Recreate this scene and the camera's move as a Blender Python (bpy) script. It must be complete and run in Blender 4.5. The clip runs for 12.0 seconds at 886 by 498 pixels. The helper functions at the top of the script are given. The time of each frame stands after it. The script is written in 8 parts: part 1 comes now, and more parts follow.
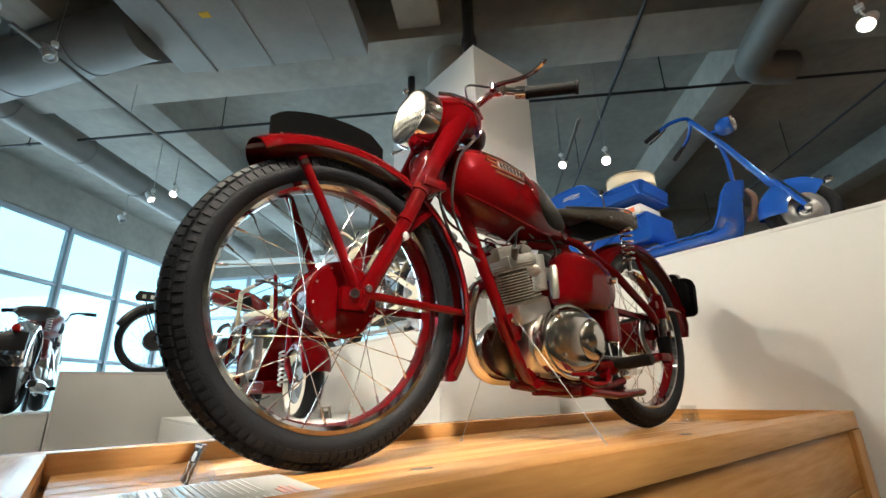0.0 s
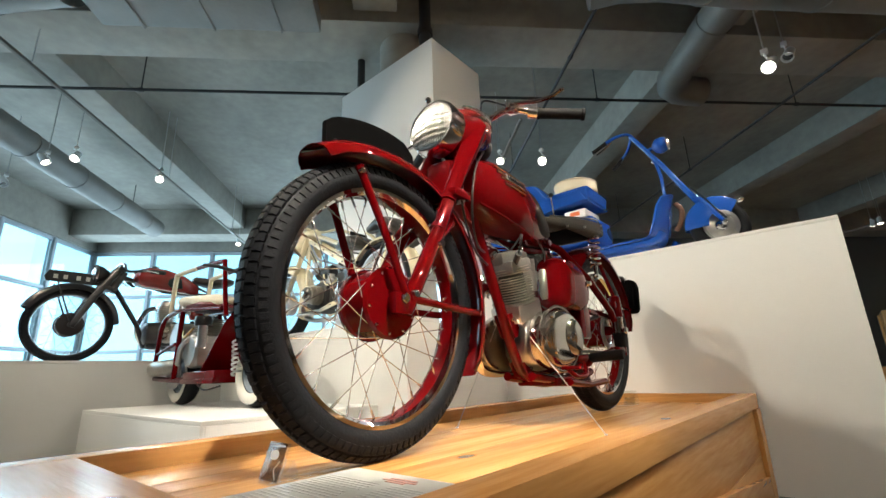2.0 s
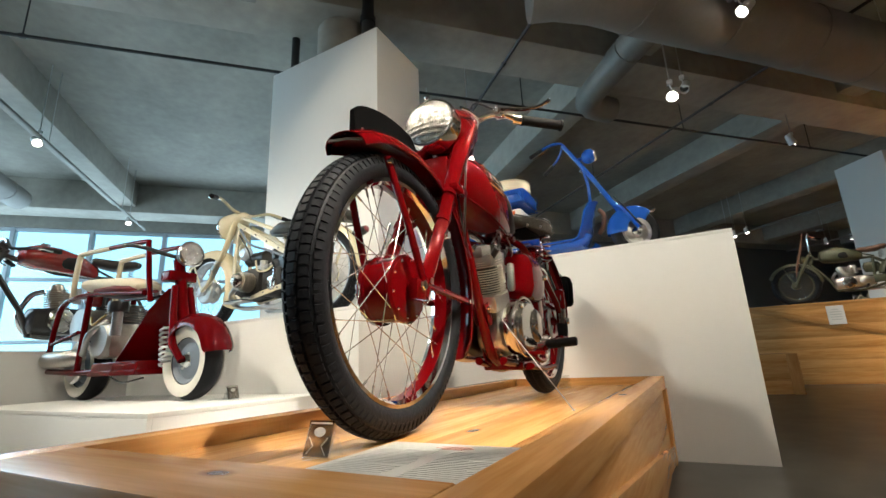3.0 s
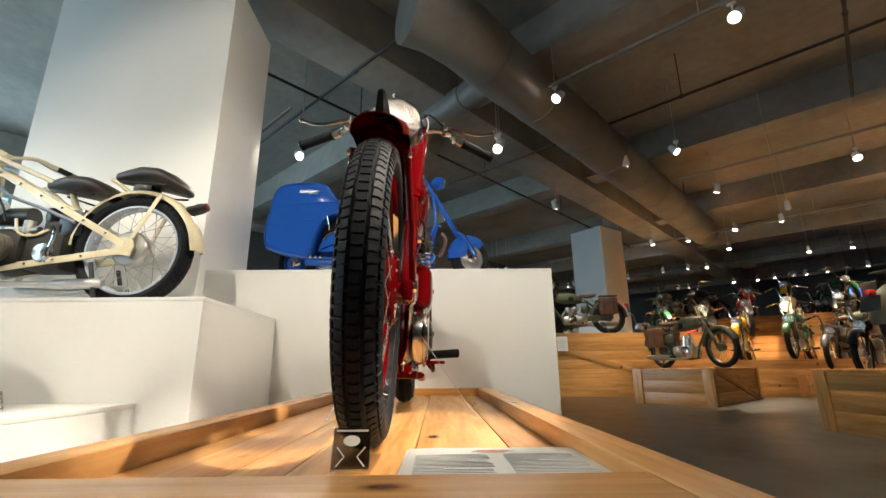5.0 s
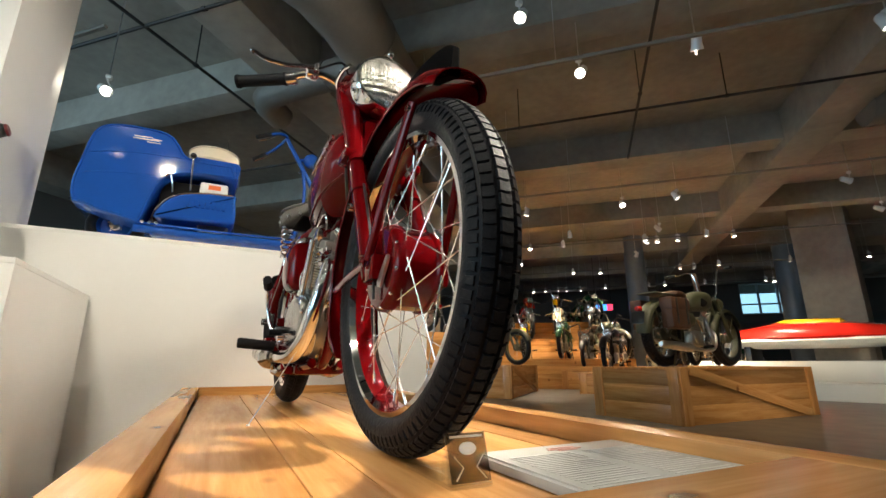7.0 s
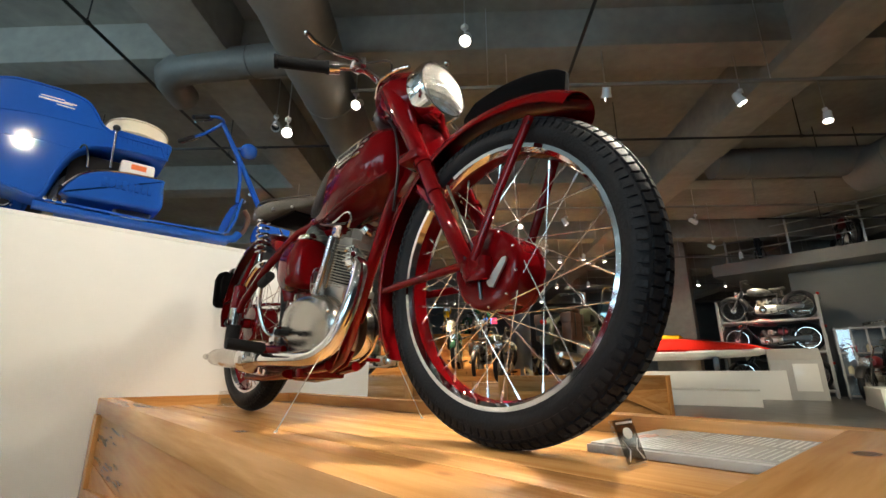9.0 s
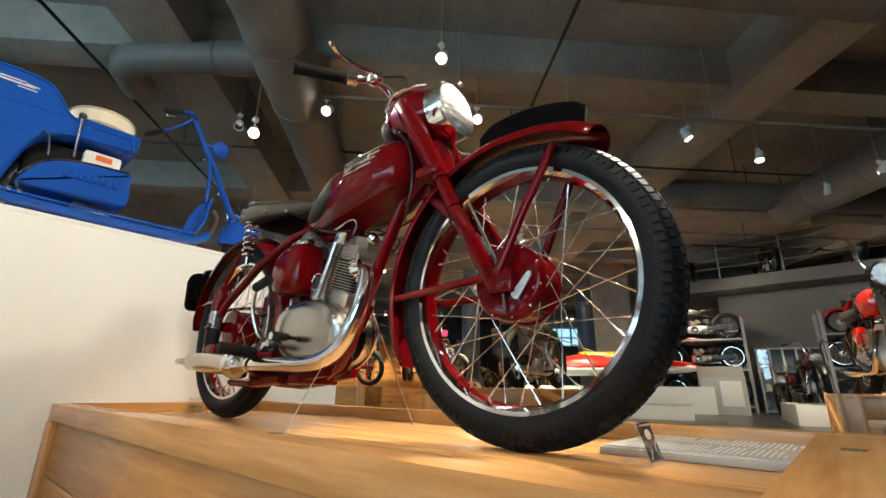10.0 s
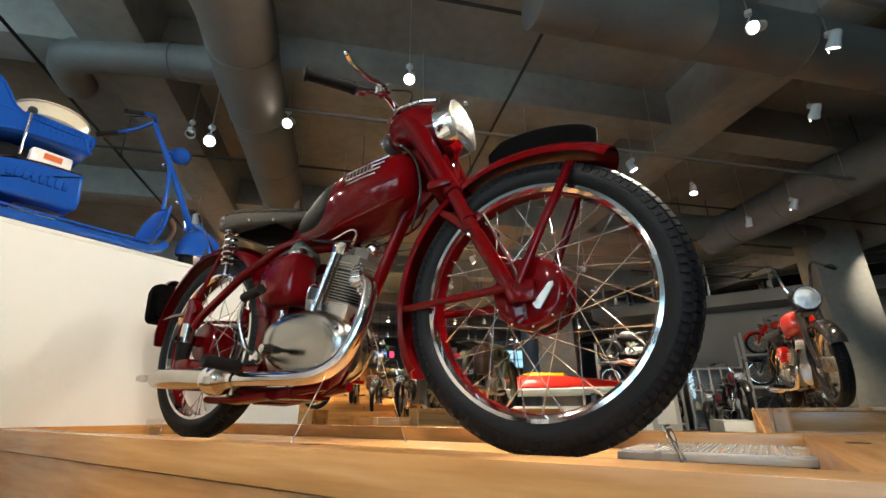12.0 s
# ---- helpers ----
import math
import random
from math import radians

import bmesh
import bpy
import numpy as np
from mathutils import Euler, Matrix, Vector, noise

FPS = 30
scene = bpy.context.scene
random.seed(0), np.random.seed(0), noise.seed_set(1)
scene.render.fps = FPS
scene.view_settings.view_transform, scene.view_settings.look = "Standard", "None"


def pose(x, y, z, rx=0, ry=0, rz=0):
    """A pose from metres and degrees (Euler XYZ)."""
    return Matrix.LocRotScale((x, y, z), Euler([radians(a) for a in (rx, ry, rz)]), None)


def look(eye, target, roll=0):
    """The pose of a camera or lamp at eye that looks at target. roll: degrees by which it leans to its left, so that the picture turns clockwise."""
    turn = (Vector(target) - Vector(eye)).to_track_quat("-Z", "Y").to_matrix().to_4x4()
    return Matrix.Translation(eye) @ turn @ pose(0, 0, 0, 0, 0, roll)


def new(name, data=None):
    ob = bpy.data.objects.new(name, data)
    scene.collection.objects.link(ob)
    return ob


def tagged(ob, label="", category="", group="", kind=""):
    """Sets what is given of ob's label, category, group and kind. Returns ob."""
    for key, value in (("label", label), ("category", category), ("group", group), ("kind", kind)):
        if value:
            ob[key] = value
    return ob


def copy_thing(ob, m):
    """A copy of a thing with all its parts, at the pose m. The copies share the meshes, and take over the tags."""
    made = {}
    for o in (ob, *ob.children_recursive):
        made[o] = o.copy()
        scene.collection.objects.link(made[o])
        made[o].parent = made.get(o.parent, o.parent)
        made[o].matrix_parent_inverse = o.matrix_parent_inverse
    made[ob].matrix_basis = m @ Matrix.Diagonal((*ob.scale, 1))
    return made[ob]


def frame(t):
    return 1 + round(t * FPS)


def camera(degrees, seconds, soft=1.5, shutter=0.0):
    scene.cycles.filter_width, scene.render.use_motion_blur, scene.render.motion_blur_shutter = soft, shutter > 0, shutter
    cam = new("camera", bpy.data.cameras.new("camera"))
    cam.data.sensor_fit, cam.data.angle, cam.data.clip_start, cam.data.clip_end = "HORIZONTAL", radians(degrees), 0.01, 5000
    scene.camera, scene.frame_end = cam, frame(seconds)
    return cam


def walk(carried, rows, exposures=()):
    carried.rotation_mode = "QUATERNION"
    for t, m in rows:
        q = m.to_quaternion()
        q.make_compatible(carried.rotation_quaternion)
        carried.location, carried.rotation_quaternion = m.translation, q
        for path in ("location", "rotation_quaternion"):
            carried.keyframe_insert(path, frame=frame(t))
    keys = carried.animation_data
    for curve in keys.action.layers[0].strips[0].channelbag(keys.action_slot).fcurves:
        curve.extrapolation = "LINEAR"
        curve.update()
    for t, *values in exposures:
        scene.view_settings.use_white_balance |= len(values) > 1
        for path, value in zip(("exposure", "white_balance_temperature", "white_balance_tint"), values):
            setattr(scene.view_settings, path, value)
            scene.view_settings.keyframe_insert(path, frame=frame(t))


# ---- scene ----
cam = camera(89.8, 12.0)
PATH = [
    (0, (0.893, -0.423, 0.127), (-0.598, 0.757, 0.747), -1.5),
    (0.5, (0.885, -0.443, 0.134), (-0.582, 0.769, 0.75), -1.6),
    (1, (0.869, -0.492, 0.144), (-0.536, 0.802, 0.737), -2.0),
    (1.5, (0.852, -0.582, 0.147), (-0.469, 0.807, 0.717), -1.5),
    (2, (0.774, -0.691, 0.164), (-0.479, 0.772, 0.705), -2.0),
    (2.5, (0.674, -0.786, 0.171), (-0.386, 0.829, 0.689), -2.0),
    (2.7, (0.653, -0.83, 0.162), (-0.352, 0.824, 0.668), -2.3),
    (4.3, (0.288, -1.014, 0.135), (-0.02, 0.893, 0.656), -1.0),
    (4.5, (0.249, -1.014, 0.136), (0.054, 0.907, 0.658), -0.8),
    (5, (0.136, -1.01, 0.148), (0.162, 0.922, 0.667), -0.5),
    (5.5, (0.025, -0.974, 0.164), (0.33, 0.933, 0.682), 1.0),
    (6, (-0.082, -0.935, 0.153), (0.412, 0.928, 0.687), 1.0),
    (6.5, (-0.194, -0.888, 0.155), (0.46, 0.933, 0.661), 0.1),
    (7, (-0.312, -0.811, 0.148), (0.547, 0.925, 0.647), 0.0),
    (7.2, (-0.366, -0.763, 0.141), (0.542, 0.943, 0.657), -0.4),
    (8.8, (-0.649, -0.618, 0.126), (0.595, 0.855, 0.658), -0.0),
    (9, (-0.679, -0.602, 0.123), (0.603, 0.833, 0.668), -0.1),
    (9.5, (-0.757, -0.575, 0.116), (0.591, 0.779, 0.709), 0.0),
    (10, (-0.822, -0.523, 0.109), (0.608, 0.742, 0.705), 0.7),
    (10.5, (-0.861, -0.464, 0.098), (0.647, 0.691, 0.724), 0.9),
    (11, (-0.898, -0.423, 0.1), (0.634, 0.677, 0.769), 0.4),
    (11.5, (-0.919, -0.398, 0.09), (0.631, 0.663, 0.776), -0.3),
    (12, (-0.926, -0.394, 0.081), (0.631, 0.657, 0.768), -0.2),
]
EXPOSURE = [(0, 0.02, 6340, 10), (2.5, 0.0, 6340, 10), (6, -0.02, 6340, 10), (9, 0.07, 6340, 10), (12, 0.15, 6340, 10)]
walk(cam, [(t, look(eye, target, roll)) for t, eye, target, roll in PATH], EXPOSURE)

# ---- light ----
FLOOR, SLAB, BEAM = -0.39, 4.05, 3.55
GRID = -44.0  # the building's grid, turned against the plinth


def grid(a, b, z=0.0):
    """A place given along the building's grid."""
    c, s = math.cos(radians(GRID)), math.sin(radians(GRID))
    return Vector((a * c - b * s, a * s + b * c, z))


world = bpy.data.worlds.new("world")
scene.world = world
world.use_nodes = True
sky = world.node_tree.nodes.new("ShaderNodeTexSky")
sky.sky_type, sky.sun_disc, sky.sun_elevation, sky.sun_rotation = "NISHITA", False, radians(38), radians(60)
world.node_tree.links.new(sky.outputs[0], world.node_tree.nodes["Background"].inputs[0])
world.node_tree.nodes["Background"].inputs[1].default_value = 0.14
sun = new("sun", bpy.data.lights.new("sun", "SUN"))
sun.data.energy, sun.data.angle, sun.data.color = 1.2, radians(12), (1, 0.96, 0.9)
sun.matrix_world = look((20, 20, 22), (0, 0, 0))


def spot(eye, target, watts, size=55, colour=(1.0, 0.9, 0.72), blend=0.5, radius=0.03):
    ob = new("spot_light", bpy.data.lights.new("spot_light", "SPOT"))
    ob.data.energy, ob.data.spot_size, ob.data.spot_blend = watts, radians(size), blend
    ob.data.color, ob.data.shadow_soft_size = colour, radius
    ob.matrix_world = look(eye, target)
    return ob


# can lamps: where they hang, what they are aimed at, and their power (0: unlit)
LAMPS_NEAR = [
    ((-1.54, 3.97, 2.67), (0.3, 1.2, 0.4), 60),
    ((1.67, 1.73, 2.98), (0.1, 0.9, 0.4), 50),
    ((1.41, 3.15, 2.92), (-0.4, 2.2, 0.9), 70),
    ((0.8, 3.4, 2.46), (0.1, 1.9, 0.8), 40),
    # the next three hang unseen behind the camera, added to light bench and plinths
    ((-1.3, -2.6, 3.05), (-0.7, 1.9, 0.9), 160),
    ((1.6, -2.4, 3.05), (-0.1, 0.9, 0.5), 28),
    ((-1.6, -0.9, 3.05), (-0.45, 1.2, 0.3), 130),
    ((2.72, -0.92, 2.95), (-0.6, 1.8, 0.8), 130),
    ((2.62, 2.04, 2.95), (0.3, 1.2, 0.3), 50),
    ((-2.22, 4.08, 2.95), (-2.0, 2.3, 1.2), 60),
    ((-3.34, -1.45, 2.95), (-2.2, 0.4, 0.4), 90),
    # another unseen lamp, added to brighten the plinths on the left
    ((-1.9, -2.2, 3.05), (-3.0, -0.1, 0.2), 70),
]
LAMPS_LEFT = [
    ((-3.6, -1.11, 2.95), (-3.1, 0.3, 0.6), 0),
    ((-4.62, -1.61, 2.95), (-3.4, 0.2, 0.5), 90),
    ((-6.05, 0.15, 2.95), (-4.4, -0.8, 0.4), 60),
    ((-6.43, -0.07, 2.95), (-5.0, 1.5, 0.0), 60),
    ((-7.66, -0.34, 2.95), (-6.0, 1.0, 0.0), 0),
    ((-6.0, 1.1, 2.95), (-3.0, 1.2, 0.6), 80),
    ((-8.37, 3.33, 2.95), (-7.0, 3.0, 0.0), 60),
]
LAMPS_MID = [
    ((3.39, 4.42, 2.95), (4.3, 2.7, 0.5), 170),
    ((2.86, 4.82, 2.95), (4.0, 6.2, 0.3), 130),
    ((4.81, 5.87, 2.95), (4.5, 6.6, 0.3), 110),
    ((6.05, 4.62, 2.95), (4.9, 2.9, 0.6), 80),
    ((6.62, 3.93, 2.95), (7.8, 2.8, 0.0), 25),
    ((6.67, 6.71, 2.95), (7.4, 7.4, 0.3), 130),
    ((8.02, 5.39, 2.95), (10.9, 4.6, 0.6), 85),
    ((2.3, 6.6, 2.95), (3.4, 7.9, 0.5), 140),
    ((9.6, 7.4, 2.95), (9.2, 8.6, 0.4), 130),
    ((7.4, 9.6, 2.95), (6.7, 8.9, 0.8), 120),
    ((0.96, 4.22, 2.95), (0.2, 2.6, 0.8), 0),
]
LAMPS_RIGHT = [
    ((3.35, 1.3, 2.95), (4.6, 2.3, 0.5), 130),
    ((4.55, 0.37, 2.95), (5.0, -0.5, 0.5), 204),
    ((5.7, -0.18, 2.95), (5.0, 0.0, 0.3), 150),
    ((3.36, -1.48, 2.95), (4.6, -0.6, 0.5), 153),
    ((4.48, -1.43, 2.95), (7.0, -0.3, 0.3), 70),
    ((7.1, -1.37, 2.95), (9.2, 0.0, 0.3), 80),
    ((7.52, -0.8, 2.95), (9.6, -0.4, 0.5), 130),
    ((8.4, 2.2, 2.95), (12.6, -0.6, 1.0), 70),
    ((10.6, 2.6, 2.95), (13.0, 0.4, 1.4), 55),
    ((9.6, -3.4, 2.95), (13.0, -1.6, 1.0), 100),
]
KEY = ((1.85, -0.68, 3.05), (-0.22, 0.3, 0.1), 760)
NARROW = [4, 5]  # lamps of the near row with a tight beam
LAMPS = [KEY] + LAMPS_NEAR + LAMPS_LEFT + LAMPS_MID + LAMPS_RIGHT
far = random.Random(3)
for k in range(60):
    b = (10.4, 14.0, 17.4)[k % 3]
    x, y, _ = grid(far.uniform(-8.0, 11.5), b + far.choice((-0.12, 0.12)))
    LAMPS.append(((x, y, 2.95), (x + far.uniform(-1, 0.6), y + far.uniform(-1, 0.6), 0.4), 360 if k % 3 == 0 or k % 8 == 1 and k < 48 else 1))
for eye, target, watts in LAMPS:
    if watts > 1:
        warm = (1.0, 0.84, 0.58) if eye[0] > 2.8 and eye[1] > -2.0 else (1.0, 0.9, 0.72)
        spot(Vector(eye) + (Vector(target) - Vector(eye)).normalized() * 0.03, target, watts * 1.6 * (1.3 if warm[1] < 0.9 else 1.0), 22 if watts == KEY[2] else 58 if any(LAMPS_NEAR[k][0] == eye for k in NARROW) else 70, warm, radius=0.022)
for a, b, c, d, w, h in ((-6.0, -7.35, -6.0, 0.0, 8.0, 2.6), (-10.05, -3.5, 0.0, -3.5, 7.0, 2.6)):
    area = new("window_daylight", bpy.data.lights.new("window_daylight", "AREA"))
    area.data.shape, area.data.size, area.data.size_y = "RECTANGLE", w, h
    area.data.energy, area.data.color = 250, (0.62, 0.85, 1.0)
    area.matrix_world = look(grid(a, b, 1.7), grid(c, d, 1.4))


# ---- materials ----
def mat(name, colour, rough=0.5, metal=0.0, vary=0.12, scale=6.0, bump=0.0, bump_scale=60.0, coat=0.0, tint=None, spec=0.5):
    """A surface with a broad and a fine variation of its colour and gloss, and a fine relief."""
    m = bpy.data.materials.new(name)
    m.use_nodes = True
    n, l = m.node_tree.nodes, m.node_tree.links
    p = n["Principled BSDF"]
    p.inputs["Metallic"].default_value = metal
    p.inputs["Coat Weight"].default_value = coat
    p.inputs["Coat Roughness"].default_value = 0.04
    p.inputs["Specular IOR Level"].default_value = spec
    co = n.new("ShaderNodeTexCoord")
    big, fine = n.new("ShaderNodeTexNoise"), n.new("ShaderNodeTexNoise")
    big.inputs["Scale"].default_value, fine.inputs["Scale"].default_value = scale, scale * 9
    big.inputs["Detail"].default_value = fine.inputs["Detail"].default_value = 4
    info = n.new("ShaderNodeObjectInfo")
    for t in (big, fine):
        l.new(co.outputs["Object"], t.inputs["Vector"])
    add = n.new("ShaderNodeMath")
    add.operation = "MULTIPLY_ADD"
    l.new(fine.outputs["Fac"], add.inputs[0])
    add.inputs[1].default_value = 0.5
    l.new(big.outputs["Fac"], add.inputs[2])
    ramp = n.new("ShaderNodeMapRange")
    ramp.inputs["From Min"].default_value, ramp.inputs["From Max"].default_value = 0.45, 1.05
    l.new(add.outputs[0], ramp.inputs["Value"])
    mix = n.new("ShaderNodeMix")
    mix.data_type = "RGBA"
    low = [c * (1 - vary) for c in colour]
    high = [min(1, c * (1 + vary)) for c in (tint or colour)]
    mix.inputs["A"].default_value, mix.inputs["B"].default_value = (*low, 1), (*high, 1)
    l.new(ramp.outputs[0], mix.inputs["Factor"])
    l.new(mix.outputs["Result"], p.inputs["Base Color"])
    r = n.new("ShaderNodeMapRange")
    r.inputs["To Min"].default_value, r.inputs["To Max"].default_value = rough * 0.8, min(1, rough * 1.25)
    l.new(fine.outputs["Fac"], r.inputs["Value"])
    l.new(r.outputs[0], p.inputs["Roughness"])
    if bump:
        t, b = n.new("ShaderNodeTexNoise"), n.new("ShaderNodeBump")
        t.inputs["Scale"].default_value, t.inputs["Detail"].default_value = bump_scale, 5
        l.new(co.outputs["Object"], t.inputs["Vector"])
        b.inputs["Strength"].default_value, b.inputs["Distance"].default_value = bump, 0.01
        l.new(t.outputs["Fac"], b.inputs["Height"])
        l.new(b.outputs[0], p.inputs["Normal"])
    return m


def glow(name, colour, strength):
    m = bpy.data.materials.new(name)
    m.use_nodes = True
    p = m.node_tree.nodes["Principled BSDF"]
    p.inputs["Base Color"].default_value = (*colour, 1)
    p.inputs["Emission Color"].default_value = (*colour, 1)
    p.inputs["Emission Strength"].default_value = strength
    return m


def glass(name, colour=(1, 1, 1), rough=0.0):
    m = bpy.data.materials.new(name)
    m.use_nodes = True
    p = m.node_tree.nodes["Principled BSDF"]
    p.inputs["Base Color"].default_value = (*colour, 1)
    p.inputs["Transmission Weight"].default_value, p.inputs["Roughness"].default_value, p.inputs["IOR"].default_value = 1, rough, 1.45
    return m


def wood(name, light, dark, along="Y", rough=0.27):
    """Varnished pine: long grain, growth bands and knots."""
    m = bpy.data.materials.new(name)
    m.use_nodes = True
    n, l = m.node_tree.nodes, m.node_tree.links
    p = n["Principled BSDF"]
    co, info, mp = n.new("ShaderNodeTexCoord"), n.new("ShaderNodeObjectInfo"), n.new("ShaderNodeMapping")
    shift = n.new("ShaderNodeVectorMath")
    shift.operation = "MULTIPLY_ADD"
    l.new(info.outputs["Random"], shift.inputs[0])
    shift.inputs[1].default_value = (7, 5, 3)
    l.new(co.outputs["Object"], shift.inputs[2])
    l.new(shift.outputs[0], mp.inputs["Vector"])
    mp.inputs["Scale"].default_value = {"X": (1.2, 16, 16), "Y": (16, 1.2, 16), "Z": (16, 16, 1.2)}[along]
    band, grain, knot = n.new("ShaderNodeTexNoise"), n.new("ShaderNodeTexNoise"), n.new("ShaderNodeTexVoronoi")
    l.new(mp.outputs[0], band.inputs["Vector"])
    l.new(mp.outputs[0], grain.inputs["Vector"])
    kmap = n.new("ShaderNodeMapping")
    kmap.inputs["Scale"].default_value = {"X": (0.55, 1, 0.35), "Y": (1, 0.55, 0.35), "Z": (0.5, 0.5, 0.8)}[along]
    l.new(shift.outputs[0], kmap.inputs["Vector"])
    l.new(kmap.outputs[0], knot.inputs["Vector"])
    band.inputs["Scale"].default_value, band.inputs["Detail"].default_value, band.inputs["Distortion"].default_value = 0.9, 3, 0.8
    grain.inputs["Scale"].default_value, grain.inputs["Detail"].default_value = 6, 6
    knot.inputs["Scale"].default_value = 5.2
    add = n.new("ShaderNodeMath")
    add.operation = "MULTIPLY_ADD"
    l.new(grain.outputs["Fac"], add.inputs[0])
    add.inputs[1].default_value = 0.45
    l.new(band.outputs["Fac"], add.inputs[2])
    rng = n.new("ShaderNodeMapRange")
    rng.inputs["From Min"].default_value, rng.inputs["From Max"].default_value = 0.55, 0.92
    l.new(add.outputs[0], rng.inputs["Value"])
    mix, kn, kmix = n.new("ShaderNodeMix"), n.new("ShaderNodeMapRange"), n.new("ShaderNodeMix")
    mix.data_type = kmix.data_type = "RGBA"
    mix.inputs["A"].default_value, mix.inputs["B"].default_value = (*light, 1), (*dark, 1)
    l.new(rng.outputs[0], mix.inputs["Factor"])
    kn.inputs["From Min"].default_value, kn.inputs["From Max"].default_value = 0.1, 0.04
    l.new(knot.outputs["Distance"], kn.inputs["Value"])
    l.new(kn.outputs[0], kmix.inputs["Factor"])
    l.new(mix.outputs["Result"], kmix.inputs["A"])
    kmix.inputs["B"].default_value = (dark[0] * 0.35, dark[1] * 0.28, dark[2] * 0.25, 1)
    hue = n.new("ShaderNodeHueSaturation")
    l.new(kmix.outputs["Result"], hue.inputs["Color"])
    v = n.new("ShaderNodeMapRange")
    v.inputs["To Min"].default_value, v.inputs["To Max"].default_value = 0.8, 1.15
    l.new(info.outputs["Random"], v.inputs["Value"])
    l.new(v.outputs[0], hue.inputs["Value"])
    l.new(hue.outputs[0], p.inputs["Base Color"])
    p.inputs["Roughness"].default_value = rough
    b = n.new("ShaderNodeBump")
    b.inputs["Strength"].default_value, b.inputs["Distance"].default_value = 0.18, 0.004
    l.new(grain.outputs["Fac"], b.inputs["Height"])
    l.new(b.outputs[0], p.inputs["Normal"])
    return m


RED = mat("red_enamel", (0.094, 0.0011, 0.0022), 0.03, coat=0.0, vary=0.04, scale=4, spec=0.26)
CHROME = mat("chrome", (0.75, 0.75, 0.76), 0.07, 1.0, vary=0.04, scale=14)
STEEL = mat("steel", (0.55, 0.55, 0.55), 0.3, 1.0, vary=0.1, scale=20)
ALLOY = mat("cast_alloy", (0.52, 0.5, 0.47), 0.34, 1.0, vary=0.12, scale=14, bump=0.15, bump_scale=300)
POLISHED = mat("polished_alloy", (0.5, 0.475, 0.44), 0.15, 1.0, vary=0.06, scale=10)
SATIN = mat("satin_alloy", (0.38, 0.365, 0.34), 0.21, 1.0, vary=0.1, scale=9)
DEAD_BLACK = mat("dead_black_paint", (0.0025, 0.0025, 0.0027), 0.9, vary=0.2, scale=20, spec=0.02)
RUBBER = mat("tyre_rubber", (0.0085, 0.0095, 0.012), 0.5, vary=0.25, scale=12, bump=0.2, bump_scale=180, spec=0.14)
BLACK = mat("black_paint", (0.012, 0.012, 0.013), 0.3, coat=0.3, scale=9)
MATTE = mat("matte_black", (0.006, 0.006, 0.007), 0.7, vary=0.2, scale=20, spec=0.18)
LEATHER = mat("black_leather", (0.03, 0.027, 0.024), 0.42, vary=0.3, scale=18, bump=0.4, bump_scale=120)
WHITE = mat("white_paint", (0.80, 0.80, 0.78), 0.55, vary=0.02, scale=2.2, bump=0.05, bump_scale=90)
CONCRETE = mat("concrete", (0.33, 0.312, 0.272), 0.8, vary=0.3, scale=0.9, bump=0.35, bump_scale=14)
FLOORING = mat("polished_floor", (0.048, 0.045, 0.039), 0.3, vary=0.15, scale=0.5, bump=0.0, bump_scale=30)
DUCT = mat("galvanised_duct", (0.2, 0.19, 0.172), 0.55, 0.15, vary=0.15, scale=3)
WALL = mat("grey_wall", (0.15, 0.152, 0.148), 0.7, vary=0.08, scale=1.2, bump=0.05)
FRAME = mat("window_frame_paint", (0.45, 0.5, 0.55), 0.4, vary=0.05)
PINE = wood("varnished_pine", (0.60, 0.32, 0.115), (0.43, 0.195, 0.055))
PINE_X = wood("varnished_pine_across", (0.60, 0.32, 0.115), (0.43, 0.195, 0.055), "X")
PINE_Z = wood("varnished_pine_upright", (0.59, 0.31, 0.11), (0.42, 0.19, 0.055), "Z")
BLUE = mat("blue_enamel", (0.014, 0.08, 0.38), 0.05, coat=0.0, vary=0.06, scale=5)
CREAM = mat("cream_vinyl", (0.72, 0.64, 0.48), 0.45, vary=0.06, scale=9, bump=0.1)
IVORY = mat("ivory_paint", (0.70, 0.62, 0.42), 0.25, coat=0.6, vary=0.05)
BULB = glow("lamp_lens", (1.0, 0.9, 0.78), 22)
BULB.cycles.emission_sampling = "NONE"
PANE = glass("window_glass", (0.93, 0.98, 1.0))
SPOKE = mat("bright_spoke_wire", (0.74, 0.73, 0.7), 0.2, 0.9, vary=0.05, scale=30)
HEAD = mat("grey_head_casting", (0.17, 0.16, 0.145), 0.45, 0.5, vary=0.2, scale=24, bump=0.15, bump_scale=200)
FIN = mat("barrel_fin", (0.34, 0.305, 0.25), 0.42, 0.5, vary=0.2, scale=30)
LENS = glass("lamp_glass", (0.95, 0.97, 1.0), 0.02)

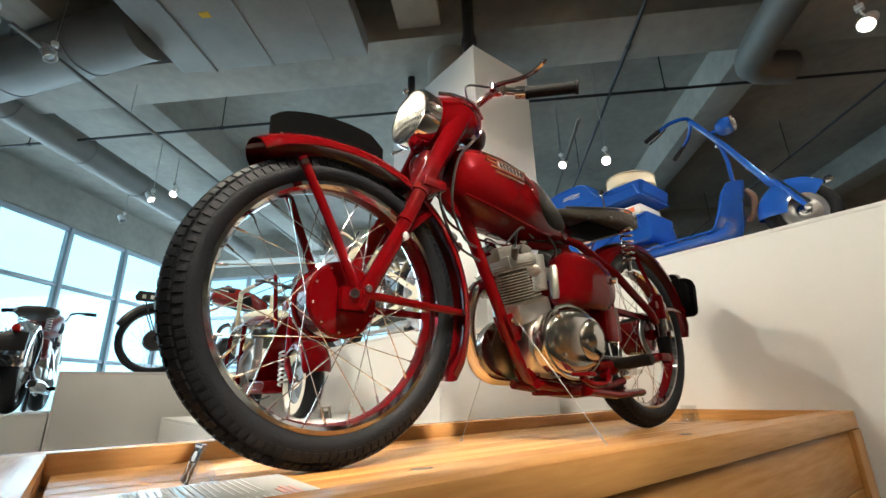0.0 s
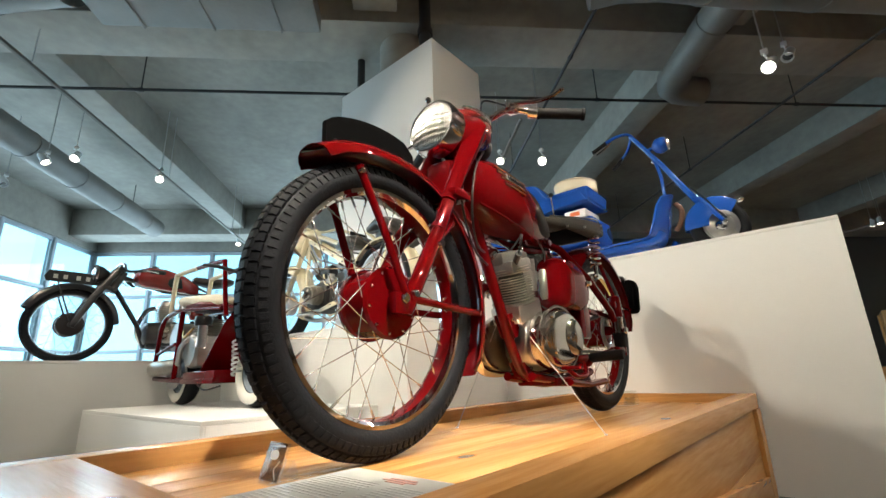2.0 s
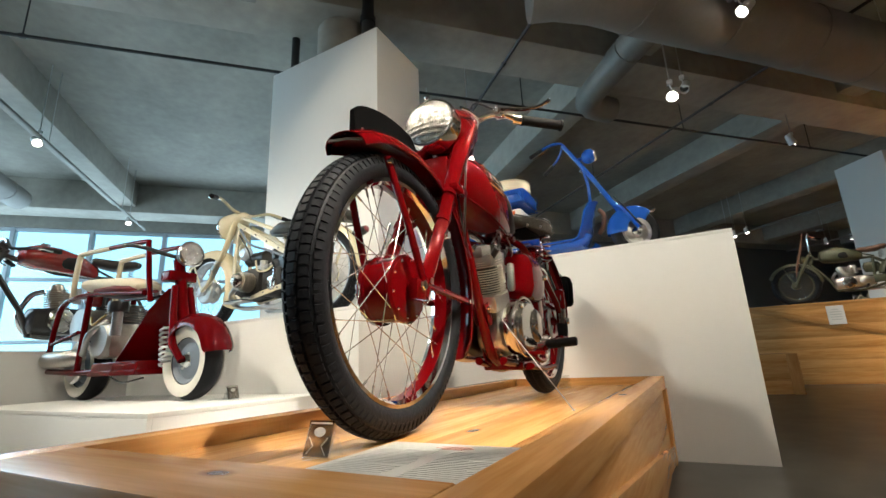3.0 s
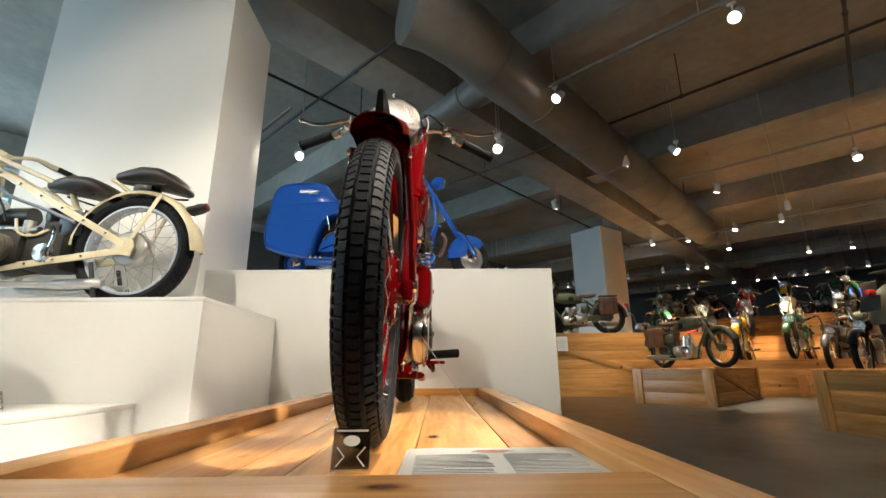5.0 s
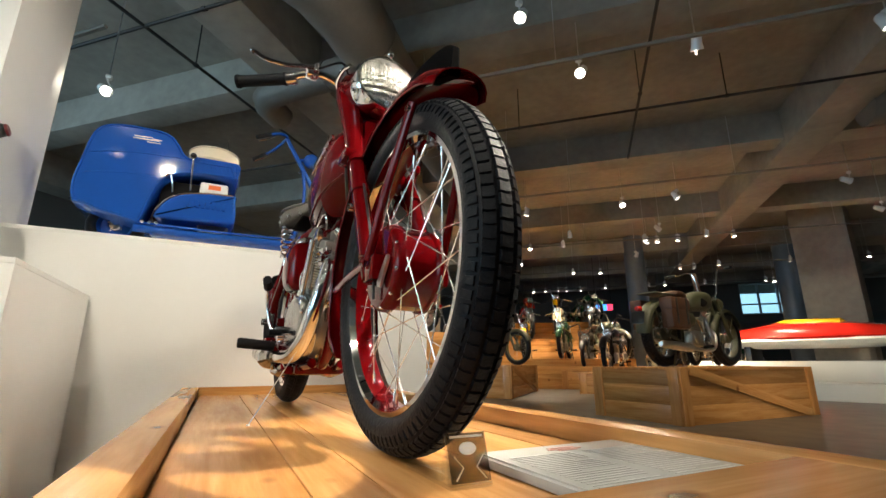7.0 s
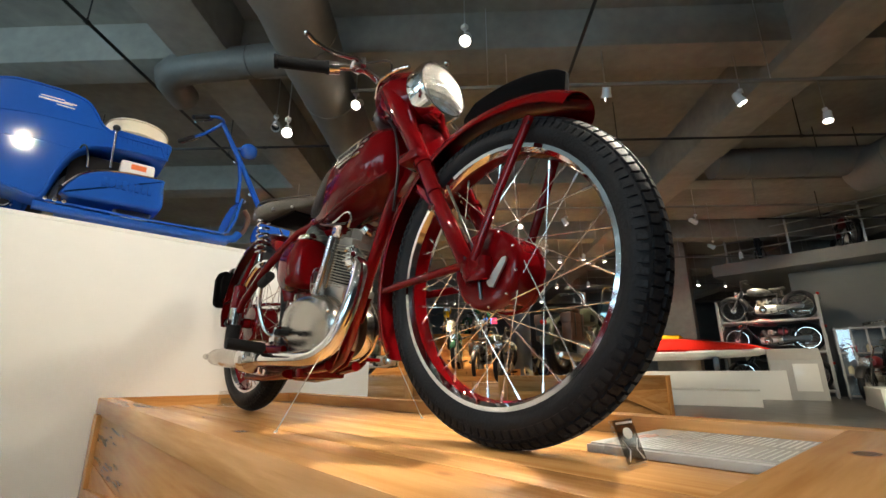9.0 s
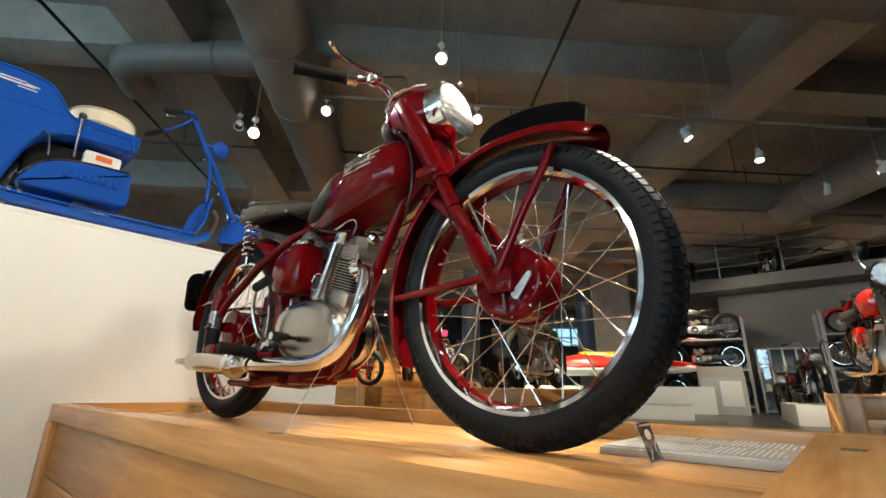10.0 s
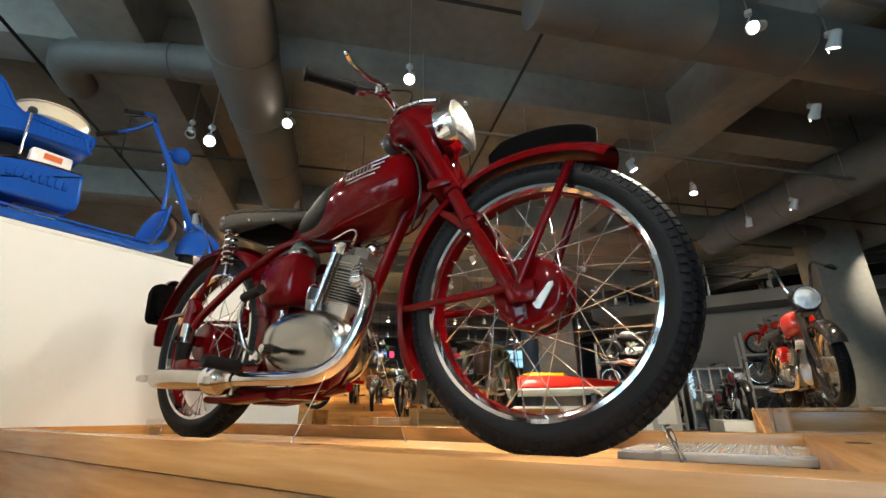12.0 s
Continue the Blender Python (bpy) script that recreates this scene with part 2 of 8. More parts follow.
SILVERED = mat("silvered_ribbed_glass", (0.44, 0.435, 0.41), 0.2, 0.82, vary=0.06, scale=26, coat=0.3)
KNEE = mat("worn_black_rubber", (0.008, 0.0078, 0.007), 0.55, vary=0.3, scale=18, bump=0.2, bump_scale=120, spec=0.14)
IRON = mat("black_iron", (0.03, 0.028, 0.026), 0.6, 0.3, vary=0.2, scale=20)
_n, _l = SILVERED.node_tree.nodes, SILVERED.node_tree.links
_co, _w, _b = _n.new("ShaderNodeTexCoord"), _n.new("ShaderNodeTexWave"), _n.new("ShaderNodeBump")
_w.inputs["Scale"].default_value, _w.inputs["Distortion"].default_value, _w.inputs["Detail Scale"].default_value = 95, 0.0, 8
_b.inputs["Strength"].default_value, _b.inputs["Distance"].default_value = 0.35, 0.004
_l.new(_co.outputs["Object"], _w.inputs["Vector"])
_l.new(_w.outputs["Fac"], _b.inputs["Height"])
_l.new(_b.outputs[0], _n["Principled BSDF"].inputs["Normal"])
SADDLE = mat("worn_saddle_leather", (0.045, 0.039, 0.029), 0.55, vary=0.35, scale=14, bump=0.4, bump_scale=110, spec=0.3)


# ---- mesh building ----
class Geo:
    """Gathers the corners and faces of one mesh."""

    def __init__(self):
        self.v, self.f = [], []

    def add(self, verts, faces, m=None):
        k = len(self.v)
        self.v += [tuple(m @ Vector(p)) if m else tuple(p) for p in verts]
        self.f += [tuple(i + k for i in f) for f in faces]
        return self

    def box(self, size, at=(0, 0, 0), m=None, bevel=0.0):
        x, y, z = (s / 2 for s in size)
        b = min(bevel, x * 0.9, y * 0.9, z * 0.9)
        t = Matrix.Translation(at)
        t = t @ m if m else t
        if not b:
            vs = [(sx * x, sy * y, sz * z) for sz in (-1, 1) for sy in (-1, 1) for sx in (-1, 1)]
            return self.add(vs, [(0, 2, 3, 1), (4, 5, 7, 6), (0, 1, 5, 4), (2, 6, 7, 3), (0, 4, 6, 2), (1, 3, 7, 5)], t)
        bm = bmesh.new()
        bmesh.ops.create_cube(bm, size=1)
        for v in bm.verts:
            v.co = Vector((v.co.x * size[0], v.co.y * size[1], v.co.z * size[2]))
        bmesh.ops.bevel(bm, geom=bm.edges[:], offset=b, segments=2, affect="EDGES", profile=0.6)
        bm.verts.index_update()
        self.add([v.co for v in bm.verts], [[v.index for v in f.verts] for f in bm.faces], t)
        bm.free()
        return self

    def tube(self, pts, r, seg=10, closed=False, flat=1.0, caps=True):
        """A round bar along points; r is one radius or one for each point. flat squashes it across."""
        pts = [Vector(p) for p in pts]
        n = len(pts)
        rs = r if isinstance(r, (list, tuple)) else [r] * n
        vs, up = [], None
        for i, p in enumerate(pts):
            a = pts[(i - 1) % n] if closed or i else p
            b = pts[(i + 1) % n] if closed or i < n - 1 else p
            d = (b - a).normalized()
            if up is None:
                up = Vector((0, 0, 1)) if abs(d.z) < 0.9 else Vector((0, 1, 0))
            side = d.cross(up).normalized()
            up = side.cross(d).normalized()
            for k in range(seg):
                w = 2 * math.pi * k / seg
                vs.append(p + (side * math.cos(w) * flat + up * math.sin(w)) * rs[i])
        fs = []
        for i in range(n if closed else n - 1):
            j = (i + 1) % n
            for k in range(seg):
                fs.append((i * seg + k, i * seg + (k + 1) % seg, j * seg + (k + 1) % seg, j * seg + k))
        if caps and not closed:
            fs += [tuple(range(seg))[::-1], tuple(range((n - 1) * seg, n * seg))]
        return self.add(vs, fs)

    def lathe(self, profile, m=None, seg=32, closed=False):
        """A profile of (radius, height) turned round the z axis, then placed by m."""
        vs, fs, n = [], [], len(profile)
        for k in range(seg):
            w = 2 * math.pi * k / seg
            vs += [(r * math.cos(w), r * math.sin(w), h) for r, h in profile]
        for k in range(seg):
            j = (k + 1) % seg
            for i in range(n if closed else n - 1):
                q = (i + 1) % n
                fs.append((k * n + i, j * n + i, j * n + q, k * n + q))
        return self.add(vs, fs, m)

    def loft(self, rings, caps=True):
        """Skins a row of rings that have the same number of corners."""
        n = len(rings[0])
        vs = [p for ring in rings for p in ring]
        fs = [(i * n + k, i * n + (k + 1) % n, (i + 1) * n + (k + 1) % n, (i + 1) * n + k) for i in range(len(rings) - 1) for k in range(n)]
        if caps:
            fs += [tuple(range(n))[::-1], tuple(range((len(rings) - 1) * n, len(rings) * n))]
        return self.add(vs, fs)

    def slab(self, outline, thick, m=None):
        """A flat outline in x and y, given a thickness along z."""
        n = len(outline)
        vs = [(x, y, -thick / 2) for x, y in outline] + [(x, y, thick / 2) for x, y in outline]
        fs = [tuple(range(n))[::-1], tuple(range(n, 2 * n))] + [(k, (k + 1) % n, n + (k + 1) % n, n + k) for k in range(n)]
        return self.add(vs, fs, m)

    def ball(self, at, r, seg=16, squash=(1, 1, 1)):
        prof = [(max(1e-4, math.cos(a)) * r, math.sin(a) * r) for a in [math.pi * (i / 10 - 0.5) for i in range(11)]]
        return self.lathe(prof, Matrix.Translation(at) @ Matrix.Diagonal((*squash, 1)), seg)

    def moved(self, m):
        self.v = [tuple(m @ Vector(p)) for p in self.v]
        return self

    def mesh(self, name, material, sharp=38):
        me = bpy.data.meshes.new(name)
        me.from_pydata(self.v, [], self.f)
        me.materials.append(material)
        me.shade_smooth()
        me.set_sharp_from_angle(angle=radians(sharp))
        me.update()
        return me


AXLE = pose(0, 0, 0, 0, 90, 0)  # turns a lathe's axis to run across the bike


def part(name, geo, material, parent=None, label="", at=None):
    ob = new(name, geo.mesh(name, material) if isinstance(geo, Geo) else geo)
    ob.parent = parent
    if at is not None:
        ob.matrix_basis = at
    return tagged(ob, label) if label else ob


def thing(name, m, label, category, group="", kind=""):
    ob = new(name)
    ob.empty_display_size = 0.1
    ob.matrix_basis = m
    return tagged(ob, label, category, group, kind)


def structure(name, geo, material, label, m=None):
    ob = part(name, geo, material)
    if m is not None:
        ob.matrix_basis = m
    return tagged(ob, label, name.split("_")[0], kind="structure")


# ---- the hall ----
TURN = pose(0, 0, 0, 0, 0, GRID)
A0, A1, B0, B1 = -10.2, 24.0, -7.5, 24.0
structure("floor", Geo().box((A1 - A0 + 2, B1 - B0 + 2, 0.2), ((A0 + A1) / 2, (B0 + B1) / 2, FLOOR - 0.1)), FLOORING, "polished grey concrete floor of the hall", TURN)
structure("ceiling", Geo().box((A1 - A0 + 2, B1 - B0 + 2, 0.2), ((A0 + A1) / 2, (B0 + B1) / 2, SLAB + 0.1)), CONCRETE, "bare grey concrete ceiling slab", TURN)
for k, b in enumerate(range(-1, 8)):
    y = -0.2 + 3.6 * (b - 0)
    structure("beam_%d" % (k + 1), Geo().box((A1 - A0, 0.42, SLAB - BEAM), ((A0 + A1) / 2, y, (SLAB + BEAM) / 2), bevel=0.02), CONCRETE, "cast concrete ceiling beam", TURN)
for k, a in enumerate((-9.4, -2.8, 3.8, 10.4, 17.0)):
    structure("girder_%d" % (k + 1), Geo().box((0.6, B1 - B0, SLAB - BEAM + 0.12), (a, (B0 + B1) / 2, (SLAB + BEAM) / 2 - 0.063), bevel=0.02), CONCRETE, "deep concrete girder under the ceiling", TURN)
structure("wall_south", Geo().box((0.3, B1 - B0, SLAB - FLOOR), (A1, (B0 + B1) / 2, (SLAB + FLOOR) / 2)), WALL, "plain grey end wall of the hall", TURN)
for name, p, q in (("wall_east", A0, 7.5), ("wall_corner", 11.5, A1)):
    structure(name, Geo().box((q - p, 0.3, SLAB - FLOOR), ((p + q) / 2, B1, (SLAB + FLOOR) / 2)), WALL, "plain grey long wall of the hall", TURN)
structure("wall_west", Geo().box((A1 + 2.0, 0.3, SLAB - FLOOR), ((A1 - 2.0) / 2, B0, (SLAB + FLOOR) / 2)), WALL, "plain grey wall behind the camera", TURN)
structure("wall_north", Geo().box((0.3, B1 - 1.0, SLAB - FLOOR), (A0, (B1 + 1.0) / 2, (SLAB + FLOOR) / 2)), WALL, "plain grey wall beside the windows", TURN)


def window_wall(name, a0, b0, a1, b1, bays, top=3.3, sill=FLOOR + 0.12):
    """A glazed wall: head, sill, mullions, transoms and panes."""
    p, q = Vector((a0, b0, 0)), Vector((a1, b1, 0))
    d = q - p
    length, turn = d.length, math.degrees(math.atan2(d.y, d.x))
    w = thing(name, TURN @ pose(a0, b0, 0, 0, 0, turn), "tall glazed window wall with pale metal mullions", "window", kind="structure")
    part("window_head", Geo().box((length, 0.25, SLAB - top), (length / 2, 0, (SLAB + top) / 2)), CONCRETE, w)
    part("window_sill", Geo().box((length, 0.25, sill - FLOOR), (length / 2, 0, (sill + FLOOR) / 2)), WHITE if sill < 0 else WALL, w)
    step = length / bays
    post = Geo().box((0.08, 0.14, top - sill), (0, 0, (top + sill) / 2), bevel=0.008).mesh("mullion", FRAME)
    for i in range(bays + 1):
        part("mullion", post, None, w, at=pose(i * step, 0, 0))
    rail = Geo().box((step - 0.084, 0.1, 0.07), bevel=0.006).mesh("transom", FRAME)
    for i in range(bays):
        for z in (sill + 0.035, sill + (top - sill) * 0.33, sill + (top - sill) * 0.69, top - 0.035):
            part("transom", rail, None, w, at=pose((i + 0.5) * step, 0, z))
        pane = part("pane", Geo().box((step - 0.08, 0.012, top - sill), ((i + 0.5) * step, 0.0, (top + sill) / 2)), PANE, w)
        pane.visible_shadow = False
    return w


window_wall("window_1", -2.2, B0, A0, B0, 6)
window_wall("window_2", A0, 0.9, A0, B0, 6)
window_wall("window_3", 7.5, B1, 11.5, B1, 5, 3.9, 2.4)
structure("ground", Geo().box((400, 400, 0.2), (0, 0, FLOOR - 1.2)), mat("lawn", (0.16, 0.2, 0.12), 0.9, vary=0.3, scale=0.1), "pale open ground outside the windows")

OVERCAST = glow("overcast_sky", (0.5, 0.86, 1.0), 0.92)
for a, b, c, d, w in ((-6.0, B0 - 7, 1, 0, 34), (A0 - 7, -3.0, 0, 1, 34), (8.0, B1 + 7, 1, 0, 34)):
    structure("backdrop", Geo().box((w if c else 0.1, w if d else 0.1, 16), (a, b, 6.5)), OVERCAST, "pale overcast sky outside the windows", TURN)

# ---- plinths ----
def plinth_parts(t, long, wide, h):
    """A painted box put together from side panels and a top board."""
    for k in (1, -1):
        part("side_panel", Geo().box((long, 0.018, h - 0.019), (0, k * (wide / 2 - 0.009), (h - 0.019) / 2), bevel=0.001), WHITE, t)
        part("end_panel", Geo().box((0.018, wide - 0.037, h - 0.019), (k * (long / 2 - 0.009), 0, (h - 0.019) / 2), bevel=0.001), WHITE, t)
    part("top_board", Geo().box((long, wide, 0.0184), (0, 0, h - 0.0092), bevel=0.002), WHITE, t)
    return t


def white_plinth(x0, x1, y0, y1, top, label):
    t = thing("white_plinth", pose((x0 + x1) / 2, (y0 + y1) / 2, FLOOR), label, "plinth", "white display plinths")
    return plinth_parts(t, x1 - x0, y1 - y0, top - FLOOR)


white_plinth(-1.378, 0.886, 1.847, 3.05, 0.780, "tall white painted plinth under a blue scooter")
white_plinth(-3.015, -0.891, 0.943, 1.843, 0.461, "white painted plinth under a cream motorcycle")
white_plinth(-2.945, -1.11, 0.06, 0.94, 0.02, "low white painted plinth under a red scooter")
white_plinth(-4.9, -3.02, -0.55, 1.9, 0.33, "white painted plinth under a vintage black motorcycle")
structure("column_1", Geo().box((1.286, 0.69, 3.016 - FLOOR), (-2.019, 2.108, (3.016 + FLOOR) / 2), bevel=0.004), WHITE, "square white boxed-in column")


def display_bench():
    b = thing("wooden_plinth", pose(0, 0, FLOOR), "varnished pine plinth with a raised rim under the red motorcycle", "plinth")
    x0, x1, y0, y1, h = -0.448, 0.447, -0.602, 1.843, -FLOOR
    part("body", Geo().box((x1 - x0 - 0.05, y1 - y0 - 0.05, h - 0.034), ((x0 + x1) / 2, (y0 + y1) / 2, (h - 0.034) / 2)), PINE, b)
    seams = (-0.37, -0.19, -0.10, 0.09, 0.28, 0.385)
    for p, q in zip(seams, seams[1:]):
        part("plank", Geo().box((q - p - 0.0026, 2.25, 0.022), ((p + q) / 2, 0.685, h - 0.019), bevel=0.0018), PINE, b)
    for x, m in ((x0 + 0.035, 1), (x1 - 0.035, -1)):
        part("rim", Geo().box((0.07, y1 - y0, 0.06), (x, (y0 + y1) / 2, h + 0.002), bevel=0.004), PINE, b)
    part("rim", Geo().box((x1 - x0 - 0.142, 0.03, 0.06), ((x0 + x1) / 2, y1 - 0.015, h + 0.002), bevel=0.004), PINE_X, b)
    part("rim", Geo().box((x1 - x0 - 0.142, 0.148, 0.06), ((x0 + x1) / 2, y0 + 0.075, h + 0.002), bevel=0.004), PINE_X, b)
    # boards, posts and diagonal braces of the sides
    rows, top = 2, h - 0.0292
    for s, x in ((1, x1), (-1, x0)):
        for k in range(rows):
            part("side_board", Geo().box((0.02, y1 - y0 - 0.04, top / rows - 0.004), (x - s * 0.022, (y0 + y1) / 2, (k + 0.5) * top / rows), bevel=0.002), PINE, b)
        for y in (y0 + 0.06, y1 - 0.06):
            part("post", Geo().box((0.018, 0.11, top), (x - s * 0.004, y, top / 2), bevel=0.003), PINE_Z, b)
        run, ang = math.hypot(y1 - y0 - 0.24, top - 0.1), math.degrees(math.atan2(top - 0.1, y1 - y0 - 0.24))
        part("brace", Geo().box((0.016, run, 0.09), (x - s * 0.004, (y0 + y1) / 2, top / 2), pose(0, 0, 0, -ang, 0, 0), bevel=0.003), PINE, b)
    for k in range(rows):
        part("end_board", Geo().box((x1 - x0 - 0.04, 0.02, top / rows - 0.004), ((x0 + x1) / 2, y0 + 0.022, (k + 0.5) * top / rows), bevel=0.002), PINE_X, b)
    return b


display_bench()

# ---- motorcycle parts ----
def arc(cy, cz, r, a0, a1, n, x=0.0):
    """Points of an arc in the upright plane; degrees from the rearward level, upwards."""
    return [Vector((x, cy + r * math.cos(radians(a)), cz + r * math.sin(radians(a)))) for a in [a0 + (a1 - a0) * i / (n - 1) for i in range(n)]]


def smooth(pts, n=6):
    """A smooth line through points."""
    p = [Vector(q) for q in pts]
    p = [p[0] * 2 - p[1]] + p + [p[-1] * 2 - p[-2]]
    out = []
    for i in range(1, len(p) - 2):
        a, b, c, d = p[i - 1:i + 3]
        for k in range(n):
            t = k / n
            out.append(0.5 * ((2 * b) + (c - a) * t + (2 * a - 5 * b + 4 * c - d) * t * t + (3 * b - a - 3 * c + d) * t ** 3))
    return out + [p[-2]]


def tyre_geo(r, half=0.042, deep=0.068, sunk=0.0, seg=72):
    """A tyre standing in the plane x = 0 about its own centre; sunk leaves room for tread blocks."""
    b, n = deep / 2, 20
    rc = r - b
    prof = []
    for i in range(n):
        w = 2 * math.pi * i / n
        low = sunk if math.cos(w) > 0.1 else 0.0
        prof.append((rc + (b - low) * math.cos(w), (half - low * 0.6) * math.sin(w) * (0.92 if math.cos(w) < -0.6 else 1)))
    return Geo().lathe(prof, AXLE, seg, True)


def tread_geo(r, half, deep, blocks, sunk):
    """The tread: rows of blocks round the tyre, with lugs on its shoulders."""
    g, b = Geo(), deep / 2
    rc = r - b
    for k in range(blocks):
        for j, (p0, p1) in enumerate(((-86, -58), (-50, -22), (-14, 14), (22, 50), (58, 86))):
            off = (0.55, 0.05, 0.55, 0.0, 0.5)[j]
            a0, a1 = (2 * math.pi * (k + off + e) / blocks for e in ((0.0, 0.7) if j in (0, 4) else (0.03, 0.88)))
            vs = []
            for lift, pull in ((-sunk - 0.001, 0.0), (0.0, 0.06)):
                for a in (a0 + (a1 - a0) * pull, a1 - (a1 - a0) * pull):
                    for i, p in enumerate((p0 + 2 * pull * 14, (p0 + p1) / 2, p1 - 2 * pull * 14)):
                        q = radians(p)
                        a += ((0.0, 0.07, -0.07)[i] if j in (1, 2, 3) else 0.0) * 2 * math.pi / blocks * (-1 if j > 2 else 1)
                        rr = rc + (b + lift) * math.cos(q)
                        vs.append(((half + lift * 0.6) * math.sin(q), rr * math.cos(a), rr * math.sin(a)))
            g.add(vs, [(6, 7, 10, 9), (7, 8, 11, 10), (0, 1, 7, 6), (1, 2, 8, 7), (4, 3, 9, 10), (5, 4, 10, 11), (3, 0, 6, 9), (2, 5, 11, 8)])
    return g


def wheel(parent, at, r=0.32, rim_r=0.256, half=0.042, colour=None, drum=0.08, spokes=36, blocks=0, name="wheel", hub_wide=0.045, tyre_mat=None, hub_mat=None, rim_mat=None, band=True, whitewall=None, spoke_mat=None, spoke_r=0.0012):
    """A wire wheel: the hub, and under it the tyre, the rim and each spoke."""
    colour = colour or RED
    d = drum
    hub = Geo().lathe([(0.012, -hub_wide - 0.03), (0.018, -hub_wide - 0.03), (0.02, -hub_wide - 0.004), (d * 0.6, -hub_wide - 0.002), (d * 0.93, -hub_wide), (d, -hub_wide + 0.006), (d, -hub_wide + 0.014),
                       (d * 0.95, -hub_wide + 0.018), (d * 0.95, hub_wide - 0.018), (d, hub_wide - 0.014), (d, hub_wide - 0.006), (d * 0.93, hub_wide), (d * 0.6, hub_wide + 0.002), (0.02, hub_wide + 0.004), (0.018, hub_wide + 0.03), (0.012, hub_wide + 0.03)], AXLE, 32)
    w = part(name, hub, hub_mat or colour, parent, at=at)
    ty = part("tyre", tyre_geo(r, half, (r - rim_r) + 0.012, 0.005 if blocks else 0.0), tyre_mat or RUBBER, w)
    if blocks:
        tagged(part("tread", tread_geo(r, half, (r - rim_r) + 0.012, blocks, 0.005), tyre_mat or RUBBER, ty), kind="stuff")
    f, h = rim_r, half * 0.74
    flange = [(f, h), (f + 0.001, h - 0.004), (f - 0.007, h - 0.005), (f - 0.0095, h * 0.78), (f - 0.0130, h * 0.58), (f - 0.0152, h * 0.6), (f - 0.0115, h * 0.82), (f - 0.0085, h)]
    rim = Geo().lathe(flange, AXLE, 72, True).lathe([(p, -q) for p, q in flange][::-1], AXLE, 72, True)
    well = [(f - 0.0155, h * 0.595), (f - 0.0195, 0), (f - 0.0155, -h * 0.595), (f - 0.0133, -h * 0.575), (f - 0.0165, 0), (f - 0.0133, h * 0.575)]
    ro = part("rim", rim, rim_mat or CHROME, w)
    part("rim_centre", Geo().lathe(well, AXLE, 72, True), colour if band else (rim_mat or CHROME), w)
    if whitewall:
        for s in (1, -1):
            part("whitewall", Geo().lathe([(rim_r + 0.004, s * half * 0.86), (rim_r + 0.016, s * (half + 0.002)), ((r + rim_r) / 2 + 0.008, s * (half + 0.003)), ((r + rim_r) / 2 + 0.012, s * (half * 0.97))], AXLE, 56), whitewall, w)
    half_spokes = []
    for s in (1, -1):
        for t in (1, -1):
            sweep = radians(62) * t
            p = Vector((s * (hub_wide - 0.008), d * 0.97 * math.cos(sweep), d * 0.97 * math.sin(sweep)))
            q = Vector((s * 0.006, f - 0.019, 0))
            half_spokes.append(Geo().tube([p, q], spoke_r, 6).tube([q.lerp(p, 0.085), q], spoke_r * 2.3, 6).mesh("spoke", spoke_mat or SPOKE))
    for k in range(spokes):
        part("spoke", half_spokes[k % 4], None, w, at=pose(0, 0, 0, 360 * k / spokes, 0, 0))
    return w


def guard_geo(cy, cz, r, a0, a1, half, depth, n=40, thick=0.002, flare=0.0):
    """A mudguard: a rounded channel along an arc."""
    g, rings = Geo(), []
    m = 10
    for i in range(n):
        u = i / (n - 1)
        a = radians(a0 + (a1 - a0) * u)
        edge = min(1.0, 0.35 + u * 14, 0.35 + (1 - u) * 14)
        out, inn = [], []
        for k in range(m + 1):
            w = math.pi * (k / m - 0.5)
            x = half * math.sin(w) * (0.75 + 0.25 * edge)
            dr = depth * (math.cos(w) ** 0.8 - 1)
            rr = r + dr * 1.0 + flare * max(0, u - 0.8) * 5
            out.append(Vector((x, cy + rr * math.cos(a), cz + rr * math.sin(a))))
            ri = rr - thick
            inn.append(Vector((x * (1 - thick / half), cy + ri * math.cos(a), cz + ri * math.sin(a))))
        rings.append(out + inn[::-1])
    return g.loft(rings)


def oval(y, z, hw, hh, power=2.4, n=28, x=0.0, flat_low=1.0):
    """A rounded section across the bike."""
    ring = []
    for k in range(n):
        w = 2 * math.pi * k / n
        c, s = math.cos(w), math.sin(w)
        px = hw * math.copysign(abs(c) ** (2 / power), c)
        pz = hh * math.copysign(abs(s) ** (2 / power), s) * (flat_low if s < 0 else 1)
        ring.append(Vector((x + px, y, z + pz)))
    return ring


def coil(p, q, r, wire, turns, n=14):
    p, q = Vector(p), Vector(q)
    d = q - p
    side = d.cross(Vector((0, 1, 0))).normalized()
    other = d.cross(side).normalized()
    pts = []
    for i in range(turns * n + 1):
        w = 2 * math.pi * i / n
        pts.append(p + d * (i / (turns * n)) + (side * math.cos(w) + other * math.sin(w)) * r)
    return Geo().tube(pts, wire, 6)


def bolt(parent, at, r=0.008, mat_=None):
    return part("bolt", Geo().lathe([(0.0001, 0.007), (r * 0.7, 0.007), (r, 0.004), (r, -0.004)], AXLE, 8), mat_ or CHROME, parent, at=pose(*at))


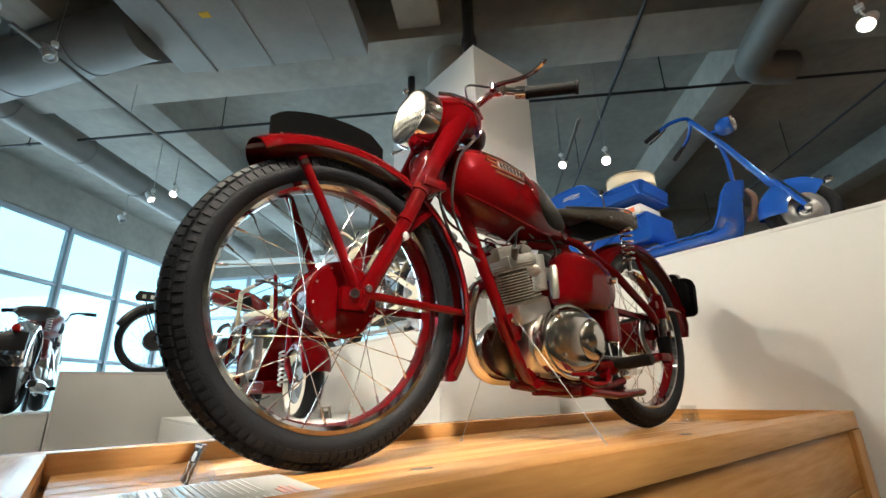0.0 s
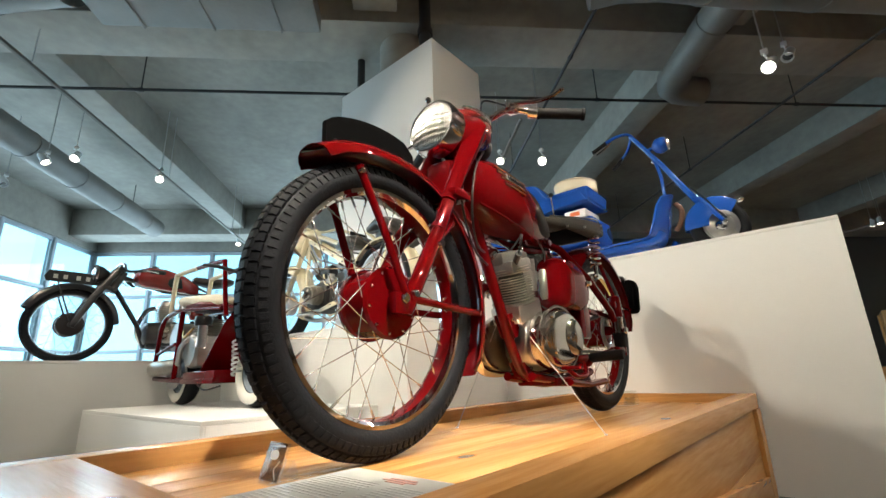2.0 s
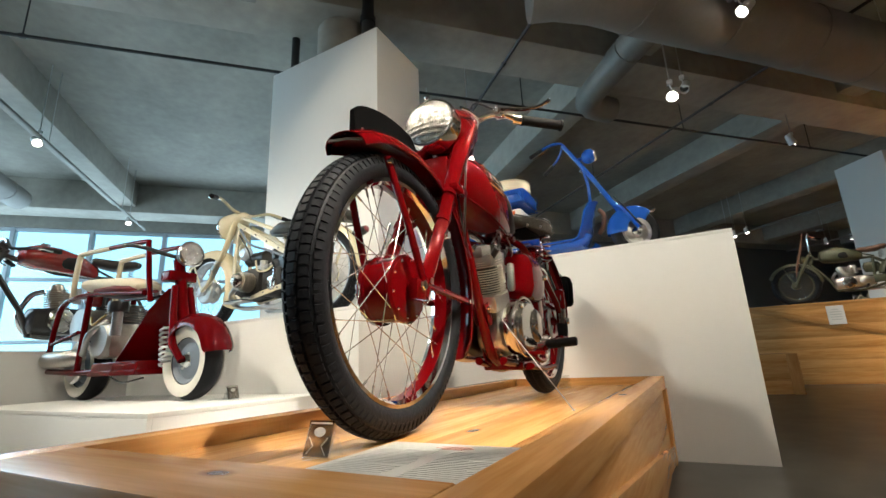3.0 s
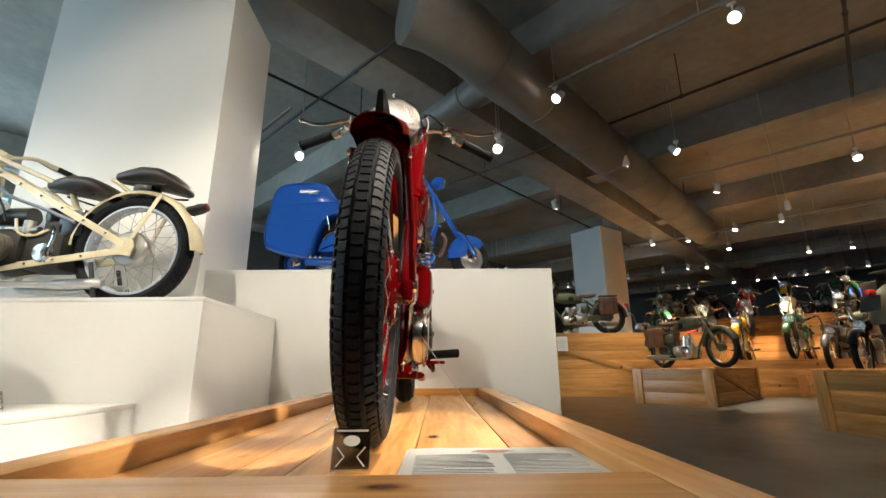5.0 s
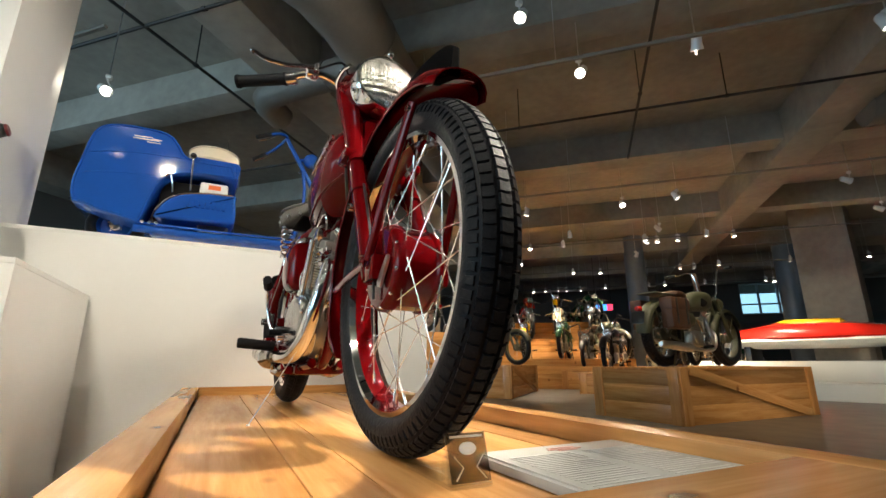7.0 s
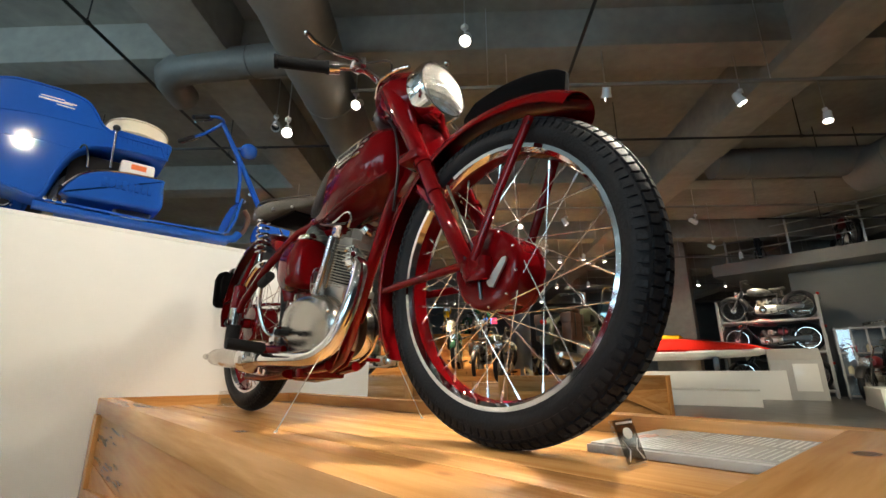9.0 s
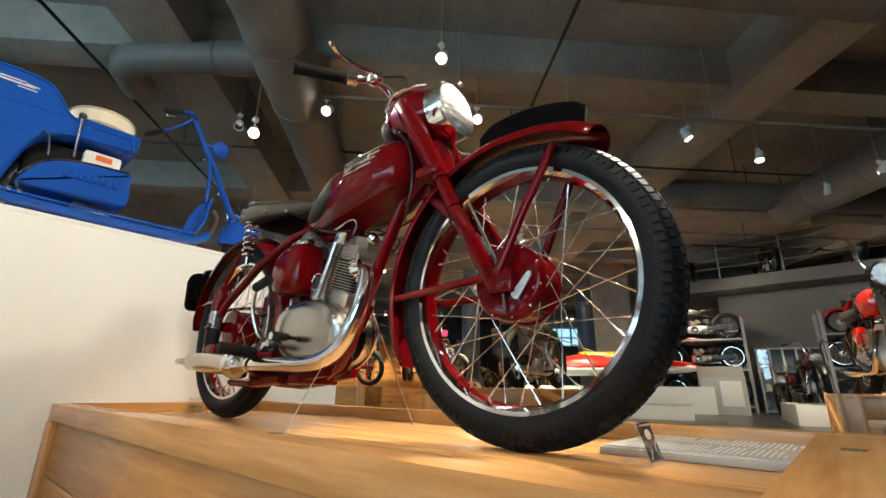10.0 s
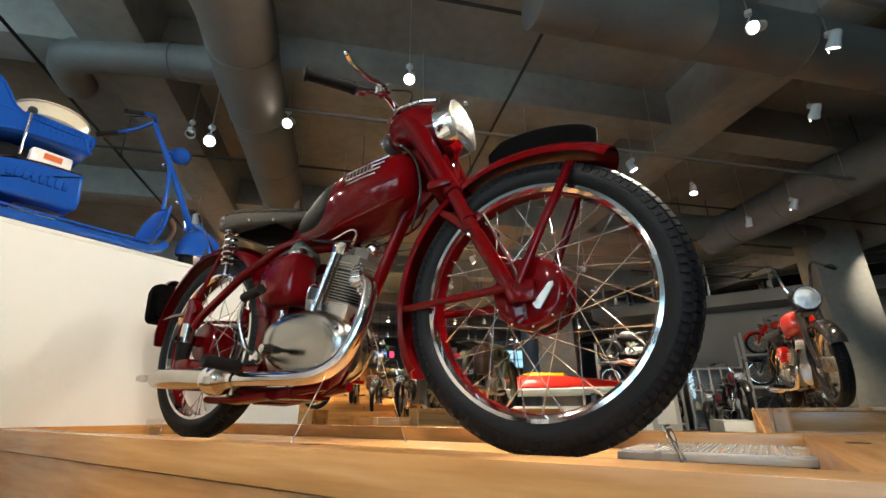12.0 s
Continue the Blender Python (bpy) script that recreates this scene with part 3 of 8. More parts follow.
# ---- the red motorcycle ----
LAMP = Matrix.Translation((0, 0.19, 0.858)) @ Matrix.Scale(0.95, 4) @ Matrix.Translation((0, -0.172, -0.846))
STEER = Matrix.Translation((0, 0.045, 0.31)) @ Matrix.Rotation(radians(1.4), 4, Vector((0, 0.453, 0.891))) @ Matrix.Translation((0, -0.045, -0.31))
BARS = STEER @ Matrix.Translation((0, 0.36, 0.018)) @ Matrix.Rotation(radians(2.8), 4, 'Z') @ Matrix.Translation((0, -0.36, 0))


def red_motorcycle():
    bike = thing("red_motorcycle", pose(-0.006, 0, 0, 0, 1.0, 0.9), "glossy red vintage lightweight motorcycle with chrome rims and black number plate", "motorcycle")
    YF, YR, Z = -0.02, 1.245, 0.3225

    def p(name, geo, material, parent=bike, label="", steer=False):
        return part(name, geo.moved(STEER) if steer else geo, material, parent, label)

    # wheels
    front = wheel(bike, STEER @ pose(-0.002, YF, Z), 0.331, 0.266, 0.0425, RED, 0.082, 36, 104, "front_wheel")
    rear = wheel(bike, pose(0, YR, Z - 0.0025), 0.3275, 0.262, 0.0425, RED, 0.07, 36, 104, "rear_wheel")
    part("brake_plate", Geo().lathe([(0.0001, -0.056), (0.02, -0.056), (0.022, -0.054), (0.07, -0.054), (0.0735, -0.0535), (0.079, -0.05), (0.083, -0.044), (0.084, -0.03)], AXLE, 48), RED, front)
    arm = Geo().slab([(-0.01, -0.01), (0.046, -0.006), (0.052, 0), (0.046, 0.006), (-0.01, 0.01), (-0.014, 0)], 0.005, pose(-0.062, -0.03, -0.03, 0, 0, 0) @ pose(0, 0, 0, 0, -90, 0) @ pose(0, 0, 0, 0, 0, -38))
    part("brake_arm", arm, STEEL, front, "bare steel brake lever")
    for k in range(10):
        w = 2 * math.pi * (k + 0.3) / 10
        part("rivet", Geo().ball((-0.051, 0.0775 * math.cos(w), 0.0775 * math.sin(w)), 0.0032), CHROME, front)
        part("rivet", Geo().ball((0.0455, 0.07 * math.cos(w), 0.07 * math.sin(w)), 0.0036), CHROME, front)
    part("brake_cable", Geo().tube([(-0.062, -0.0, -0.062), (-0.064, 0.004, -0.02), (-0.066, 0.02, 0.05), (-0.07, 0.09, 0.2)], 0.003, 6), BLACK, front)
    # front fork
    for s in (0.87, -0.87):
        shroud = Geo().tube([(s * 0.07, 0.30, 0.885), (s * 0.075, 0.262, 0.81), (s * 0.076, 0.21, 0.71), (s * 0.075, 0.162, 0.615), (s * 0.075, 0.156, 0.603)], [0.04, 0.032, 0.0245, 0.0225, 0.0215], 18)
        f = p("fork_leg", shroud, RED, steer=True)
        part("slider", Geo().tube([(s * 0.075, 0.158, 0.607), (s * 0.075, 0.115, 0.515), (s * 0.075, 0.012, 0.33), (s * 0.075, -0.002, 0.3)], [0.02, 0.019, 0.019, 0.018], 16).moved(STEER), RED, f)
        part("fork_collar", Geo().tube([(s * 0.075, 0.163, 0.618), (s * 0.075, 0.156, 0.604)], 0.0245, 18).moved(STEER), RED, f)
        part("slider_collar", Geo().tube([(s * 0.075, 0.12, 0.53), (s * 0.075, 0.113, 0.517)], 0.0215, 16).moved(STEER), RED, f)
        part("spindle_lug", Geo().box((0.026, 0.06, 0.05), (s * 0.078, -0.016, 0.318), bevel=0.009).tube([(s * 0.06, YF, Z + 0.006), (s * 0.092, YF, Z + 0.006)], 0.011, 10).moved(STEER), RED, f)
        part("spindle_nut", Geo().lathe([(0.0001, 0.008), (0.011, 0.008), (0.013, 0.005), (0.013, -0.004)], pose(s * 0.092, YF, Z + 0.006) @ AXLE, 6).moved(STEER), CHROME, f)
        part("pinch_bolt", Geo().lathe([(0.0001, 0.006), (0.008, 0.006), (0.009, -0.006)], pose(s * 0.094, 0.012, 0.342) @ AXLE, 10).moved(STEER), CHROME, f)
        st = p("mudguard_stay", Geo().tube([(s * 0.09, -0.012, 0.335), (s * 0.082, -0.07, 0.46), (s * 0.066, -0.142, 0.606)], 0.0105, 10, flat=0.8), RED, steer=True)
        part("bolt", Geo().lathe([(0.0001, 0.005), (0.007, 0.005), (0.008, -0.004)], pose(s * 0.074, -0.139, 0.594) @ AXLE, 10).moved(STEER), CHROME, st)
        st = p("mudguard_stay", Geo().tube([(s * 0.09, 0.0, 0.33), (s * 0.08, 0.15, 0.325), (s * 0.06, 0.315, 0.322)], 0.0095, 10, flat=0.7), RED, steer=True)
        part("bolt", Geo().lathe([(0.0001, 0.005), (0.007, 0.005), (0.008, -0.004)], pose(s * 0.066, 0.305, 0.323) @ AXLE, 10).moved(STEER), CHROME, st)
        br = p("mudguard_bracket", Geo().tube([(s * 0.078, 0.11, 0.49), (s * 0.07, 0.16, 0.535), (s * 0.055, 0.21, 0.575)], 0.012, 8, flat=0.5), RED, steer=True)
        part("bolt", Geo().lathe([(0.0001, 0.006), (0.009, 0.006), (0.01, -0.006)], pose(s * 0.1, 0.1, 0.475) @ AXLE, 10).moved(STEER), CHROME, br)
    p("front_mudguard", guard_geo(YF, Z, 0.368, -27, 124.5, 0.064, 0.04, 48, flare=0.014), RED, steer=True)
    # front number plate: a wedge that follows the mudguard
    ring = []
    for i in range(17):
        a = 74 + (118 - 74) * i / 16
        low = arc(YF, Z, 0.3705, a, a, 2)[0]
        tall = 0.068 * min(1.0, 0.72 + 0.14 * i, 0.86 + 0.1 * (16 - i))
        high = low + Vector((0, 0.006 * (0.3 - i / 16), tall))
        ring.append([low + Vector((0.009, 0, 0)), low - Vector((0.009, 0, 0)), high - Vector((0.006, 0, 0)), high - Vector((0.003, 0, -0.003)), high + Vector((0.003, 0, 0.003)), high + Vector((0.006, 0, 0))])
    pl = p("number_plate", Geo().loft(ring), DEAD_BLACK, label="blank matte black front number plate", steer=True)
    for a in (78, 114):
        q = arc(YF, Z, 0.378, a, a, 2)[0]
        part("bolt", Geo().lathe([(0.0001, 0.005), (0.006, 0.004), (0.007, -0.003)], pose(0.009, q.y, q.z) @ AXLE, 10).lathe([(0.0001, -0.005), (0.006, -0.004), (0.007, 0.003)], pose(-0.009, q.y, q.z) @ AXLE, 10).moved(STEER), CHROME, pl)
    # nacelle and headlamp
    secs = [(0.188, 0.853, 0.073, 0.073, 2.0), (0.205, 0.855, 0.078, 0.078, 2.0), (0.24, 0.861, 0.086, 0.082, 2.2), (0.28, 0.873, 0.098, 0.082, 2.4), (0.33, 0.886, 0.094, 0.066, 2.6), (0.375, 0.892, 0.076, 0.054, 2.5), (0.41, 0.892, 0.046, 0.04, 2.2), (0.422, 0.89, 0.02, 0.022, 2.0)]
    nac = p("nacelle", Geo().loft([oval(*q) for q in secs]), RED, steer=True)
    part("lamp_rim", Geo().lathe([(0.0815, 0.027), (0.086, 0.026), (0.09, 0.016), (0.0895, -0.03), (0.086, -0.034)], pose(0, 0.172, 0.846, 84, 0, 0), 48).moved(STEER @ LAMP), CHROME, nac, "chrome headlamp rim")
    lens, cols, rows = Geo(), 208, 40
    vs = []
    for i in range(cols + 1):
        u = -1 + 2 * i / cols
        for k in range(rows + 1):
            x, y = 0.083 * u, 0.083 * math.sqrt(max(0.0, 1 - u * u)) * (-1 + 2 * k / rows)
            vs.append(pose(0, 0.172, 0.846, 84, 0, 0) @ Vector((x, y, 0.024 + 0.02 * (1 - (x * x + y * y) / 0.083 ** 2) + 0.0011 * math.sin(2 * math.pi * x / 0.0064) + 0.0006 * math.sin(2 * math.pi * y / 0.018))))
    lens.add(vs, [(i * (rows + 1) + k, (i + 1) * (rows + 1) + k, (i + 1) * (rows + 1) + k + 1, i * (rows + 1) + k + 1) for i in range(cols) for k in range(rows)])
    part("lamp_lens", lens.moved(STEER @ LAMP), SILVERED, nac, "silvery ribbed headlamp glass")
    part("lamp_reflector", Geo().lathe([(0.079, 0.012), (0.065, -0.008), (0.04, -0.024), (0.012, -0.032), (0.0001, -0.033)], pose(0, 0.172, 0.846, 84, 0, 0), 40).moved(STEER @ LAMP), CHROME, nac)
    part("bulb", Geo().ball((0, 0.172, 0.846), 0.011).moved(STEER @ LAMP), LENS, nac)
    for s in (1, -1):
        part("trim_strip", Geo().tube(smooth([(s * 0.093, 0.2, 0.9), (s * 0.1, 0.25, 0.912), (s * 0.094, 0.33, 0.922), (s * 0.062, 0.395, 0.918)]), 0.0055, 8).moved(STEER), CHROME, nac)
    part("rim_screw", Geo().ball((0, 0.155, 0.938), 0.009).moved(STEER), CHROME, nac)
    part("speedometer", Geo().lathe([(0.0001, 0.006), (0.036, 0.006), (0.04, 0.0), (0.04, -0.02)], pose(0, 0.31, 0.945, -14, 0, 0), 28).moved(STEER), BLACK, nac)
    p("steering_damper", Geo().ball((0, 0.42, 0.88), 0.044, squash=(1, 0.7, 1)), BLACK, steer=True)
    part("steering_bolt", Geo().lathe([(0.0001, 0.006), (0.008, 0.005), (0.009, -0.004)], pose(-0.032, 0.44, 0.88) @ AXLE, 8).moved(STEER), CHROME, bike)
    p("fork_yoke", Geo().box((0.2, 0.075, 0.028), (0, 0.185, 0.63), bevel=0.012).box((0.09, 0.05, 0.12), (0, 0.22, 0.70), bevel=0.02), RED, steer=True)
    # handlebar
    pts = smooth([(-0.335, 0.465, 0.898), (-0.235, 0.405, 0.908), (-0.15, 0.355, 0.928), (-0.07, 0.355, 0.918), (0, 0.36, 0.91), (0.07, 0.355, 0.918), (0.15, 0.355, 0.928), (0.235, 0.405, 0.908), (0.335, 0.465, 0.898)])
    bar = p("handlebar", Geo().tube(pts, 0.011, 12).moved(BARS), CHROME)
    for s in (1, -1):
        a, b = Vector((s * 0.222, 0.398, 0.910)), Vector((s * 0.343, 0.47, 0.897))
        part("grip", Geo().tube([a, a.lerp(b, 0.04), a.lerp(b, 0.08), a.lerp(b, 0.93), a.lerp(b, 0.95), b], [0.019, 0.019, 0.0165, 0.0165, 0.0195, 0.0185], 16).moved(BARS), MATTE, bar, "black rubber handlebar grip")
        part("lever", Geo().tube(smooth([(s * 0.155, 0.335, 0.932), (s * 0.19, 0.335, 0.926), (s * 0.24, 0.345, 0.917), (s * 0.29, 0.35, 0.918), (s * 0.322, 0.345, 0.925)]), 0.0058, 8, flat=1.3).ball((s * 0.323, 0.345, 0.925), 0.008).moved(BARS), CHROME, bar)
        part("lever_clamp", Geo().box((0.034, 0.032, 0.034), (s * 0.165, 0.35, 0.925), bevel=0.008).tube([(s * 0.158, 0.33, 0.942), (s * 0.158, 0.33, 0.917)], 0.008, 10).moved(BARS), CHROME, bar)
        part("twist_collar", Geo().tube([(s * 0.198, 0.386, 0.915), (s * 0.224, 0.4, 0.91)], 0.018, 14).moved(BARS), CHROME, bar)
        part("cable", Geo().tube(smooth([(s * 0.15, 0.33, 0.932), (s * 0.1, 0.29, 0.945), (s * 0.07, 0.32, 0.93), (s * 0.06, 0.35, 0.905)]), 0.0032, 6).moved(BARS), BLACK, bar)
    # cables that hang below the nacelle
    for k, line in enumerate(([(0.04, 0.38, 0.85), (0.065, 0.29, 0.74), (0.07, 0.262, 0.6), (0.03, 0.34, 0.53), (0.0, 0.45, 0.52)], [(-0.03, 0.38, 0.86), (-0.06, 0.29, 0.76), (-0.065, 0.262, 0.64), (-0.04, 0.31, 0.54)], [(0.05, 0.25, 0.72), (0.07, 0.22, 0.6), (0.06, 0.28, 0.5), (0.02, 0.4, 0.48)])):
        p("cable", Geo().tube(smooth(line), 0.0035, 6), BLACK)
    # tank
    secs = [(0.302, 0.72, 0.03, 0.04, 2.0), (0.311, 0.719, 0.058, 0.07, 2.2), (0.338, 0.717, 0.082, 0.096, 2.15), (0.385, 0.71, 0.099, 0.115, 2.2), (0.455, 0.703, 0.106, 0.123, 2.2), (0.53, 0.695, 0.104, 0.121, 2.2), (0.6, 0.685, 0.094, 0.112, 2.2), (0.67, 0.672, 0.077, 0.091, 2.2), (0.735, 0.659, 0.058, 0.068, 2.2), (0.795, 0.648, 0.042, 0.045, 2.2), (0.845, 0.641, 0.024, 0.025, 2.0)]
    tank = p("tank", Geo().loft([oval(y, z, w, h, e, 36, flat_low=0.95) for y, z, w, h, e in secs]), RED, label="glossy red fuel tank with chrome badges")
    part("filler_cap", Geo().lathe([(0.0001, 0.018), (0.022, 0.017), (0.03, 0.01), (0.031, 0.0)], pose(0, 0.42, 0.819, -3, 0, 0), 28), CHROME, tank)
    for s in (1, -1):
        m = pose(s * 0.098, 0.445, 0.745, 0, -s * 17, 0) @ pose(0, 0, 0, -6, 0, 0)
        badge = Geo()
        for k in range(4):
            badge.tube([m @ Vector((0, 0.085 - 0.006 * k, 0.026 - 0.017 * k)), m @ Vector((s * 0.001, 0.0, 0.026 - 0.017 * k)), m @ Vector((-s * 0.002, -0.088 + 0.014 * k, 0.026 - 0.017 * k))], 0.004, 8)
        bd = part("badge", badge, CHROME, tank, "chrome four-bar tank badge")
        part("badge_panel", Geo().box((0.008, 0.105, 0.026), (0, 0.02, 0.005), bevel=0.003).moved(m), ALLOY, bd)
        for k in range(7):
            part("badge_bar", Geo().box((0.004, 0.008, 0.018), (s * 0.005, -0.022 + 0.014 * k, 0.005), bevel=0.0015).moved(m), BLACK, bd)
        part("tank_seam", Geo().tube(smooth([(s * 0.055, 0.325, 0.652), (s * 0.088, 0.385, 0.622), (s * 0.096, 0.47, 0.603), (s * 0.088, 0.58, 0.592), (s * 0.058, 0.7, 0.604), (s * 0.026, 0.82, 0.625)]), 0.004, 8), RED, tank)
        pad, n = Geo(), 12
        vs = []
        for i in range(n + 1):
            u = -1 + 2 * i / n
            y = 0.69 + 0.098 * u
            k = max(j for j in range(len(secs) - 1) if secs[j][0] <= y)
            f = (y - secs[k][0]) / (secs[k + 1][0] - secs[k][0])
            zc, w, h, e = (secs[k][q] + (secs[k + 1][q] - secs[k][q]) * f for q in (1, 2, 3, 4))
            for j in range(n + 1):
                v = -1 + 2 * j / n
                a = radians(24 + 52 * v * math.sqrt(1 - 0.75 * u * u))
                lift = 0.012 * (1 - max(abs(u), abs(v)) ** 5) - 0.002
                vs.append((s * (w + lift) * abs(math.cos(a)) ** (2 / e), y, zc + (h + lift) * math.copysign(abs(math.sin(a)) ** (2 / e), a)))
        pad.add(vs, [(i * (n + 1) + j, (i + 1) * (n + 1) + j, (i + 1) * (n + 1) + j + 1, i * (n + 1) + j + 1)[::s] for i in range(n) for j in range(n)])
        part("knee_grip", pad, KNEE, tank, "worn black rubber knee grip")
    # saddle
    secs = [(0.765, 0.71, 0.028, 0.016, 2.2), (0.79, 0.713, 0.05, 0.022, 2.6), (0.85, 0.718, 0.066, 0.026, 4), (0.93, 0.726, 0.09, 0.029, 5), (1.02, 0.733, 0.113, 0.031, 6), (1.1, 0.737, 0.12, 0.032, 7), (1.148, 0.739, 0.12, 0.032, 7), (1.155, 0.739, 0.117, 0.029, 6)]
    seat = p("saddle", Geo().loft([oval(y, z, w, h, e, 32) for y, z, w, h, e in secs]), SADDLE, label="worn grey-brown leather solo saddle")
    for s in (1, -1):
        part("piping", Geo().tube(smooth([(s * 0.052, 0.79, 0.731), (s * 0.066, 0.85, 0.74), (s * 0.09, 0.93, 0.75), (s * 0.114, 1.02, 0.762), (s * 0.12, 1.1, 0.768), (s * 0.1, 1.152, 0.765)]), 0.0035, 6), LEATHER, seat)
        for y, z, w in ((0.88, 0.705, 0.078), (0.98, 0.718, 0.107), (1.125, 0.73, 0.122), (1.125, 0.755, 0.121)):
            part("rivet", Geo().ball((s * w, y, z), 0.0055), STEEL, seat)
        sp = p("saddle_spring", coil((s * 0.088, 1.1, 0.575), (s * 0.09, 1.105, 0.712), 0.021, 0.0042, 6), CHROME)
        part("spring_post", Geo().tube([(s * 0.088, 1.1, 0.54), (s * 0.088, 1.1, 0.58)], 0.008, 10), CHROME, sp)
        part("spring_cup", Geo().tube([(s * 0.09, 1.105, 0.7), (s * 0.09, 1.105, 0.72)], 0.022, 14), CHROME, sp)
    p("saddle_pan", Geo().box((0.14, 0.24, 0.01), (0, 1.0, 0.7), pose(0, 0, 0, 4, 0, 0), bevel=0.004).tube([(0, 0.78, 0.66), (0, 0.86, 0.69)], 0.012), DEAD_BLACK)
    # frame
    p("down_tube", Geo().tube([(0, 0.335, 0.66), (0, 0.38, 0.58), (0, 0.476, 0.385), (0, 0.55, 0.225), (0, 0.585, 0.172), (0, 0.65, 0.145)], [0.022, 0.019, 0.0175, 0.0175, 0.0175, 0.0175], 14), RED)
    p("head_tube", Geo().tube([(0, 0.215, 0.635), (0, 0.33, 0.86)], 0.03, 18), RED)
    p("head_gusset", Geo().slab([(0.26, 0.66), (0.34, 0.7), (0.36, 0.62), (0.34, 0.6)], 0.02, Matrix(((0, 0, 1, 0), (1, 0, 0, 0), (0, 1, 0, 0), (0, 0, 0, 1)))), RED)
    p("top_tube", Geo().tube([(0, 0.31, 0.8), (0, 0.4, 0.62), (0, 0.6, 0.575), (0, 0.8, 0.6), (0, 0.84, 0.605)], 0.017, 12), RED)
    p("seat_tube", Geo().loft([oval(y, z, 0.028, d, 3.0) for y, z, d in ((0.8, 0.40, 0.2), (0.83, 0.40, 0.22), (0.87, 0.38, 0.21), (0.9, 0.37, 0.18))]), RED)
    p("battery_bracket", Geo().box((0.13, 0.09, 0.12), (0.03, 0.93, 0.335), bevel=0.012), RED)
    for s in (1, -1):
        p("seat_stay", Geo().tube([(s * 0.03, 0.77, 0.625), (s * 0.06, 0.83, 0.6), (s * 0.085, 1.0, 0.515), (s * 0.1, 1.18, 0.395), (s * 0.1, 1.21, 0.36)], [0.012, 0.015, 0.015, 0.014, 0.014], 12), RED)
        bolt(bike, (s * 0.045, 0.775, 0.622), 0.012)
        p("chain_stay", Geo().tube([(s * 0.06, 0.86, 0.2), (s * 0.09, 1.0, 0.205), (s * 0.1, 1.2, 0.235)], 0.016, 12, flat=0.7), RED)
        p("bottom_rail", Geo().tube([(s * 0.045, 0.58, 0.148), (s * 0.055, 0.7, 0.135), (s * 0.06, 0.9, 0.135), (s * 0.06, 1.0, 0.155)], 0.014, 12), RED)
        pl = p("plunger", Geo().tube([(s * 0.1, 1.238, 0.47), (s * 0.1, 1.24, 0.46), (s * 0.1, 1.246, 0.375)], [0.012, 0.024, 0.026], 16).box((0.03, 0.05, 0.03), (s * 0.1, 1.225, 0.425), bevel=0.008), RED)
        part("plunger_sleeve", Geo().tube([(s * 0.1, 1.246, 0.378), (s * 0.1, 1.25, 0.31)], 0.0225, 16), POLISHED, pl, "polished alloy suspension sleeve")
        part("plunger_gaiter", Geo().tube([(s * 0.1, 1.25, 0.312), (s * 0.1, 1.252, 0.3), (s * 0.1, 1.253, 0.255), (s * 0.1, 1.255, 0.245)], [0.024, 0.026, 0.0235, 0.02], 16), MATTE, pl, "black rubber suspension gaiter")
        part("plunger_foot", Geo().tube([(s * 0.1, 1.255, 0.25), (s * 0.1, 1.257, 0.215)], 0.022, 14).box((0.04, 0.09, 0.03), (s * 0.1, 1.22, 0.235), bevel=0.008), RED, pl)
        part("axle_nut", Geo().lathe([(0.0001, 0.01), (0.012, 0.01), (0.014, 0.006), (0.014, -0.01)], pose(s * 0.128, YR, Z - 0.005) @ AXLE, 6), CHROME, pl)
        p("rear_stay", Geo().tube([(s * 0.1, 1.245, 0.455), (s * 0.075, 1.22, 0.56), (s * 0.055, 1.205, 0.655)], 0.008, 8), RED)
        p("rear_stay", Geo().tube([(s * 0.1, 1.25, 0.415), (s * 0.075, 1.4, 0.43), (s * 0.055, 1.56, 0.435)], 0.008, 8, flat=0.6), RED)
    p("rear_mudguard", guard_geo(YR, Z, 0.372, 172, 2, 0.062, 0.04, 48, flare=0.004), RED)
    # rear number plate and tail
    out = [(-0.07, -0.085), (0.07, -0.085), (0.082, -0.075), (0.086, -0.06), (0.084, 0.05), (0.074, 0.078), (0.05, 0.09), (-0.05, 0.09), (-0.074, 0.078), (-0.084, 0.05), (-0.086, -0.06), (-0.082, -0.075)]
    rp = p("rear_number_plate", Geo().slab(out, 0.03, pose(0, 1.642, 0.51, 78, 0, 0)).slab([(q[0] * 0.8, q[1] * 0.8) for q in out], 0.05, pose(0, 1.627, 0.51, 78, 0, 0)), DEAD_BLACK, label="matte black rear number plate carrier")
    part("tail_lamp", Geo().lathe([(0.0001, 0.03), (0.02, 0.027), (0.028, 0.01), (0.03, -0.02)], pose(0, 1.66, 0.6, -78, 0, 0), 20), BLACK, rp)
    # engine
    case = p("crankcase", Geo().loft([oval(y, z, w, h, 3.0) for y, z, w, h in ((0.568, 0.262, 0.036, 0.05), (0.578, 0.262, 0.048, 0.078), (0.612, 0.261, 0.062, 0.096), (0.66, 0.26, 0.07, 0.1), (0.78, 0.262, 0.07, 0.09), (0.84, 0.262, 0.06, 0.07), (0.852, 0.262, 0.04, 0.05))]).box((0.11, 0.15, 0.06), (0, 0.59, 0.356), pose(0, 0, 0, 17, 0, 0), bevel=0.012), ALLOY, label="cast alloy crankcase")

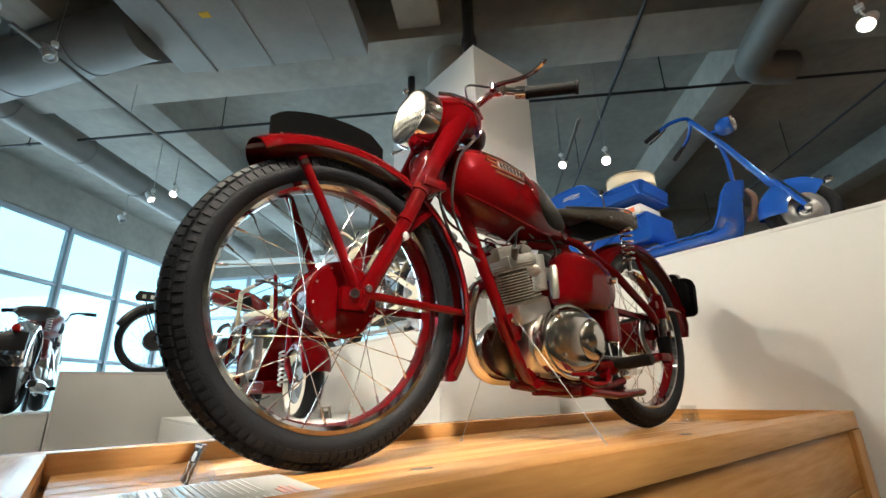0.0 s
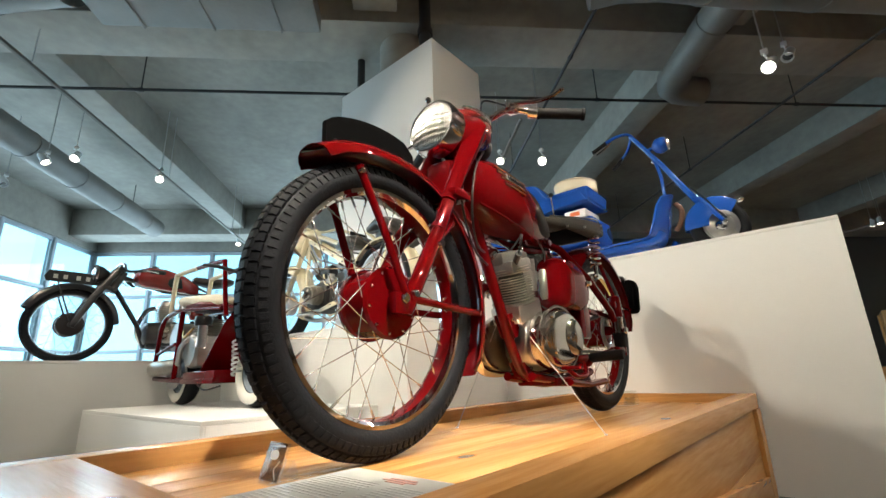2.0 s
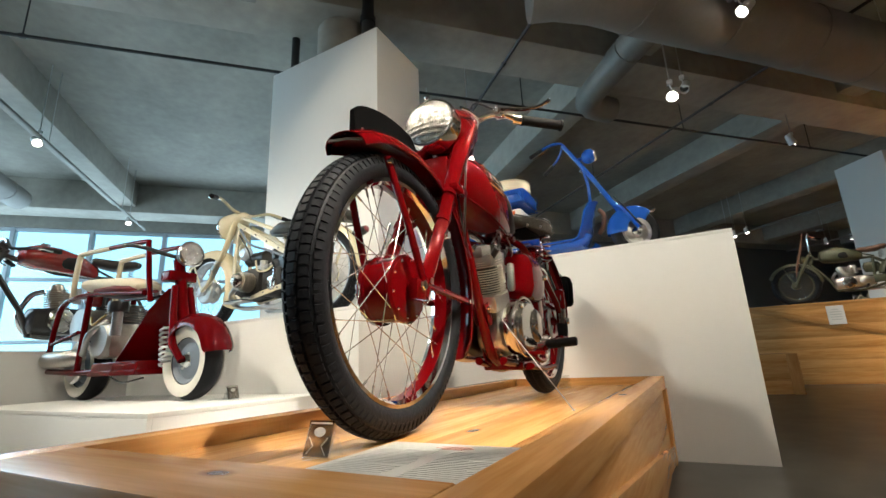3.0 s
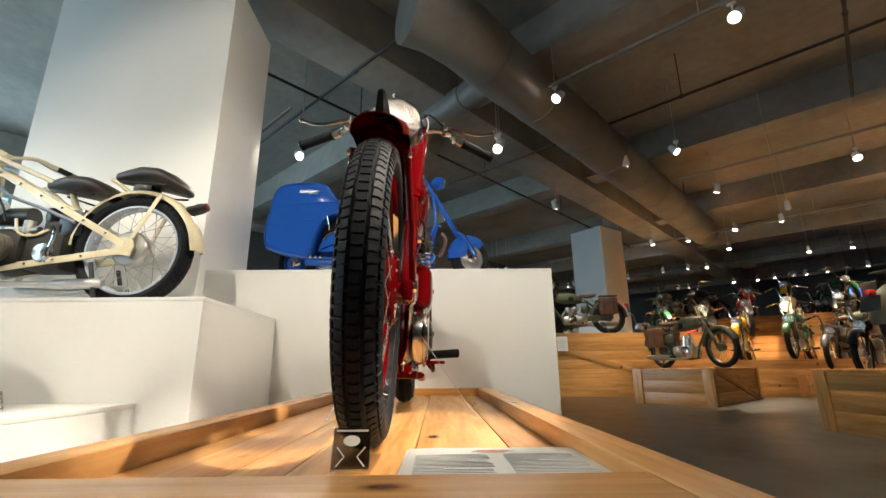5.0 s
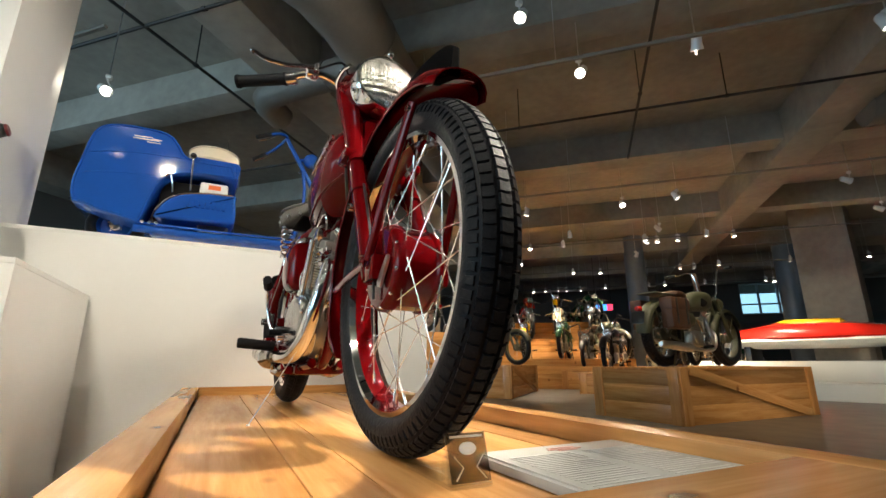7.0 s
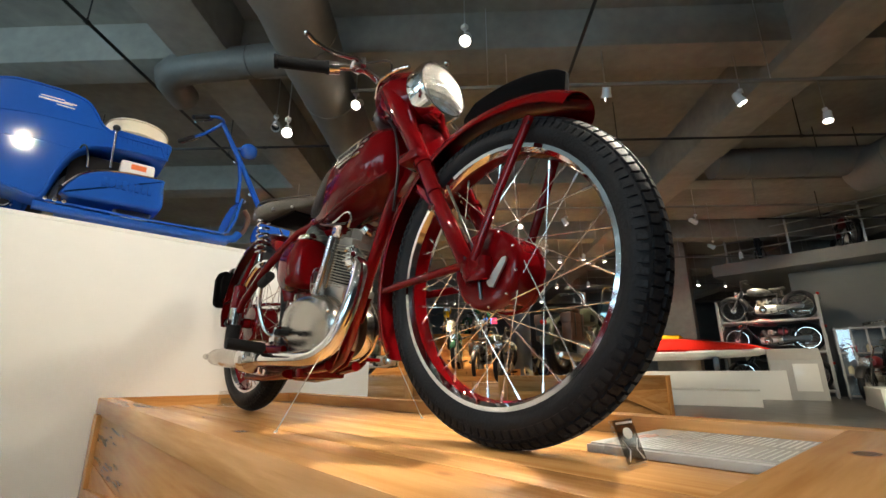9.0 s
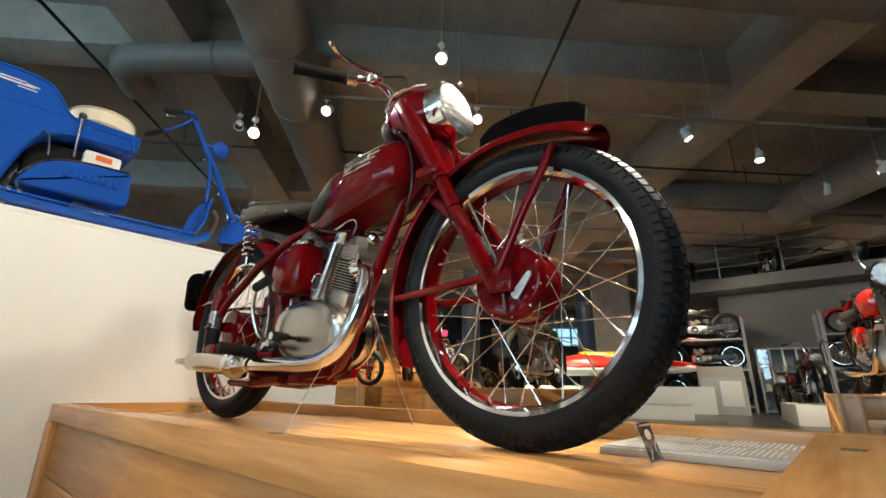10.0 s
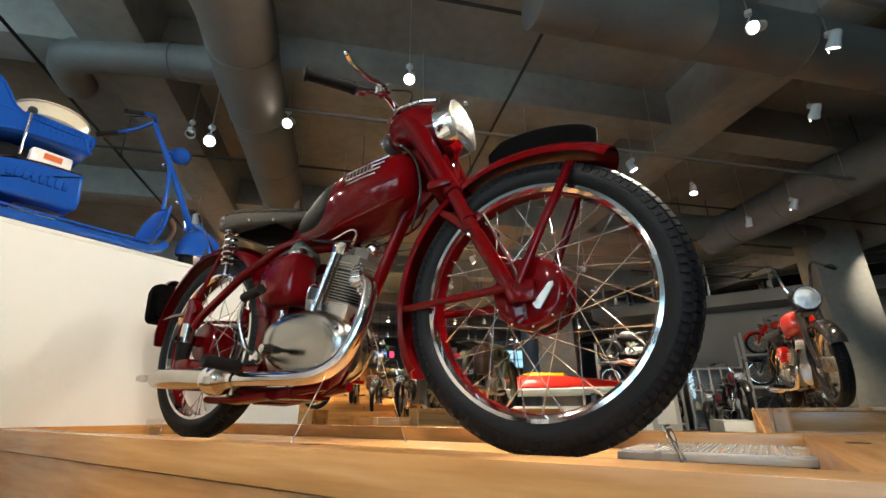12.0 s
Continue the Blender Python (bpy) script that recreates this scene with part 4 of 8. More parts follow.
    def cover(yc, zc, hy, hz, x0, x1, tilt, power=2.3):
        rings = []
        for x, k in ((x0, 1.0), (x0 + (x1 - x0) * 0.45, 1.0), (x0 + (x1 - x0) * 0.75, 0.95), (x0 + (x1 - x0) * 0.93, 0.84), (x1, 0.66), (x1 + (x1 - x0) * 0.02, 0.3)):
            ring = []
            for q in range(40):
                w = 2 * math.pi * q / 40
                c, s_ = math.cos(w), math.sin(w)
                a, b = hy * k * math.copysign(abs(c) ** (2 / power), c), hz * k * math.copysign(abs(s_) ** (2 / power), s_)
                b *= 1 - 0.22 * (c > 0) * abs(c)
                ring.append(Vector((x, yc + a * math.cos(tilt) - b * math.sin(tilt), zc + a * math.sin(tilt) + b * math.cos(tilt))))
            rings.append(ring if x1 > x0 else ring[::-1])
        return Geo().loft(rings)

    lc = part("primary_cover", cover(0.712, 0.268, 0.158, 0.1, 0.06, 0.115, radians(6)), POLISHED, case, "polished alloy primary chain cover")
    part("inspection_cap", Geo().lathe([(0.0001, 0.004), (0.008, 0.003), (0.01, -0.004)], pose(0.112, 0.622, 0.335) @ AXLE, 12), CHROME, lc)
    part("inspection_cap", Geo().lathe([(0.0001, 0.004), (0.008, 0.003), (0.01, -0.004)], pose(0.115, 0.622, 0.222) @ AXLE, 12), CHROME, lc)
    part("cover_rib", Geo().tube([(0.1, 0.69 + 0.135 * math.cos(w), 0.266 + 0.105 * math.sin(w)) for w in [2 * math.pi * k / 40 for k in range(40)]], 0.006, 8, True), POLISHED, lc)
    part("clutch_bulge", Geo().lathe([(0.0001, 0.02), (0.04, 0.018), (0.058, 0.01), (0.066, -0.004)], pose(0.112, 0.765, 0.272) @ AXLE, 32), POLISHED, lc)
    rc = part("timing_cover", cover(0.65, 0.264, 0.178, 0.096, -0.06, -0.108, radians(8)), SATIN, case, "satin polished alloy timing cover")
    for y, z in ((0.5, 0.29), (0.56, 0.2), (0.74, 0.335), (0.81, 0.24)):
        part("cover_screw", Geo().ball((-0.101, y, z), 0.007), CHROME, rc)
    part("gear_lever", Geo().tube([(-0.1, 0.74, 0.248), (-0.124, 0.74, 0.248), (-0.13, 0.69, 0.24)], 0.006, 10).tube([(-0.128, 0.692, 0.24), (-0.168, 0.672, 0.238)], 0.0095, 12), MATTE, rc)
    part("lever_boss", Geo().lathe([(0.0001, -0.03), (0.012, -0.028), (0.016, 0.0)], pose(-0.108, 0.76, 0.25) @ AXLE, 16), CHROME, rc)
    ks = p("kick_start", Geo().tube(smooth([(-0.115, 0.815, 0.235), (-0.14, 0.83, 0.26), (-0.158, 0.85, 0.33), (-0.165, 0.84, 0.385), (-0.168, 0.825, 0.403)]), 0.0065, 10).lathe([(0.0001, -0.01), (0.02, -0.008), (0.024, 0.01)], pose(-0.115, 0.81, 0.23) @ AXLE, 16), CHROME)
    part("kick_rubber", Geo().tube([(-0.166, 0.835, 0.402), (-0.18, 0.735, 0.41)], 0.0145, 14), MATTE, ks, "black rubber kick-start pedal")
    # barrel and head, leaning forwards
    lean = pose(0, 0.582, 0.366, 17, 0, 0) @ Matrix.Diagonal((1, 1, 0.85, 1))
    barrel = p("barrel", Geo().lathe([(0.05, 0.0), (0.05, 0.135)], lean, 28), IRON, label="finned cylinder barrel")
    fin = Geo().loft([[Vector((sx * (1 - 0) , sy, z)) for sx, sy in [(0.066 * math.copysign(abs(math.cos(w)) ** 0.75, math.cos(w)), 0.07 * math.copysign(abs(math.sin(w)) ** 0.75, math.sin(w))) for w in [2 * math.pi * k / 32 for k in range(32)]]] for z in (-0.0011, 0.0011)]).mesh("fin", FIN)
    for k in range(12):
        part("fin", fin, None, barrel, at=lean @ pose(0, 0, 0.014 + 0.0098 * k))
    head = p("cylinder_head", Geo().box((0.12, 0.13, 0.05), (0, 0, 0.162), bevel=0.014).box((0.07, 0.1, 0.05), (0, -0.02, 0.2), bevel=0.016).box((0.05, 0.05, 0.04), (0.03, 0.035, 0.195), pose(0, 0, 0, -30, 0, 0), bevel=0.012).moved(lean), HEAD)
    for k in range(3):
        part("fin", fin, None, head, at=lean @ pose(0, 0, 0.136 + 0.0098 * k))
    for y in (-0.06, 0.05):
        part("rocker_cap", Geo().lathe([(0.0001, 0.02), (0.02, 0.018), (0.026, 0.008), (0.026, -0.006)], lean @ pose(0.02 if y > 0 else -0.01, y, 0.222, 35 if y < 0 else -35, 0, 0), 8), POLISHED, head)
    part("rocker_box", Geo().box((0.06, 0.06, 0.05), (-0.045, 0.02, 0.2), bevel=0.016).tube([(-0.06, 0.03, 0.0), (-0.055, 0.025, 0.2)], 0.02, 16).moved(lean), POLISHED, head)
    part("pushrod_tube", Geo().tube([(-0.082, 0.028, -0.02), (-0.075, 0.02, 0.18)], 0.0135, 16).tube([(-0.083, 0.028, -0.03), (-0.082, 0.028, -0.01)], 0.018, 16).moved(lean), CHROME, head, "chrome pushrod tube")
    part("oil_pipe", Geo().tube(smooth([(-0.05, 0.66, 0.59), (-0.06, 0.6, 0.575), (-0.06, 0.52, 0.59), (-0.055, 0.5, 0.575), (-0.05, 0.52, 0.545)]), 0.0035, 6), CHROME, head)
    part("spark_plug", Geo().tube([(0.05, 0.51, 0.495), (0.085, 0.48, 0.52)], 0.011, 10).tube(smooth([(0.085, 0.48, 0.52), (0.1, 0.475, 0.56), (0.06, 0.55, 0.6), (0.02, 0.62, 0.59)]), 0.0032, 6), BLACK, head)
    part("manifold_nut", Geo().lathe([(0.022, -0.012), (0.034, -0.01), (0.034, 0.01), (0.022, 0.012)], pose(-0.038, 0.482, 0.437, 82, 0, 15), 20), CHROME, head)
    for k in range(18):
        part("collar_fin", Geo().box((0.0022, 0.018, 0.02), (0, 0.037, 0), bevel=0.0008).moved(pose(-0.038, 0.482, 0.437, 82, 0, 15) @ pose(0, 0, 0, 0, 0, 20 * k)), CHROME, head)
    # distributor, carburettor
    d = p("distributor", Geo().tube([(-0.055, 0.655, 0.34), (-0.058, 0.64, 0.385)], 0.024, 18).tube([(-0.058, 0.641, 0.383), (-0.058, 0.64, 0.388)], 0.03, 18), ALLOY)
    part("distributor_cap", Geo().tube([(-0.058, 0.64, 0.388), (-0.06, 0.632, 0.42), (-0.06, 0.631, 0.424)], [0.027, 0.027, 0.022], 18), BLACK, d)
    part("cap_clip", Geo().tube(smooth([(-0.086, 0.65, 0.36), (-0.092, 0.64, 0.41), (-0.085, 0.63, 0.432), (-0.07, 0.628, 0.43)]), 0.0022, 6).tube(smooth([(-0.03, 0.65, 0.36), (-0.028, 0.64, 0.41), (-0.035, 0.63, 0.432), (-0.05, 0.628, 0.43)]), 0.0022, 6), CHROME, d)
    c = p("carburettor", Geo().tube([(0.02, 0.66, 0.43), (0.02, 0.652, 0.54)], 0.022, 18).tube([(0.02, 0.57, 0.49), (0.02, 0.72, 0.485)], 0.02, 16).tube([(0.055, 0.69, 0.43), (0.055, 0.688, 0.5)], 0.014, 16), ALLOY)
    part("float_bowl", Geo().tube([(0.055, 0.69, 0.40), (0.055, 0.69, 0.415), (0.055, 0.689, 0.49), (0.055, 0.688, 0.505)], [0.011, 0.0165, 0.0165, 0.011], 18), ALLOY, c)
    part("fuel_pipe", Geo().tube(smooth([(0.055, 0.688, 0.5), (0.06, 0.7, 0.56), (0.05, 0.68, 0.61)]), 0.004, 6), CHROME, c)
    p("air_hose", Geo().tube([(-0.02 + 0.0 * k, 0.725 + 0.012 * k, 0.53 + 0.012 * k) for k in range(8)], [0.03, 0.036, 0.03, 0.036, 0.03, 0.036, 0.03, 0.034], 18), mat("grey_green_rubber", (0.045, 0.06, 0.055), 0.5))
    # side tanks
    for s, y0, y1, z0, z1, nm, lb in ((1, 0.685, 0.955, 0.365, 0.555, "toolbox", "red rounded toolbox"), (-1, 0.682, 0.86, 0.378, 0.55, "oil_tank", "red rounded oil tank")):
        rings = []
        for x, k in ((0.03, 0.95), (0.045, 1.0), (0.08, 1.0), (0.098, 0.965), (0.111, 0.89), (0.12, 0.74), (0.126, 0.5), (0.128, 0.22)):
            ring = []
            for q in range(36):
                w = 2 * math.pi * q / 36
                cc, ss = math.cos(w), math.sin(w)
                yy = (y0 + y1) / 2 + (y1 - y0) / 2 * k * math.copysign(abs(cc) ** (0.72 if cc > 0 else 0.42), cc)
                zz = (z0 + z1) / 2 + (z1 - z0) / 2 * k * math.copysign(abs(ss) ** (0.72 if cc > 0 else 0.42), ss) - 0.05 * max(0, (yy - (y0 + y1) / 2)) * (ss > 0) * 4
                ring.append(Vector((s * x, yy, zz)))
            rings.append(ring if s > 0 else ring[::-1])
        o = p(nm, Geo().loft(rings), RED, label=lb)
        if s > 0:
            part("lock_knob", Geo().lathe([(0.0001, 0.01), (0.008, 0.009), (0.011, 0.0), (0.012, -0.004)], pose(0.124, 0.915, 0.475) @ AXLE, 16), CHROME, o)
        else:
            part("oil_cap", Geo().lathe([(0.0001, 0.014), (0.026, 0.012), (0.032, 0.004), (0.032, -0.006)], pose(-0.075, 0.735, 0.552, 0, -18, 0), 24), POLISHED, o)
            part("oil_union", Geo().tube([(-0.08, 0.76, 0.37), (-0.08, 0.76, 0.34), (-0.07, 0.78, 0.3)], 0.007, 8), CHROME, o)
    # exhaust
    ex = p("exhaust_pipe", Geo().tube(smooth([(-0.035, 0.512, 0.438), (-0.04, 0.475, 0.435), (-0.05, 0.44, 0.405), (-0.066, 0.43, 0.345), (-0.08, 0.44, 0.28), (-0.094, 0.475, 0.21), (-0.105, 0.53, 0.176), (-0.112, 0.6, 0.166), (-0.115, 0.7, 0.167), (-0.115, 0.92, 0.17)], 8), 0.0215, 20), CHROME, label="chrome exhaust pipe")
    part("pipe_clamp", Geo().tube([(-0.115, 0.885, 0.17), (-0.115, 0.905, 0.17)], 0.026, 20).box((0.014, 0.016, 0.03), (-0.115, 0.895, 0.14), bevel=0.003), CHROME, ex)
    part("silencer", Geo().tube([(-0.115, 0.90, 0.17), (-0.115, 0.93, 0.171), (-0.116, 0.945, 0.172), (-0.117, 0.99, 0.174), (-0.119, 1.02, 0.176), (-0.119, 1.03, 0.1765), (-0.12, 1.2, 0.184), (-0.122, 1.34, 0.19), (-0.122, 1.36, 0.191), (-0.123, 1.38, 0.192), (-0.125, 1.47, 0.196)], [0.024, 0.03, 0.043, 0.045, 0.041, 0.038, 0.036, 0.031, 0.026, 0.014, 0.012], 24), POLISHED, ex, "satin alloy silencer with a chrome collar")
    part("silencer_collar", Geo().tube([(-0.116, 0.94, 0.172), (-0.117, 0.955, 0.1725), (-0.118, 1.0, 0.175), (-0.119, 1.022, 0.176)], [0.036, 0.046, 0.0475, 0.04], 24), CHROME, ex)
    # foot controls and stands
    for s in (1, -1):
        f = p("footrest", Geo().tube([(s * 0.06, 0.88, 0.17), (s * 0.11, 0.88, 0.185), (s * 0.13, 0.87, 0.205)], 0.011, 10), RED)
        part("footrest_rubber", Geo().tube([(s * 0.12, 0.87, 0.203), (s * 0.125, 0.87, 0.204), (s * 0.235, 0.865, 0.212), (s * 0.24, 0.865, 0.212)], [0.014, 0.0175, 0.0175, 0.014], 14), MATTE, f, "black rubber footrest sleeve")
    bp = p("brake_pedal", Geo().tube(smooth([(0.1, 0.86, 0.185), (0.128, 0.8, 0.15), (0.132, 0.72, 0.145), (0.13, 0.67, 0.165)]), 0.009, 10), RED)
    part("pedal_pad", Geo().box((0.06, 0.035, 0.012), (0.145, 0.66, 0.172), bevel=0.004), RED, bp)
    p("centre_stand", Geo().tube([(0.08, 0.76, 0.125), (0.085, 0.9, 0.112), (0.085, 1.06, 0.118)], 0.013, 10, flat=1.6).tube([(-0.08, 0.76, 0.125), (-0.085, 0.9, 0.112), (-0.085, 1.06, 0.118)], 0.013, 10, flat=1.6).tube([(-0.085, 0.82, 0.12), (0.085, 0.82, 0.12)], 0.012, 10), RED)
    p("prop_bracket", Geo().box((0.15, 0.06, 0.03), (0, 0.72, 0.128), bevel=0.008), RED)
    for s in (1, -1):
        p("engine_plate", Geo().slab([(0.488, 0.335), (0.52, 0.345), (0.555, 0.3), (0.545, 0.27), (0.525, 0.265)], 0.004, pose(s * 0.024, 0, 0) @ Matrix(((0, 0, 1, 0), (1, 0, 0, 0), (0, 1, 0, 0), (0, 0, 0, 1)))), RED)
        p("engine_plate", Geo().slab([(0.56, 0.19), (0.62, 0.2), (0.66, 0.16), (0.64, 0.135), (0.59, 0.15)], 0.004, pose(s * 0.024, 0, 0) @ Matrix(((0, 0, 1, 0), (1, 0, 0, 0), (0, 1, 0, 0), (0, 0, 0, 1)))), RED)
    for s in (1, -1):
        bolt(bike, (s * 0.03, 0.512, 0.322), 0.009)
        bolt(bike, (s * 0.03, 0.6, 0.172), 0.009)
    # chain and chain guard
    p("chain_guard", Geo().box((0.03, 0.36, 0.02), (0.062, 1.08, 0.385), pose(0, 0, 0, -3, 0, 0), bevel=0.006), RED)
    p("sprocket", Geo().lathe([(0.06, -0.003), (0.084, -0.003), (0.086, 0.0), (0.084, 0.003), (0.06, 0.003)], pose(0.06, YR, Z - 0.004) @ AXLE, 44, True), STEEL)
    p("chain", Geo().tube([(0.06, 0.85, 0.31), (0.06, YR, 0.398)], 0.006, 6).tube([(0.06, 0.85, 0.23), (0.06, YR, 0.228)], 0.006, 6), BLACK)
    p("wiring", Geo().tube(smooth([(0.04, 0.62, 0.585), (0.06, 0.55, 0.6), (0.08, 0.5, 0.575), (0.07, 0.46, 0.53)]), 0.003, 6).tube(smooth([(-0.05, 0.7, 0.6), (-0.07, 0.6, 0.565), (-0.06, 0.52, 0.555)]), 0.003, 6), BLACK)
    return bike


red_motorcycle()

# ---- small things on the wooden plinth ----
CARD = mat("white_card", (0.76, 0.75, 0.72), 0.12, vary=0.02)
INK = mat("grey_ink", (0.52, 0.52, 0.505), 0.6, vary=0.1)
RED_INK = mat("red_ink", (0.5, 0.25, 0.2), 0.6, vary=0.1)
GREY_PLASTIC = mat("grey_plastic", (0.42, 0.41, 0.39), 0.35, vary=0.05)


def thin_clear(name, tint, gloss):
    """A thin clear sheet: light goes straight through it, with a little gloss on top."""
    m = bpy.data.materials.new(name)
    m.use_nodes = True
    n, l = m.node_tree.nodes, m.node_tree.links
    n.remove(n["Principled BSDF"])
    clear, shine, mix = n.new("ShaderNodeBsdfTransparent"), n.new("ShaderNodeBsdfGlossy"), n.new("ShaderNodeMixShader")
    clear.inputs["Color"].default_value = (*tint, 1)
    shine.inputs["Roughness"].default_value = 0.03
    mix.inputs[0].default_value = gloss
    l.new(clear.outputs[0], mix.inputs[1])
    l.new(shine.outputs[0], mix.inputs[2])
    l.new(mix.outputs[0], n["Material Output"].inputs[0])
    return m


ACRYLIC = thin_clear("clear_acrylic", (0.94, 0.96, 0.97), 0.14)
CARD_DARK = thin_clear("smoked_film", (0.68, 0.63, 0.58), 0.06)
PAPER = mat("laminated_paper", (0.66, 0.66, 0.63), 0.07, vary=0.02, scale=9)
OLIVE = mat("olive_paint", (0.048, 0.05, 0.026), 0.5, vary=0.25, scale=7, bump=0.1)
TAN = mat("brown_leather", (0.095, 0.042, 0.022), 0.5, vary=0.3, scale=10, bump=0.35, bump_scale=70)
MAROON = mat("maroon_vinyl", (0.13, 0.012, 0.016), 0.35, vary=0.1)
YELLOW = mat("yellow_enamel", (0.75, 0.42, 0.01), 0.25, coat=0.6, vary=0.05)
BRIGHT_RED = mat("bright_red_enamel", (0.62, 0.02, 0.012), 0.2, coat=0.8, vary=0.05)
DEEP_RED = mat("deep_red_enamel", (0.22, 0.012, 0.01), 0.2, coat=0.6, vary=0.1)
GREEN = mat("green_enamel", (0.02, 0.09, 0.045), 0.25, coat=0.6, vary=0.08)
ORANGE = mat("orange_print", (0.75, 0.14, 0.02), 0.5)
WHITE_RUBBER = mat("white_rubber", (0.66, 0.64, 0.58), 0.6, vary=0.06, scale=12)
GREY_BLUE = mat("grey_blue_paint", (0.16, 0.2, 0.25), 0.35, vary=0.08)
CONDUIT = mat("black_conduit", (0.02, 0.02, 0.021), 0.5, vary=0.15)
SILVER = mat("silver_print", (0.32, 0.34, 0.36), 0.4, 0.4)


def plaque():
    x0, x1, y0, y1 = 0.078, 0.382, -0.462, -0.135
    t = thing("plaque", pose((x0 + x1) / 2, (y0 + y1) / 2, -0.0075), "white printed plaque in a clear grey-edged holder lying on the plinth", "plaque")
    w, d = x1 - x0, y1 - y0
    part("holder", Geo().box((w, d, 0.013), (0, 0, 0.0065), bevel=0.0025), GREY_PLASTIC, t)
    s = part("sheet", Geo().box((w - 0.012, d - 0.012, 0.003), (0, 0, 0.0147)), PAPER, t)
    z = 0.0167
    rnd = random.Random(5)
    for k, (wide, y) in enumerate(((0.055, 0.132), (0.07, 0.122), (0.04, 0.113))):
        part("title_line", Geo().box((wide, 0.006, 0.0006), (0.0, y, z)), RED_INK, s)
    for col, cx in ((0, -0.072), (1, 0.072)):
        for k in range(24):
            wide = rnd.uniform(0.112, 0.12) if k % 6 != 5 else rnd.uniform(0.04, 0.09)
            part("text_line", Geo().box((wide, 0.0028, 0.0006), (cx - 0.059 + wide / 2, 0.094 - 0.0095 * k, z)), INK, s)
    part("printed_emblem", Geo().lathe([(0.0001, 0.0003), (0.03, 0.0003), (0.03, -0.0003)], pose(0.085, -0.142, z) @ Matrix.Diagonal((1, 0.38, 1, 1)), 28), INK, s)
    return t


def wheel_stand(m, card):
    """A clear bent stand that keeps a wheel from rolling."""
    t = thing("wheel_stand", m, "clear acrylic wheel stand with a dark printed card" if card else "small clear acrylic wheel stand", "stand", "clear wheel stands")
    part("base", Geo().box((0.062, 0.15, 0.005), (0, 0.0, 0.0025), bevel=0.001), ACRYLIC, t)
    up = pose(0, -0.072, 0.004, -17, 0, 0)
    part("upright", Geo().box((0.062, 0.005, 0.064), (0, 0, 0.032), bevel=0.001).moved(up), ACRYLIC, t)
    part("brace", Geo().box((0.05, 0.005, 0.034), (0, 0, 0.017), bevel=0.001).moved(pose(0, -0.03, 0.004, 22, 0, 0)), ACRYLIC, t)
    if card:
        c = part("card", Geo().box((0.058, 0.0012, 0.06), (0, -0.0038, 0.0325)).moved(up), CARD_DARK, t)
        part("printed_oval", Geo().lathe([(0.0001, 0.0004), (0.013, 0.0004), (0.013, -0.0004)], up @ pose(0, -0.0048, 0.043, 90, 0, 0) @ Matrix.Diagonal((1, 0.62, 1, 1)), 24), GREY_PLASTIC, c)
        for s in (1, -1):
            part("printed_line", Geo().tube([Vector((s * 0.022, -0.005, 0.006)), Vector((s * 0.01, -0.005, 0.02)), Vector((s * 0.022, -0.005, 0.034))], 0.0009, 5).moved(up), GREY_PLASTIC, c)
        part("printed_line", Geo().box((0.05, 0.0006, 0.003), (0, -0.0048, 0.058)).moved(up), GREY_PLASTIC, c)
    return t


plaque()
wheel_stand(pose(0.0, -0.19, -0.0075), True)
wheel_stand(pose(-0.02, 1.51, -0.0075, 0, 0, 180), False)
wheel_stand(pose(-1.41, 0.57, 0.0205, 0, 0, 90), True)
for s, p, q in ((1, (0.034, 0.512, 0.322), (0.26, 0.55, -0.007)), (-1, (-0.034, 0.512, 0.322), (-0.22, 0.51, -0.007))):
    w = tagged(part("tie_down_wire", Geo().tube([p, q], 0.0012, 6), STEEL), "thin steel wire that ties the motorcycle down to the plinth", "wire", "tie-down wires")
    part("screw_eye", Geo().lathe([(0.0001, 0.004), (0.004, 0.003), (0.005, 0.0)], pose(q[0], q[1], -0.0075), 10), STEEL, w)


# ---- other motorcycles and scooters ----
def spoke_set(r_hub, r_rim, wide, n):
    g = Geo()
    for k in range(n):
        a = 2 * math.pi * k / n
        b = a + (0.5 if k % 2 else -0.5)
        s = 1 if k % 4 < 2 else -1
        g.tube([(s * wide, r_hub * math.cos(a), r_hub * math.sin(a)), (s * 0.004, r_rim * math.cos(b), r_rim * math.sin(b))], 0.0017, 4)
    return g


def bike_wheel(bike, y, r, rim, half, near, spokes, rim_mat, hub_mat, drum, blocks=0, tyre=None):
    w = wheel(bike, pose(0, y, r), r, rim, half, colour=rim_mat, drum=drum, spokes=spokes if near else 0, blocks=blocks, hub_wide=0.036, hub_mat=hub_mat, rim_mat=rim_mat, band=False, tyre_mat=tyre)
    if not near and spokes:
        tagged(part("spoke_set", spoke_set(drum * 0.9, rim - 0.026, 0.03, spokes), STEEL, w), kind="stuff")
    return w


